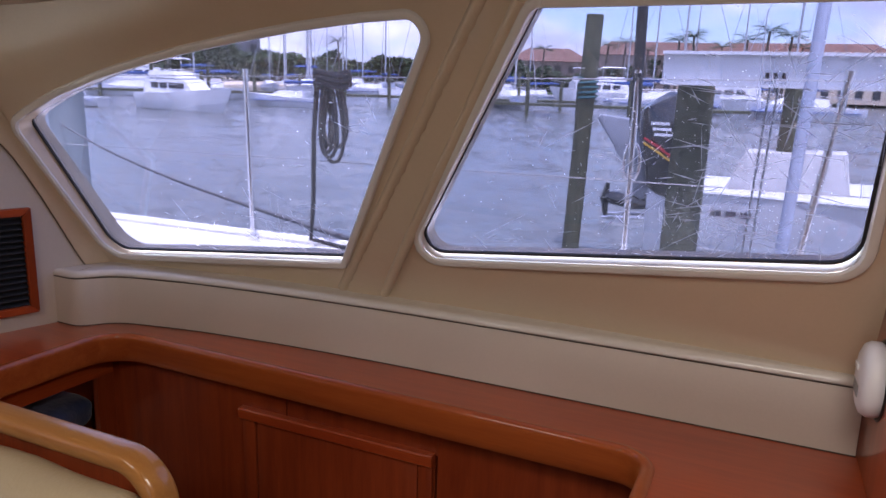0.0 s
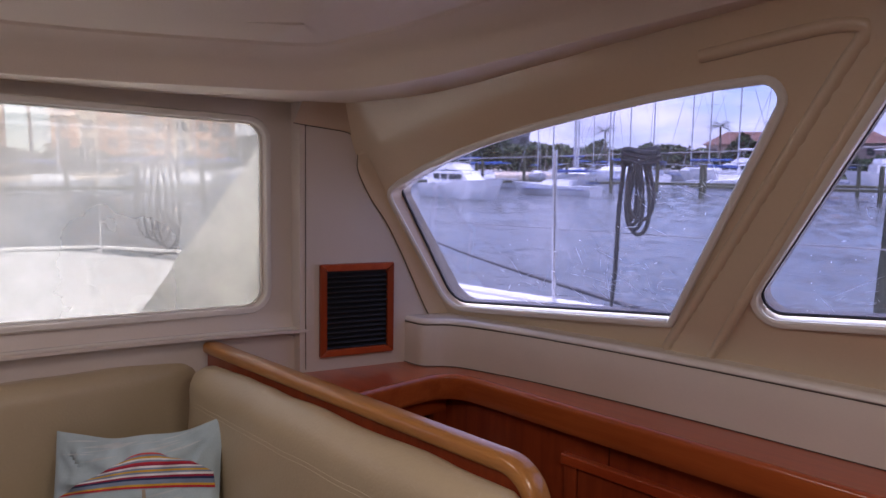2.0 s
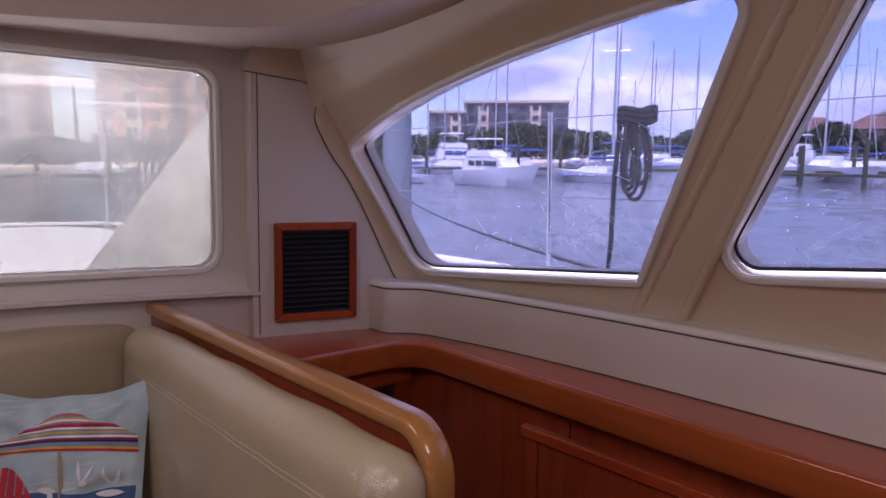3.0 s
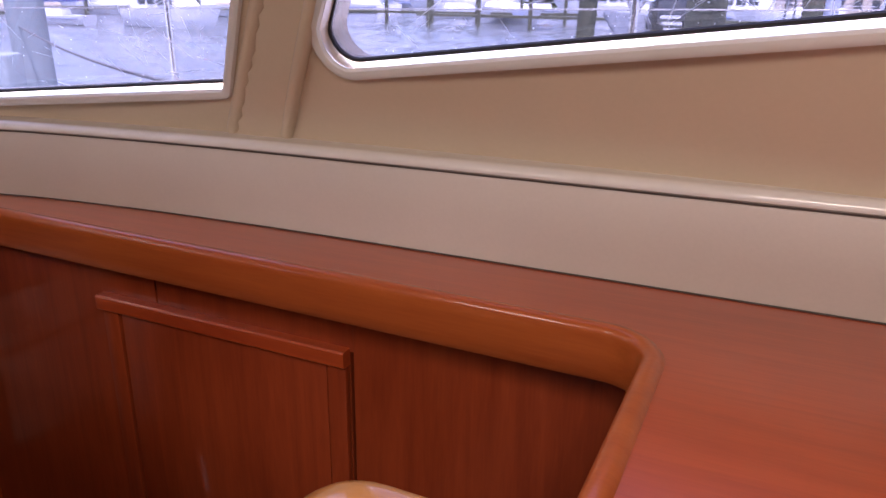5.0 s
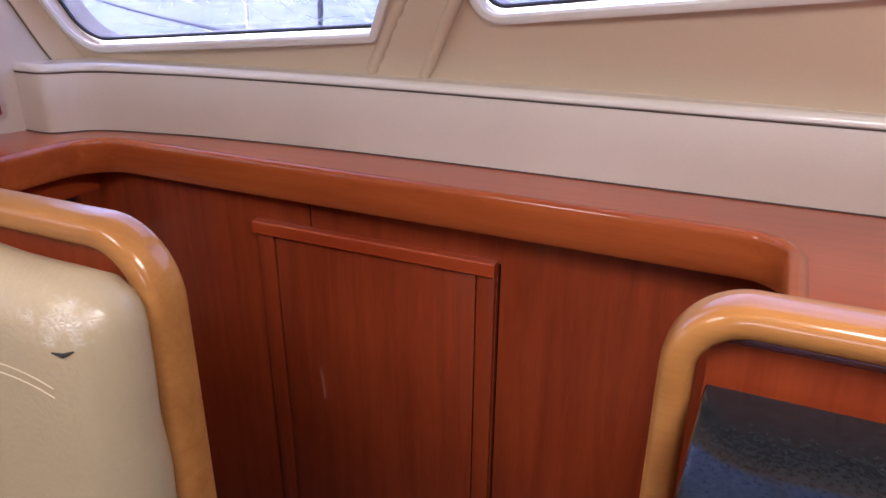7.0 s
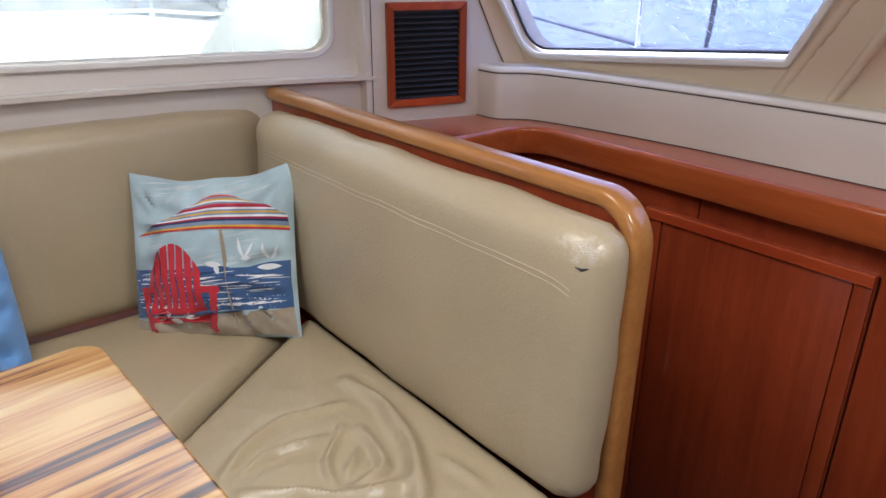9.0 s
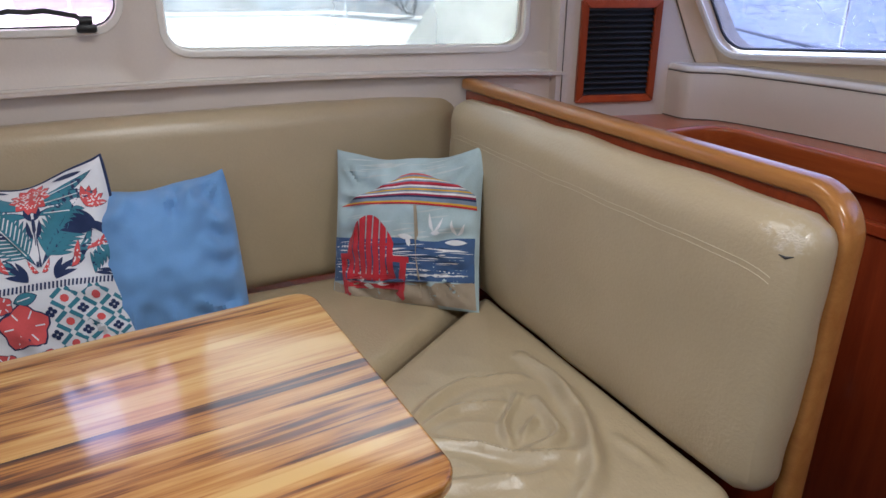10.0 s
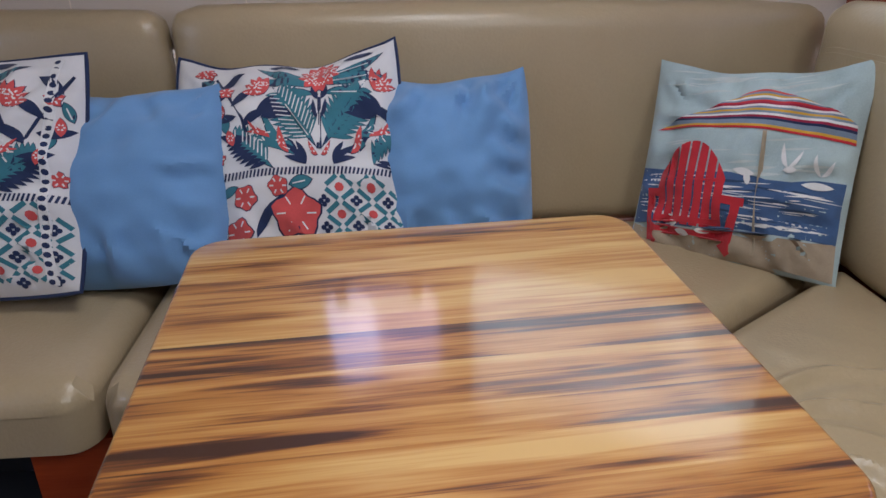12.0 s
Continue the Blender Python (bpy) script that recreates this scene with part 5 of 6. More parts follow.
chair += [bar(-0.84, -0.37, -0.66, -0.36, 0.08), bar(-0.05, -0.36, 0.17, -0.37, 0.08), bar(-0.79, -0.38, -0.74, -0.86, 0.07), bar(0.10, -0.37, 0.03, -0.86, 0.09), bar(-0.75, -0.73, 0.04, -0.72, 0.10), bar(-0.76, -0.80, -0.68, -0.88, 0.06), bar(-0.02, -0.80, 0.06, -0.90, 0.07)]
beach.prints("chair_print", chair, INK["red"], "red printed garden chair", 0.0034)
beach.prints("gull_print", [leaf(0.50, 0.0, 35, 0.18, 0.022, 0.5), leaf(0.50, 0.0, 135, 0.22, 0.024, -0.5), leaf(0.46, -0.02, 5, 0.12, 0.03), leaf(0.76, -0.04, 30, 0.16, 0.02, 0.5), leaf(0.76, -0.04, 130, 0.18, 0.02, -0.5), leaf(0.62, -0.13, 0, 0.26, 0.035), leaf(0.02, -0.06, -8, 0.20, 0.035), leaf(0.14, -0.07, -75, 0.13, 0.03), leaf(-0.60, -0.68, 12, 0.16, 0.04), leaf(-0.46, -0.72, -14, 0.15, 0.035), leaf(-0.26, -0.70, 4, 0.15, 0.03)], INK["white"], "white printed gulls and shells", 0.0042)

blue_r = Pillow("throw_pillow", (-2.07, -0.31, 0.80), (-2.05, 0.112, 0.805), (-1.87, 0.112, 0.42), 0.43, 0.24, M["blue_cloth"], "plain sky blue cotton throw pillow beside the beach print", 0.02, 0.020, 8, 0.020, 0.07, 0.014)
blue_l = Pillow("throw_pillow", (-2.00, -0.95, 0.775), (-1.97, -0.535, 0.80), (-1.74, -0.535, 0.45), 0.405, 0.24, M["blue_cloth"], "plain sky blue cotton throw pillow between two floral ones", -0.02, 0.014, 2, 0.018, 0.09, 0.014)


def floral(p, seed):
    """A mirrored spray of fronds and lotus over a hatched band, blossoms and a trellis."""
    r2 = random.Random(seed)
    teal, navy, coral = [], [], []
    AX = 0.26 if seed == 1 else -0.05

    def ok(poly):
        return all(-0.97 < x < 0.97 and -0.97 < y < 0.97 for x, y in poly)

    def both(bag, dx, y, ang, ln, w, bend=0.0):
        for sx in (-1, 1):
            q = leaf(AX + sx * dx, y, 90 - sx * (90 - ang), ln, w, sx * bend)
            if ok(q):
                bag.append(q)

    def frond(dx, y, ang, ln, k, low, high, w=0.03):
        """A feather of leaflets, dark along its lower side."""
        a = radians(ang)
        both(teal, dx, y, ang, ln, 0.035)
        for i in range(k):
            t = 0.12 + 0.82 * i / k
            px, py = dx + ln * t * math.cos(a), y + ln * t * math.sin(a)
            q = 0.40 * ln * math.sin(math.pi * min(1.0, 0.25 + 0.68 * t))
            both(high, px, py, ang + 40, q, w, 0.2)
            both(low, px, py, ang - 42, q * 0.9, w, -0.2)

    navy += [bar(AX - 0.012, 0.02, AX - 0.004, 0.52, 0.022), bar(AX + 0.012, 0.02, AX + 0.004, 0.52, 0.022)]
    both(navy, 0.015, 0.30, 62, 0.20, 0.022, 0.3)
    both(navy, 0.02, 0.50, 70, 0.14, 0.03)
    frond(0.04, 0.06, 56, 0.66, 11, teal, teal, 0.022)
    for k in range(6):
        both(navy, 0.22 + 0.035 * k, 0.36 + 0.035 * k, 6 - 7 * k, 0.25, 0.030, -0.3)
    for a in (30, 52, 74, 96, 118):
        both(coral, 0.50, 0.56, a - 22, 0.20, 0.034)
    # birds' wings: a curled teal leaf with a coral breast
    both(teal, 0.22, -0.02, 58, 0.42, 0.075, -0.9)
    both(teal, 0.24, 0.02, 20, 0.40, 0.05, 0.7)
    both(coral, 0.27, 0.0, 42, 0.24, 0.035, 0.5)
    both(coral, 0.44, 0.14, 50, 0.20, 0.026, -0.6)
    both(coral, 0.50, 0.20, 10, 0.16, 0.022, 0.5)
    for a, q in ((62, 0.26), (84, 0.22), (40, 0.2)):
        both(navy, 0.12, -0.11, a, q, 0.028, -0.3)
    frond(0.42, -0.12, 40, 0.52, 9, navy, teal, 0.022)
    # lotus and its sweeping leaves
    for a in range(-80, 261, 34):
        coral.append(leaf(AX, 0.76, a, 0.19, 0.05))
    coral.append(blob(AX, 0.78, 0.075, 14, 0.15, 1, 1.3, 0.8))
    both(teal, 0.06, 0.63, 22, 0.52, 0.06, -0.3)
    both(teal, 0.05, 0.55, 12, 0.40, 0.045, -0.4)
    both(teal, 0.10, 0.72, 8, 0.50, 0.045, 0.2)
    both(navy, 0.20, 0.90, 2, 0.30, 0.03)
    # vine up the outer side
    for sx in (-1, 1):
        vine = [(0.62, 0.10), (0.70, 0.34), (0.84, 0.58), (0.98, 0.80)]
        for (xa, ya), (xb, yb) in zip(vine, vine[1:]):
            q = bar(AX + sx * xa, ya, AX + sx * xb, yb, 0.026)
            if ok(q):
                navy.append(q)
    for k in range(7):
        both(navy, 0.64 + 0.055 * k, 0.16 + 0.10 * k, (-10, 130)[k % 2], 0.26, 0.045, 0.3)
        both((coral, teal)[k % 2], 0.78 + 0.07 * k, 0.10 + 0.12 * k, 70 + 15 * k, 0.15, 0.04)
    for cx, cy in ((0.86, 0.62), (1.05, 0.86), (0.92, 0.0), (1.12, 0.30)):
        for sx in (-1, 1):
            q = blob(AX + sx * cx, cy, 0.06, 15, 0.22, cx * 7)
            if ok(q):
                coral.append(q)
    for sx in (-1, 1):
        coral.append(leaf(AX + sx * 0.015, -0.03, 90 - sx * 75, 0.11, 0.026, sx * 0.9))
    # lower band: flowers on one side, a diamond trellis on the other
    navy += [bar(-0.97, -0.195, 0.97, -0.195, 0.010), bar(-0.97, -0.125, 0.97, -0.125, 0.010)] + [bar(-0.96 + 0.035 * k, -0.192, -0.945 + 0.035 * k, -0.128, 0.018) for k in range(55)]
    for cx, cy, r in ((0.02, -0.52, 0.20), (-0.42, -0.36, 0.10), (-0.50, -0.66, 0.12), (-0.12, -0.28, 0.08), (-0.82, -0.50, 0.13), (-0.80, -0.82, 0.12), (-0.22, -0.84, 0.10), (0.16, -0.86, 0.08)):
        coral.append(blob(cx, cy, r, 20, 0.12, cx * 9))
        navy.append(blob(cx, cy, r * 0.2, 8))
    navy += [leaf(-0.34, -0.72, 75, 0.46, 0.045, -0.4), leaf(-0.95, -0.35, 10, 0.3, 0.04), leaf(-0.62, -0.92, 40, 0.3, 0.04)]
    teal += [leaf(-0.02, -0.27, 10, 0.2, 0.055), leaf(-0.66, -0.32, 20, 0.18, 0.04), leaf(-0.70, -0.70, -20, 0.2, 0.04)]
    for i in range(6):
        for j in range(7):
            cx, cy = 0.27 + 0.14 * i, -0.30 - 0.115 * j
            if (i + j) % 2 and cx < 0.96 and cy > -0.96:
                quad = [bar(cx + 0.115, cy + 0.02, cx + 0.02, cy + 0.10, 0.04), bar(cx + 0.115, cy - 0.02, cx + 0.02, cy - 0.10, 0.04), bar(cx - 0.115, cy + 0.02, cx - 0.02, cy + 0.10, 0.04), bar(cx - 0.115, cy - 0.02, cx - 0.02, cy - 0.10, 0.04)]
                teal += [q for q in quad if ok(q) and min(x for x, _ in q) > 0.24]
                if i % 2:
                    coral.append(blob(cx, cy, 0.040, 8))
                else:
                    navy += [blob(cx + dx, cy + dy, 0.024, 7) for dx, dy in ((0.03, 0), (-0.03, 0), (0, 0.03), (0, -0.03))]
    def settled(poly):
        return [(max(-0.98, min(0.98, 0.08 + 0.92 * x)), max(-0.98, y - 0.09 * (1 - y * y))) for x, y in poly]
    teal, navy, coral = [settled(q) for q in teal], [settled(q) for q in navy], [settled(q) for q in coral]
    # dark outlines under the leaves and blossoms, veins and petal marks over them
    def grown(poly, g):
        cx, cy = sum(q[0] for q in poly) / len(poly), sum(q[1] for q in poly) / len(poly)
        return [(max(-0.98, min(0.98, cx + (x - cx) * g)), max(-0.98, min(0.98, cy + (y - cy) * g))) for x, y in poly]
    p.prints("outline_print", [grown(q, 1.12) for q in teal if len(q) > 6] + [grown(q, 1.08) for q in coral if len(q) > 12], INK["navy"], "navy printed outlines", 0.0008)
    marks = []
    for q in coral:
        if len(q) > 12:
            cx, cy = sum(a[0] for a in q) / len(q), sum(a[1] for a in q) / len(q)
            rr = max(abs(a[0] - cx) for a in q)
            marks += [bar(cx + 0.42 * rr * math.cos(k * 1.05), cy + 0.42 * rr * math.sin(k * 1.05), cx + 0.8 * rr * math.cos(k * 1.05), cy + 0.8 * rr * math.sin(k * 1.05), 0.012) for k in range(6)]
    for q in teal[::2]:
        if len(q) > 12:
            marks.append(bar(q[1][0] * 0.5 + q[-1][0] * 0.5, q[1][1] * 0.5 + q[-1][1] * 0.5, q[5][0] * 0.5 + q[-5][0] * 0.5, q[5][1] * 0.5 + q[-5][1] * 0.5, 0.010))
    p.prints("vein_print", marks, INK["white"], "white printed veins", 0.0028)
    p.prints("teal_print", teal, INK["teal"], "teal printed leaves", 0.0012)
    p.prints("navy_print", navy, INK["navy"], "navy printed stems", 0.0017)
    p.prints("coral_print", coral, INK["coral"], "coral printed blossoms", 0.0022)
    p.piping(INK["navy"])


pf = Pillow("throw_pillow", (-2.09, -0.655, 0.842), (-2.075, -0.175, 0.866), (-1.80, -0.195, 0.455), 0.495, 0.21, M["white_cloth"], "floral print throw pillow with dark piping", 0.035, 0.011, 6, 0.020, 0.05, 0.034)
floral(pf, 1)
pf2 = Pillow("throw_pillow", (-1.95, -1.26, 0.85), (-1.925, -0.775, 0.87), (-1.675, -0.80, 0.455), 0.47, 0.21, M["white_cloth"], "floral print throw pillow with dotted border", 0.03, 0.010, 12, 0.012, 0.05)
floral(pf2, 2)
pf2.prints("border_print", [bar(0.80, -0.93, 0.80, 0.93, 0.10)], INK["white"], "white printed border", 0.0030)
pf2.prints("dot_print", [blob(0.80, -0.90 + 0.072 * k, 0.024, 8) for k in range(26)], INK["navy"], "navy printed dots", 0.0034)

# -- outside: the boat's own deck and rails --
M["rope"] = mat("dark_rope", (0.018, 0.018, 0.022), rough=0.9, fine=300, bump=0.4)
M["grey_rope"] = mat("grey_rope", (0.12, 0.12, 0.13), rough=0.9, fine=300, bump=0.3)
deck = thing("side_deck", (-2.5, 2.4, 0.7), "white moulded side deck and foredeck", "deck", kind="structure")
part("side_deck_plate", block(-5.0, 2.4, 2.02, 2.86, 0.60, 0.885, 0.02), M["deck"], deck)
bm = extrude_outline(rounded([(-2.42, -2.4), (-2.42, 2.0), (-5.0, 2.02), (-6.3, 1.65), (-6.6, -0.3), (-6.3, -2.4)], [0, 0, 0.3, 0.4, 0.5, 0]), 0.55, 0.935, 0.03)
part("foredeck", bm, M["deck"], deck)
part("toe_rail", tube([(2.2, 2.84, 0.90), (-5.0, 2.84, 0.90), (-6.3, 1.85, 0.945), (-6.75, -0.3, 0.945), (-6.3, -2.4, 0.945)], 0.022, 8), M["deck"], deck)
part("deck_step", block(-0.93, -0.34, 2.66, 2.855, 0.88, 0.935, 0.012), M["deck"], deck)
roof = thing("cabin_roof", (0, 0, 1.98), "white cabin roof overhanging the windows", "roof", kind="structure")
part("roof_plate", block(-2.46, 2.4, -2.8, 1.72, 2.035, 2.10, 0.02), M["deck"], roof)


def stanchion(x, y, z, h, lean=0.0):
    s = thing("stanchion", (x, y, z), "polished steel guard rail stanchion", "post", "guard rail stanchions")
    part("post", tube([(x, y, z), (x + lean, y, z + h)], 0.0125, 12), M["steel"], s)
    part("foot", tube([(x, y, z), (x, y, z + 0.03)], 0.028, 14), M["steel"], s)
    part("cap", tube([(x + lean, y, z + h), (x + lean, y, z + h + 0.012)], 0.015, 12), M["steel"], s)


for x, lean in ((-2.22, -0.02), (-0.47, 0.0), (0.09, 0.10), (-4.0, 0.0)):
    stanchion(x, 2.76, 0.885, 0.79, lean)
for x, y in ((-5.95, 1.78), (-6.6, -0.25)):
    stanchion(x, y, 0.935, 0.75)
for z, zb in ((1.655, 1.66), (1.29, 1.30)):
    g = thing("guard_wire", (-2.0, 2.76, z), "thin steel guard wire along the deck edge", "wire", "guard wires")
    part("wire", tube([(2.2, 2.76, z - 0.01), (0.09, 2.76, z), (-0.47, 2.76, z), (-2.24, 2.76, z), (-4.0, 2.76, z), (-5.95, 1.78, zb), (-6.6, -0.25, zb), (-6.5, -2.4, zb)], 0.0026, 6), mat("dull_wire", (0.30, 0.30, 0.31), rough=0.6, metal=0.4), g)
shroud = thing("shroud", (-0.47, 2.76, 1.45), "black covered shroud rising from the deck edge", "rigging")
part("cover_tube", tube([(-0.47, 2.77, 1.50), (-0.48, 2.70, 4.6)], 0.019, 12), M["rubber"], shroud)
part("turnbuckle", tube([(-0.47, 2.775, 1.00), (-0.47, 2.77, 1.50)], 0.010, 10), M["steel"], shroud)
part("shackle", tube([(-0.47 + 0.028 * math.cos(a), 2.775, 1.36 + 0.07 * math.sin(a)) for a in [2 * math.pi * i / 20 for i in range(20)]], 0.007, 8, True), M["steel"], shroud)

coil = thing("rope_coil", (-1.74, 2.74, 1.30), "black mooring rope coiled over the guard wire", "rope")
for k in range(5):
    ox, w, hh = -1.785 + 0.014 * k, 0.036 + 0.012 * k, 0.30 + 0.022 * (k % 4)
    part("loop", tube([(ox + w * math.cos(a) * (0.65 + 0.35 * math.sin(-a)), 2.735 - 0.008 * (k % 3), 1.655 - hh / 2 + hh / 2 * math.sin(a)) for a in [2 * math.pi * i / 26 for i in range(26)]], 0.009, 7, True), M["rope"], coil)
for k in range(3):
    part("turn", tube([(-1.75 + 0.085 * math.cos(a), 2.74 + 0.03 * math.sin(a), 1.62 + 0.022 * k + 0.01 * math.sin(a * 2)) for a in [2 * math.pi * i / 20 for i in range(20)]], 0.013, 7, True), M["rope"], coil)
part("tail", tube([(-1.83, 2.74, 1.62), (-1.85, 2.74, 1.40), (-1.86, 2.745, 1.10), (-1.88, 2.75, 0.93), (-1.75, 2.78, 0.905), (-1.6, 2.76, 0.90)], 0.011, 7), M["rope"], coil)
coil2 = thing("rope_coil", (-5.45, 2.02, 1.2), "dark rope coil hung on the bow guard wire", "rope")
for k in range(4):
    part("loop", tube([(-5.45 + 0.01 * k, 1.96 + 0.05 * k + 0.09 * math.cos(a), 1.36 + (0.28 + 0.03 * k) * math.sin(a)) for a in [2 * math.pi * i / 22 for i in range(22)]], 0.011, 7, True), M["rope"], coil2)
part("tail", tube([(-5.45, 2.05, 1.3), (-5.43, 2.20, 1.12), (-5.42, 2.15, 0.96), (-5.40, 1.95, 0.945)], 0.011, 7), M["rope"], coil2)

M["canvas"] = mat("white_canvas", (0.80, 0.78, 0.72), rough=0.85, var=0.05, fine=200)
_n, _l = M["canvas"].node_tree.nodes, M["canvas"].node_tree.links
_t = _n.new("ShaderNodeBsdfTranslucent")
_t.inputs["Color"].default_value = (0.95, 0.92, 0.84, 1)
_m = _n.new("ShaderNodeMixShader")
_m.inputs["Fac"].default_value = 0.9
_l.new(_n["Principled BSDF"].outputs[0], _m.inputs[1])
_l.new(_t.outputs[0], _m.inputs[2])
_l.new(_m.outputs[0], _n["Material Output"].inputs["Surface"])
flap = thing("canvas_flap", (-2.33, 1.1, 1.0), "white canvas flap stretched beside the side window", "canvas")
part("cloth", skin([(0.74, 1.07), (1.20, 1.05), (1.20, 1.66)], [], lambda u, v: Vector((-2.335 + 0.01 * noise.noise(Vector((u * 3, v * 3, 0))), u, v)), 0.05, (-0.003, 0, 0)), M["canvas"], flap)

# -- outside: the harbour, which the moored boat sees with a slight trim --
EXT = Matrix.Translation((-0.05, 0.1, -1.2)) @ Matrix.Rotation(radians(2.3), 4, Vector((math.cos(radians(35)), math.sin(radians(35)), 0)))


def water_material():
    m = bpy.data.materials.new("harbour_water")
    m.use_nodes = True
    n, l = m.node_tree.nodes, m.node_tree.links
    b = n["Principled BSDF"]
    b.inputs["Base Color"].default_value = (0.10, 0.112, 0.116, 1)
    b.inputs["Roughness"].default_value, b.inputs["IOR"].default_value = 0.05, 1.33
    co = n.new("ShaderNodeTexCoord")
    mp = n.new("ShaderNodeMapping")
    mp.inputs["Rotation"].default_value, mp.inputs["Scale"].default_value = (0, 0, radians(35)), (0.6, 1.9, 1)
    l.new(co.outputs["Object"], mp.inputs["Vector"])
    prev = None
    for sc, dist, st in ((1.6, 0.07, 0.8), (5.2, 0.035, 1.0), (15.0, 0.008, 0.8)):
        t = n.new("ShaderNodeTexNoise")
        t.inputs["Scale"].default_value, t.inputs["Detail"].default_value, t.inputs["Distortion"].default_value = sc, 4, 0.6
        l.new(mp.outputs["Vector"], t.inputs["Vector"])
        bp = n.new("ShaderNodeBump")
        bp.inputs["Strength"].default_value, bp.inputs["Distance"].default_value = st, dist
        l.new(t.outputs["Fac"], bp.inputs["Height"])
        if prev is not None:
            l.new(prev, bp.inputs["Normal"])
        prev = bp.outputs["Normal"]
    l.new(prev, b.inputs["Normal"])
    return m


def placed(ob, az, dist, h=0.0, rz=0.0, scale=1.0):
    """Stand a harbour thing at a bearing (degrees to port of straight out) and distance, h above the water."""
    a = radians(az)
    ob.matrix_basis = EXT @ pose(-dist * math.sin(a), dist * math.cos(a), h, 0, 0, rz) @ Matrix.Scale(scale, 4)
    return ob


def loose(name, bm, material, parent, label="", smooth=True):
    """A part in its thing's own space."""
    ob = part(name, bm, material, None, label, smooth)
    ob.parent = parent
    return ob


def water_mesh():
    """One sheet to the horizon, with real ripples where the windows look out."""
    azs = [-22 + 0.42 * i for i in range(286)]
    azs += [100 + 12 * i for i in range(1, 20)]
    rr = [0.0]
    r = 2.2
    while r < 190:
        rr.append(r)
        r *= 1.0165
    rr += [230, 300, 450, 800, 1500, 2600]
    v, f = [], []
    for a in azs:
        ca, sa = math.cos(radians(a)), math.sin(radians(a))
        for r in rr:
            x, y = -r * sa, r * ca
            z = 0.0
            if 2 < r < 190:
                k = min(1.0, (190 - r) / 60)
                q = Vector((x * 0.72 + y * 0.2, y * 0.72 - x * 0.2, 0))
                z = k * (0.075 * noise.noise(q * 1.6) + 0.06 * noise.noise(q * 4.3 + Vector((9, 1, 0))) + 0.12 * noise.noise(q * 0.35))
            v.append((x, y, z))
    m = len(rr)
    for i in range(len(azs)):
        j = (i + 1) % len(azs)
        for k in range(m - 1):
            f.append((i * m + k, i * m + k + 1, j * m + k + 1, j * m + k) if k else (i * m, i * m + 1, j * m + 1))
    me = bpy.data.meshes.new("water")
    me.from_pydata(v, [], f)
    me.polygons.foreach_set("use_smooth", [True] * len(me.polygons))
    me.materials.append(water_material())
    return new("water", me)


water = tagged(water_mesh(), "rippled grey-blue harbour water", "water", kind="structure")
water.matrix_basis = EXT

M["pile"] = mat("weathered_pile", (0.085, 0.09, 0.052), rough=0.9, var=0.35, scale=3, fine=40, bump=0.6, stretch=(4, 4, 0.5), bump_dist=0.02)
M["pvc"] = mat("pale_pile_wrap", (0.27, 0.32, 0.33), rough=0.6, var=0.15, scale=2)
M["hull"] = mat("white_hull", (0.75, 0.76, 0.78), rough=0.25, coat=0.3, var=0.05, scale=0.8)
M["hull_blue"] = mat("dark_blue_hull", (0.02, 0.035, 0.09), rough=0.25, coat=0.3, var=0.05)
M["cover_blue"] = mat("blue_sail_cover", (0.03, 0.08, 0.25), rough=0.9)
M["glassy"] = mat("dark_window", (0.03, 0.04, 0.05), rough=0.08, var=0.2, bump=0)
M["alu"] = mat("mast_alloy", (0.55, 0.56, 0.58), rough=0.4, metal=0.6, var=0.05)
M["motor"] = mat("black_cowl", (0.012, 0.013, 0.018), rough=0.2, coat=0.8, var=0.1)
M["leaf"] = mat("far_foliage", (0.045, 0.075, 0.03), rough=0.9, var=0.4, scale=0.5, fine=4, bump=0)
M["palm"] = mat("palm_frond", (0.05, 0.085, 0.035), rough=0.8, var=0.3, scale=2)
M["bark"] = mat("palm_trunk", (0.16, 0.13, 0.10), rough=0.9, var=0.2)
M["tile"] = mat("terracotta_roof", (0.17, 0.085, 0.065), rough=0.85, var=0.2, scale=0.6, fine=6)
M["stucco"] = mat("pink_stucco", (0.50, 0.36, 0.30), rough=0.9, var=0.1, scale=0.3)
M["orange"] = mat("orange_stucco", (0.60, 0.30, 0.15), rough=0.9, var=0.1, scale=0.2)
M["cream"] = mat("cream_stucco", (0.62, 0.52, 0.40), rough=0.9, var=0.08, scale=0.2)
M["slab"] = mat("dark_facade", (0.10, 0.11, 0.14), rough=0.6, var=0.2, scale=0.2)
M["grass"] = mat("shore_grass", (0.06, 0.09, 0.04), rough=0.95, var=0.3, scale=0.1, fine=2)


def piling(az, d, h, r, label, material="pile", lean=0.0):
    p = tagged(new("piling"), label, "piling", "mooring pilings")
    loose("post", tube([(0, 0, -0.4), (lean * 0.5, 0, h * 0.5), (lean, 0, h)], r, 18, taper=[1.04, 1.0, 0.97]), M[material], p)
    return placed(p, az, d)


piling(13.8, 11.6, 3.75, 0.135, "slender weathered timber piling with a teal rope", lean=0.12)
p1 = tagged(new("rope_wrap"), "teal rope wound round a piling", "rope")
loose("turns", tube([(0.15 * math.cos(a) + 0.09, 0.15 * math.sin(a), 2.45 + 0.012 * a) for a in [0.5 * i for i in range(60)]], 0.02, 6), mat("teal_rope", (0.02, 0.12, 0.14), rough=0.9), p1)
placed(p1, 13.8, 11.6)
piling(5.4, 9.0, 2.78, 0.215, "thick weathered timber piling beside the boat lift")
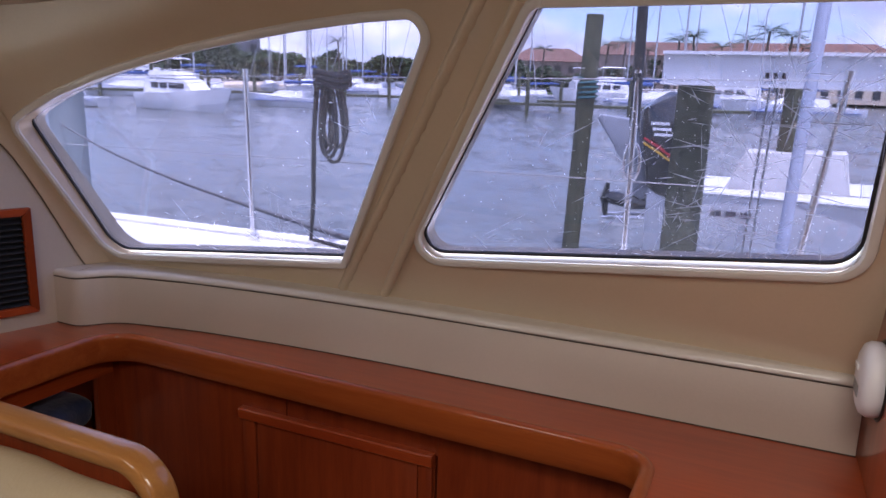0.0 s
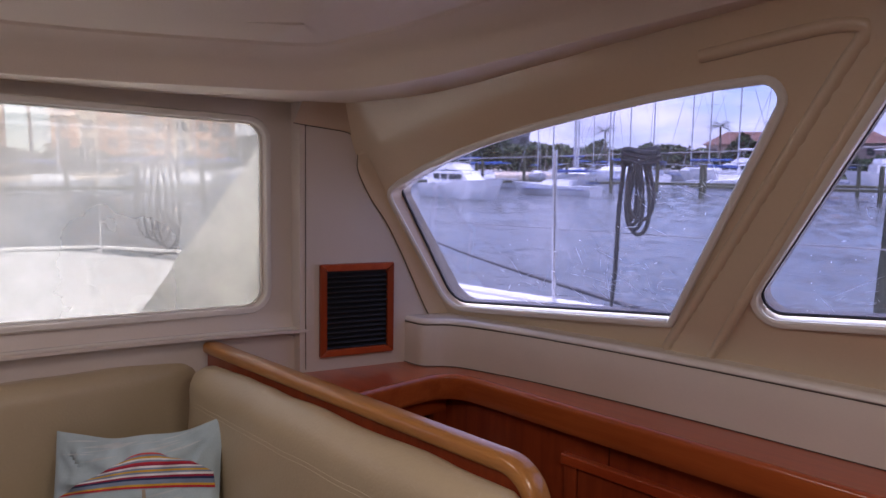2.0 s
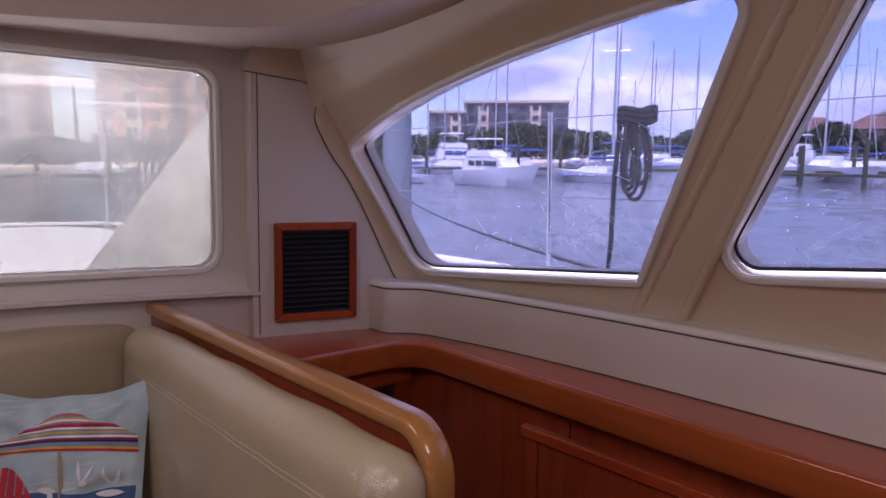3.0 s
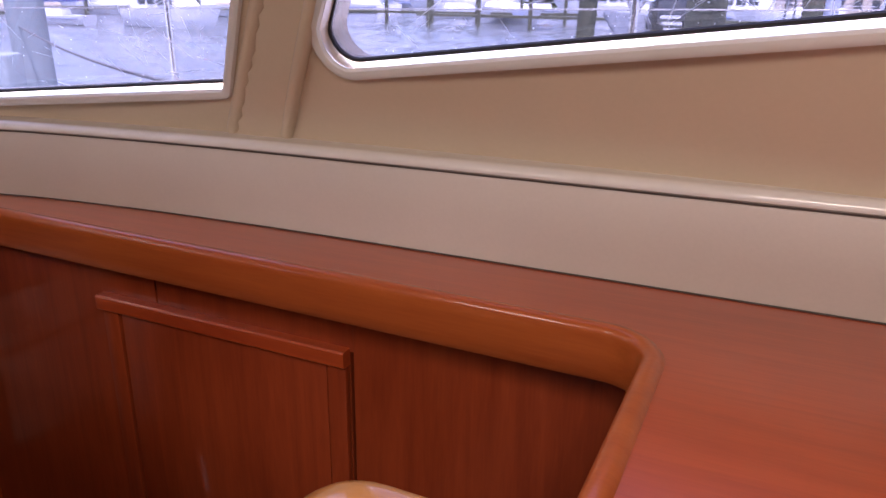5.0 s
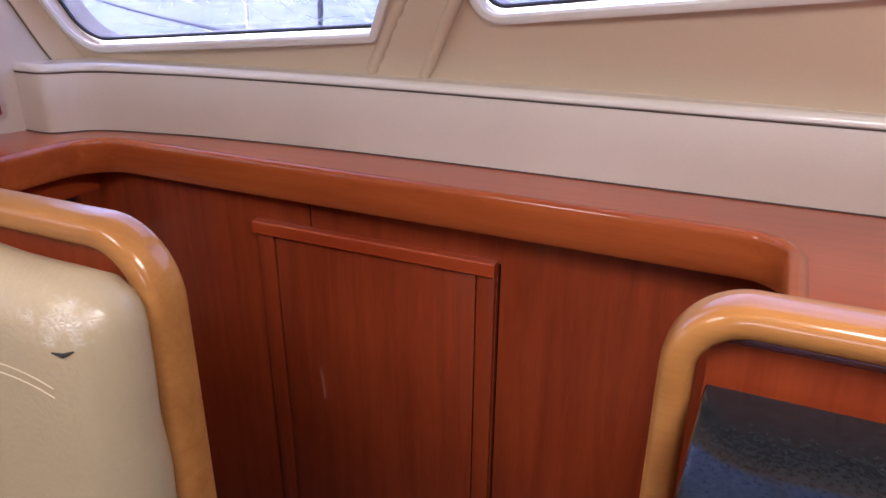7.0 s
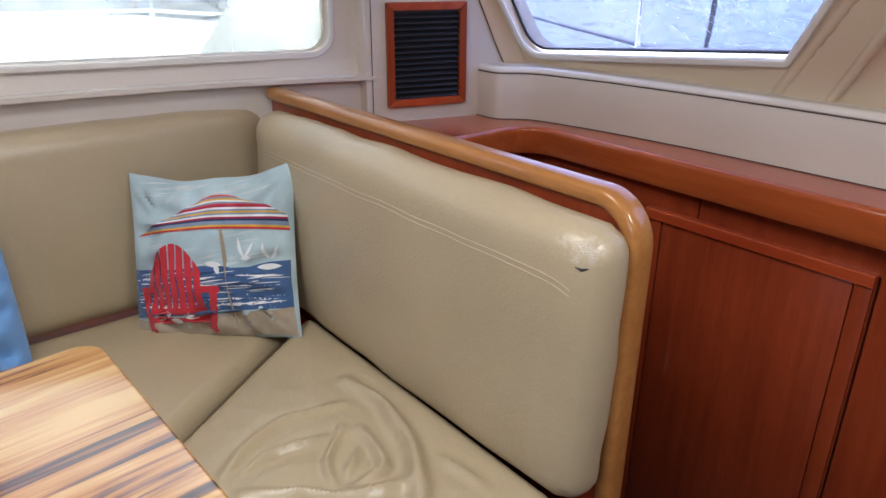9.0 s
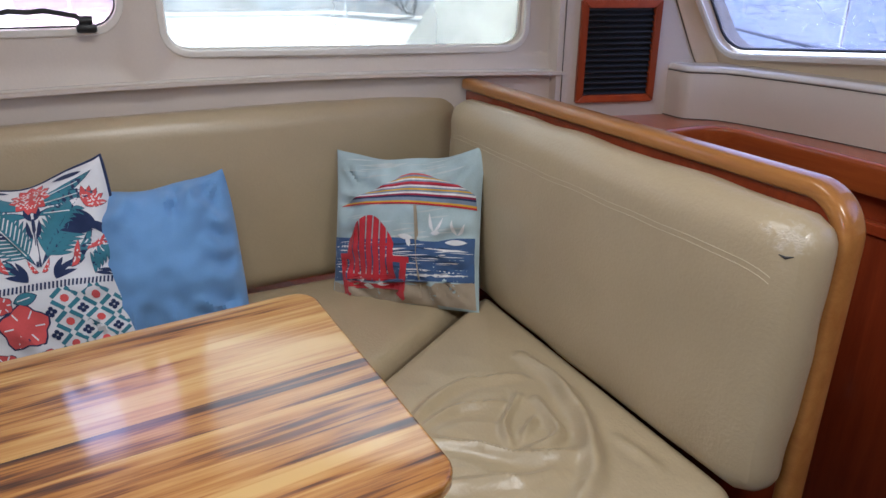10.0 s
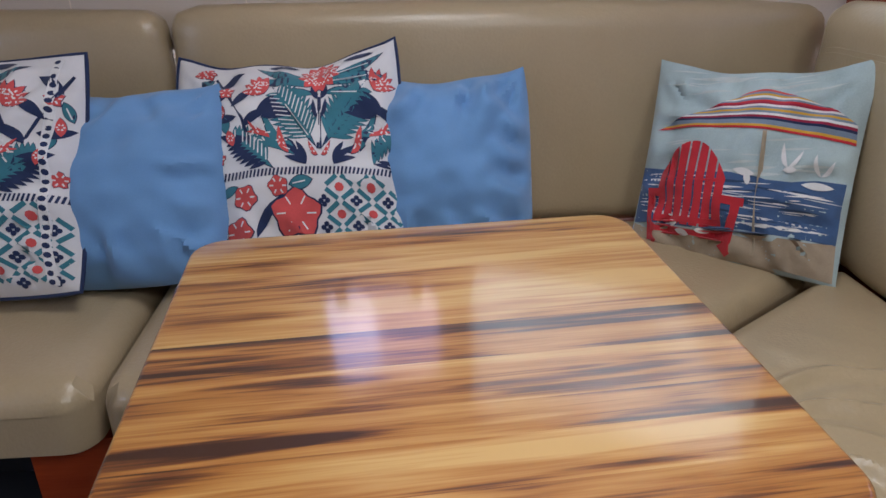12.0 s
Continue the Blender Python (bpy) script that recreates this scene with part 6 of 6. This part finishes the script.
piling(-1.6, 12.0, 2.95, 0.20, "thick weathered timber piling under the lift beam")
pl = piling(52.4, 12.0, 6.5, 0.24, "tall pale wrapped piling", "pvc")
bx = tagged(new("dock_post"), "pale blue-white dock pedestal in the water", "post")
loose("body", extrude_outline(rounded([(-0.18, -0.18), (0.18, -0.18), (0.18, 0.18), (-0.18, 0.18)], 0.05), -0.3, 1.65, 0.04), M["pvc"], bx)
placed(bx, 54.0, 10.6, rz=20)
dock_line = thing("dock_line", (-1.7, 2.8, 0.9), "grey dock line running down to a piling", "rope")
end = pl.matrix_basis @ Vector((0.1, -0.2, 1.9))
pts = [Vector((-1.62, 2.84, 0.91)).lerp(end, i / 14) - Vector((0, 0, 0.10 * math.sin(math.pi * i / 14))) for i in range(15)]
part("line", tube(pts, 0.013, 7), M["grey_rope"], dock_line)

# boat lift: a white beam with slings over the powerboat
lift = tagged(new("boat_lift"), "white steel boat lift beam on pilings", "boat lift")
loose("web", block(-0.35, 7.5, -0.04, 0.04, 2.78, 3.08), M["hull"], lift, smooth=False)
for z in (2.76, 3.09):
    loose("flange", block(-0.35, 7.5, -0.13, 0.13, z - 0.015, z + 0.02), M["hull"], lift, smooth=False)
for x in (0.78, 0.86):
    loose("cable", tube([(x, 0, 2.8), (x - 0.1, 0.4, 0.2)], 0.012, 6), M["steel"], lift)
for x in (0.74, 0.82, 0.90):
    loose("bolt", tube([(x, -0.10, 2.84), (x, -0.10, 2.90)], 0.02, 8), M["black"], lift)
placed(lift, 5.6, 8.6, rz=-4)
pole = tagged(new("lift_pole"), "pale tall pole beside the lift", "post")
loose("post", tube([(0, 0, -0.3), (0.12, 0, 5.5)], 0.056, 14), mat("pale_pole", (0.50, 0.55, 0.66), rough=0.5), pole)
placed(pole, -1.6, 7.4)


def hull_mesh(length, beam, free, sheer=0.35, n=18, transom=True):
    """A hull from stern (x = 0) to bow (x = length), waterline at z = 0."""
    bm = bmesh.new()
    rows2 = []
    for i in range(n + 1):
        t = i / n
        w = beam / 2 * (1 - max(0, (t - 0.45) / 0.55) ** 2.2) * (0.9 + 0.1 * min(1, t / 0.3))
        top = free * (1 + sheer * t ** 2)
        rake = 0.12 * length * max(0, (t - 0.8) / 0.2)
        x = t * length * 0.88
        prof = [(-w, top, rake), (-w * 0.98, top * 0.55, rake * 0.6), (-w * 0.86, 0.05, rake * 0.1), (-w * 0.5, -0.25, 0), (0, -0.35, 0), (w * 0.5, -0.25, 0), (w * 0.86, 0.05, rake * 0.1), (w * 0.98, top * 0.55, rake * 0.6), (w, top, rake)]
        rows2.append([bm.verts.new((x + r, y, z)) for y, z, r in prof])
    for a, b in zip(rows2, rows2[1:]):
        for k in range(8):
            bm.faces.new((a[k], a[k + 1], b[k + 1], b[k]))
        bm.faces.new((a[8], a[0], b[0], b[8]))
    bm.faces.new(rows2[0])
    bmesh.ops.remove_doubles(bm, verts=bm.verts[:], dist=0.001)
    bmesh.ops.recalc_face_normals(bm, faces=bm.faces[:])
    return bm


def cabin_mesh(x0, x1, w, z0, z1, slope=0.5):
    bm = bmesh.new()
    lo = [bm.verts.new(p) for p in ((x0, -w, z0), (x1, -w * 0.8, z0), (x1, w * 0.8, z0), (x0, w, z0))]
    hi = [bm.verts.new(p) for p in ((x0 + 0.1, -w * 0.88, z1), (x1 - slope, -w * 0.7, z1), (x1 - slope, w * 0.7, z1), (x0 + 0.1, w * 0.88, z1))]
    bm.faces.new(hi)
    bm.faces.new(lo[::-1])
    for i in range(4):
        bm.faces.new((lo[i], lo[(i + 1) % 4], hi[(i + 1) % 4], hi[i]))
    bmesh.ops.recalc_face_normals(bm, faces=bm.faces[:])
    bmesh.ops.bevel(bm, geom=bm.edges[:], offset=0.06, segments=2, affect="EDGES")
    return bm


def sailboat(label, mast=14.0, cover="cover_blue"):
    s = tagged(new("sailboat"), label, "sailboat", "moored sailboats")
    loose("hull", hull_mesh(10.5, 3.2, 1.0), M["hull"], s)
    loose("stripe", block(0.5, 8.4, -1.63, 1.63, 0.62, 0.68), M["cover_blue"], s, "dark sheer stripe", False)
    loose("cabin", cabin_mesh(2.6, 6.8, 1.0, 1.0, 1.65, 1.2), M["hull"], s)
    loose("mast", tube([(5.2, 0, 1.4), (5.2, 0, 1.4 + mast)], 0.09, 8), M["alu"], s)
    loose("boom", tube([(1.2, 0, 2.6), (5.2, 0, 2.5)], 0.16, 8), M[cover], s, "furled sail under its cover")
    loose("spreader", tube([(5.2, -0.9, 1.4 + mast * 0.55), (5.2, 0.9, 1.4 + mast * 0.55)], 0.035, 6), M["alu"], s)
    loose("forestay", tube([(9.9, 0, 1.5), (5.2, 0, 1.2 + mast)], 0.03, 5), M["alu"], s)
    loose("backstay", tube([(0.1, 0, 1.1), (5.2, 0, 1.3 + mast)], 0.018, 5), M["alu"], s)
    loose("bimini", cabin_mesh(0.5, 2.6, 1.0, 2.5, 2.65, 0.2), M[cover], s)
    for y in (-1.35, 1.35):
        loose("guard_rail", tube([(0.2, y, 1.1), (0.2, y, 1.75), (5, y * 1.1, 1.85), (9, y * 0.4, 2.0)], 0.02, 5), M["alu"], s)
    return s


def motor_yacht(label, hull="hull"):
    s = tagged(new("motor_yacht"), label, "motor yacht", "moored motor yachts")
    loose("hull", hull_mesh(11.0, 3.8, 1.45, 0.45), M[hull], s)
    loose("deckhouse", cabin_mesh(1.2, 7.6, 1.55, 1.5, 2.75, 1.4), M["hull"], s)
    loose("flybridge", cabin_mesh(1.6, 5.6, 1.4, 2.8, 3.45, 0.9), M["hull"], s)
    for y in (-1, 1):
        for x in (2.2, 3.4, 4.6, 5.6):
            loose("window", block(x, x + 0.9, y * 1.40 - 0.04, y * 1.40 + 0.04, 1.95, 2.45), M["glassy"], s, "dark cabin window", False)
    loose("windscreen", block(6.15, 6.3, -1.0, 1.0, 1.9, 2.5), M["glassy"], s, "dark windscreen", False)
    loose("canopy", cabin_mesh(1.6, 4.8, 1.4, 4.5, 4.65, 0.3), M["hull"], s)
    for x in (1.8, 4.4):
        for y in (-1.2, 1.2):
            loose("canopy_post", tube([(x, y, 3.4), (x, y, 4.55)], 0.03, 6), M["alu"], s)
    loose("bow_rail", tube([(4.5, -1.75, 2.2), (8.5, -1.3, 2.6), (10.8, 0, 2.8), (8.5, 1.3, 2.6), (4.5, 1.75, 2.2)], 0.025, 6), M["alu"], s)
    loose("antenna", tube([(2, 0.5, 4.6), (1.6, 0.6, 8.0)], 0.025, 5), M["alu"], s)
    return s


# nearest neighbour: a centre-console powerboat with its outboard tilted up
pb = tagged(new("powerboat"), "white powerboat with black outboard hung on a lift", "powerboat")
loose("hull", hull_mesh(7.4, 2.5, 1.15, 0.25), M["hull"], pb)
loose("gunwale", tube([(0.1, -1.14, 1.17), (3.0, -1.27, 1.2), (5.5, -0.9, 1.33)], 0.04, 8), M["hull"], pb)
loose("lower_stripe", block(0.3, 6.0, -1.26, -1.20, 0.30, 0.36), mat("grey_stripe", (0.35, 0.36, 0.38)), pb, "pale grey stripe", False)
loose("console", cabin_mesh(3.5, 4.5, 0.5, 1.1, 2.15, 0.35), M["hull"], pb)
loose("windscreen", block(4.0, 4.06, -0.45, 0.45, 2.1, 2.6), M["glassy"], pb, "", False)
bm = extrude_outline([(1.02, 1.12), (2.75, 1.12), (2.62, 1.80), (1.25, 1.74)], -0.30, 0.30, 0.05)
bmesh.ops.rotate(bm, verts=bm.verts[:], cent=(0, 0, 0), matrix=Matrix.Rotation(radians(90), 3, "X"))
loose("leaning_seat", bm, mat("pale_vinyl", (0.52, 0.52, 0.52), rough=0.6), pb, "pale grey padded seat back")
for k in range(3):
    loose("lettering_bar", block(0.95 + 0.2 * k, 1.09 + 0.2 * k, -1.262, -1.245, 0.86, 0.95), mat("dark_lettering", (0.05, 0.05, 0.07)), pb, "dark hull marking", False)
ob_m = loose("outboard", tube([(0.02, -0.9, 2.50), (0.06, -0.9, 2.44), (0.16, -0.9, 2.22), (0.24, -0.9, 1.85), (0.28, -0.9, 1.45), (0.26, -0.9, 1.18), (0.24, -0.9, 1.06)], 0.44, 20, taper=[0.45, 0.78, 1.0, 1.04, 0.98, 0.85, 0.6]), M["motor"], pb, "glossy black engine cowl")
bm = extrude_outline(rounded([(-0.95, 2.22), (-0.30, 2.16), (0.02, 1.20), (-0.06, 0.92), (-0.22, 0.98), (-0.46, 1.52)], 0.06), 0.82, 0.98, 0.03)
bmesh.ops.rotate(bm, verts=bm.verts[:], cent=(0, 0, 0), matrix=Matrix.Rotation(radians(90), 3, "X"))
loose("leg", bm, mat("grey_leg", (0.26, 0.28, 0.32), rough=0.4), ob_m, "grey engine leg")
loose("gearcase", tube([(0.02, -0.9, 0.86), (-0.25, -0.9, 0.88), (-0.58, -0.9, 0.92), (-0.70, -0.9, 0.94)], 0.12, 12, taper=[0.6, 1.0, 0.9, 0.4]), M["motor"], ob_m)
loose("propeller", tube([(-0.66, -0.9, 0.62), (-0.70, -0.9, 0.9), (-0.66, -0.9, 1.15)], 0.07, 8, taper=[0.5, 1.0, 0.5]), M["motor"], ob_m)
for k, (mm, nm) in enumerate(((INK["red"], "slanting red cowl flash"), (INK["yellow"], "yellow cowl line"))):
    loose("flash", sweep([(-0.08, -1.345, 1.92 - 0.07 * k), (0.14, -1.365, 1.80 - 0.07 * k), (0.38, -1.335, 1.64 - 0.07 * k)], [(-0.02, -0.014), (0.02, -0.014), (0.02, 0.014), (-0.02, 0.014)]), mm, ob_m, nm)
for k in range(3):
    loose("lettering_bar", block(0.0 + 0.03 * k, 0.26 + 0.03 * k, -1.37, -1.34, 2.12 - 0.08 * k, 2.16 - 0.08 * k), M["hull"], ob_m, "pale cowl marking", False)
loose("swim_ladder", tube([(0.1, -0.7, 0.62), (-0.75, -0.7, 0.55), (-0.75, -0.3, 0.55), (0.1, -0.3, 0.62)], 0.03, 8), M["steel"], pb)
placed(pb, 7.2, 12.2, 0.05, rz=-2)

for az, d, rz, lab, hull in ((47.2, 54, -52.5, "white trawler yacht with a flybridge", "hull"), (20.5, 98, 175, "white motor yacht moored in the basin", "hull"), (9.5, 92, 185, "white sport boat behind the pilings", "hull"), (15.2, 100, 20, "dark blue hulled motor yacht", "hull_blue"), (50.5, 88, 5, "small white motor yacht by the piling", "hull"), (0.0, 80, 170, "white motor yacht behind the boat lift", "hull")):
    placed(motor_yacht(lab, hull), az, d, rz=rz + az, scale=0.74 if d < 60 else 1.0)
first = sailboat("white sailboat with a bare alloy mast")
placed(first, 33.8, 57, rz=186, scale=0.78)
rs = random.Random(3)
spots = [(77.0, 62, 10, 0.95), (68.0, 62, 5, 0.95), (72.0, 70, 100, 1.0), (50.3, 55, 200, 0.6), (62.0, 60, 230, 1.0), (83.0, 50, 280, 1.0)]
spots += [(az + rs.uniform(-0.8, 0.8), rs.uniform(72, 125), rs.uniform(0, 360), rs.uniform(0.85, 1.3)) for az in [9, 11, 12.5, 15, 17.5, 19, 21, 23, 24.5, 26, 27.5, 29, 30, 31.5, 33, 34.5, 36, 37, 39, 40.5, 42, 46, 48, 50, 55, 58, 60, 64, 69, 73, 79, 3, 5.5, 0, -3, -6]]
for az, d, rz, sc in spots:
    c = copy_thing(first, Matrix.Identity(4))
    placed(c, az, d, 0, rz, sc)

# low docks with piles in front of the moored boats
for az, d, ln, rz in ((30, 66, 40, 30), (47, 66, 18, 50), (14, 58, 26, 14), (70, 50, 26, 72)):
    dk = tagged(new("dock"), "low grey timber dock on piles", "dock", "floating docks")
    loose("planking", block(-ln / 2, ln / 2, -0.8, 0.8, 0.75, 0.95), M["pile"], dk, smooth=False)
    for k in range(int(ln / 4)):
        loose("pile", tube([(-ln / 2 + 4 * k + 1, -0.9, -0.3), (-ln / 2 + 4 * k + 1, -0.9, 2.6 + 0.4 * (k % 3))], 0.16, 8), M["pile"], dk)
    placed(dk, az, d, rz=rz)

# far shore, trees, palms
bank = tagged(part("ground", block(-420, 420, -2, 120, -0.4, 0.7, 0.2), M["grass"]), "low green far shore", "ground", kind="structure")
placed(bank, 25, 128, rz=25)
bank2 = tagged(part("ground", block(-150, 150, -2, 120, -0.4, 0.8, 0.2), M["cream"]), "pale far quay", "ground", kind="structure")
placed(bank2, 80, 84, rz=80)


def clumps(n, spread, seed, base, rise, size):
    """Many small leaf tufts heaped into an uneven tree line."""
    r3 = random.Random(seed)
    v, f = [], []
    for _ in range(n):
        x = r3.uniform(-spread, spread)
        top = rise * (0.55 + 0.45 * noise.noise(Vector((x * 0.07, seed, 0))) + 0.3 * noise.noise(Vector((x * 0.25, seed, 4))))
        c = Vector((x, r3.uniform(-4, 4), base + max(0.3, top) * r3.random() ** 0.6))
        for _k in range(3):
            d = [Vector((r3.gauss(0, 1), r3.gauss(0, 1), r3.gauss(0, 0.7))).normalized() * size * r3.uniform(0.5, 1.1) for _m in range(3)]
            i = len(v)
            v += [tuple(c + q) for q in d]
            f.append((i, i + 1, i + 2))
    me = bpy.data.meshes.new("tree_line")
    me.from_pydata(v, [], f)
    me.materials.append(M["leaf"])
    return tagged(new("tree_line", me), "dark green tree line along the far shore", "trees", kind="stuff")


placed(clumps(16000, 95, 1, 0.6, 8.5, 0.75), 24, 136, rz=24)
placed(clumps(9000, 60, 2, 0.6, 9.5, 0.75), 52, 140, rz=52)
placed(clumps(4500, 45, 3, 0.6, 5.0, 0.6), 80, 92, rz=80)


def palm():
    p = tagged(new("palm_tree"), "tall palm with a feathery crown", "palm tree", "shore palms")
    loose("trunk", tube([(0, 0, 0), (0.2, 0, 4), (0.5, 0, 8.5)], 0.22, 8, taper=[1.2, 0.9, 0.7]), M["bark"], p)
    r4 = random.Random(2)
    v, f = [], []
    for k in range(26):
        a, el = 2 * math.pi * k / 26 + r4.uniform(-0.1, 0.1), r4.uniform(-0.3, 1.1)
        ln = r4.uniform(2.4, 3.2)
        prev = None
        for i in range(9):
            t = i / 8
            rr = ln * t * math.cos(el * (1 - 0.4 * t))
            z = 8.5 + ln * t * math.sin(el) - 1.7 * t * t
            w = 0.42 * math.sin(math.pi * min(1, 0.12 + 0.85 * t)) + 0.02
            c = Vector((0.5 + rr * math.cos(a), rr * math.sin(a), z))
            s_ = Vector((-math.sin(a), math.cos(a), 0)) * w
            for sg in (-1, 1):
                j = len(v)
                v += [tuple(c), tuple(c + s_ * sg + Vector((0.1 * math.cos(a), 0.1 * math.sin(a), -0.35 * w))), tuple(c + Vector((math.cos(a), math.sin(a), -0.05)) * 0.28)]
                f.append((j, j + 1, j + 2))
    me = bpy.data.meshes.new("crown")
    me.from_pydata(v, [], f)
    me.materials.append(M["palm"])
    cr = new("crown", me)
    cr.parent = p
    return p


pm = palm()
placed(pm, 12.2, 128, 0.5)
for az, d, sc in ((10.8, 125, 1.05), (9.2, 132, 0.95), (6.8, 124, 1.1), (5.6, 128, 1.2), (3.6, 126, 1.0), (0.9, 127, 1.3), (2.1, 128, 1.15), (-0.6, 126, 1.2), (17.0, 130, 0.9), (33.0, 125, 0.9), (24.5, 130, 1.0), (55.5, 125, 1.1), (76.6, 84, 1.05), (75.0, 86, 0.8), (78.5, 84, 1.2), (67.5, 82, 0.9), (64.5, 82, 0.9), (-1.5, 126, 1.0)):
    placed(copy_thing(pm, Matrix.Identity(4)), az, d, 0.5, 40 * az, sc)


def house(label, w, h, mat_wall):
    """A long low house with a hipped tile roof and rows of windows."""
    b = tagged(new("house"), label, "house", "waterfront houses")
    loose("wall", block(-w / 2, w / 2, 0, 9, 0, h), M[mat_wall], b, smooth=False)
    bm = bmesh.new()
    e = [bm.verts.new(p) for p in ((-w / 2 - 0.8, -0.8, h), (w / 2 + 0.8, -0.8, h), (w / 2 + 0.8, 9.8, h), (-w / 2 - 0.8, 9.8, h), (-w / 2 + 3.6, 4.5, h + 2.6), (w / 2 - 3.6, 4.5, h + 2.6))]
    for q in ((0, 1, 5, 4), (1, 2, 5), (2, 3, 4, 5), (3, 0, 4), (3, 2, 1, 0)):
        bm.faces.new([e[i] for i in q])
    loose("roof", bm, M["tile"], b, "terracotta tiled hip roof", False)
    for j in range(int(h / 2.9)):
        for i in range(int(w / 2.6)):
            x = -w / 2 + 1.5 + 2.6 * i
            loose("window", block(x - 0.6, x + 0.6, -0.05, 0.05, 0.9 + 2.9 * j, 2.3 + 2.9 * j), M["glassy"], b, smooth=False)
    return b


for az, d, w, h, lab, mw in ((16.5, 140, 15, 5.9, "pink waterfront house with terracotta roof", "stucco"), (8.0, 138, 26, 7.4, "long waterfront house with terracotta roof", "stucco"), (-1.5, 140, 30, 7.6, "cream waterfront house with terracotta roof", "cream"), (22.5, 150, 16, 6.0, "pink waterfront house among trees", "stucco")):
    placed(house(lab, w, h, mw), az, d, 0.5, az)


def tower(label, w, floors, body, accent, dark):
    """A block of flats: storeys of windows, glazed bays and balconies."""
    b = tagged(new("apartment_building"), label, "building", "waterfront buildings")
    hh = 3.1 * floors
    loose("wall", block(-w / 2, w / 2, 0, 14, 0, hh), M[body], b, smooth=False)
    loose("roof", block(-w / 2 - 0.4, w / 2 + 0.4, -0.4, 14.4, hh, hh + 0.7), M[accent], b, smooth=False)
    n = int(w / 3.4)
    me_w = me_b = None
    for i in range(n):
        x = -w / 2 + (i + 0.5) * w / n
        bay = i % 4 == 1
        if bay:
            loose("bay", block(x - 1.5, x + 1.5, -0.9, 0.1, 0.5, hh - 1), M[accent], b, smooth=False)
        for j in range(floors):
            z = 0.9 + 3.1 * j
            if me_w is None:
                o = loose("window", block(-0.85, 0.85, -0.06, 0.06, 0, 1.6), M["glassy"], b, smooth=False)
                me_w = o.data
            else:
                o = new("window", me_w)
                o.parent = b
            o.location = (x, -0.98 if bay else -0.03, z)
            if i % 4 == 3:
                if me_b is None:
                    o = loose("balcony", block(-1.5, 1.5, -1.3, 0, -0.25, 0.75), M[dark], b, smooth=False)
                    me_b = o.data
                else:
                    o = new("balcony", me_b)
                    o.parent = b
                o.location = (x, 0, z - 0.6)
    return b


placed(tower("orange and cream waterfront flats", 30, 5, "orange", "cream", "slab"), 69.0, 135, 0.6, 69.0)
placed(tower("cream waterfront flats with balconies", 22, 12, "cream", "orange", "slab"), 84.5, 98, 0.6, 84.5)
placed(tower("dark glass apartment building", 30, 5, "slab", "cream", "slab"), 43.3, 205, 0.6, 43.3)
placed(tower("low grey apartment building", 10, 4, "slab", "cream", "slab"), 48.9, 200, 0.6, 48.9)
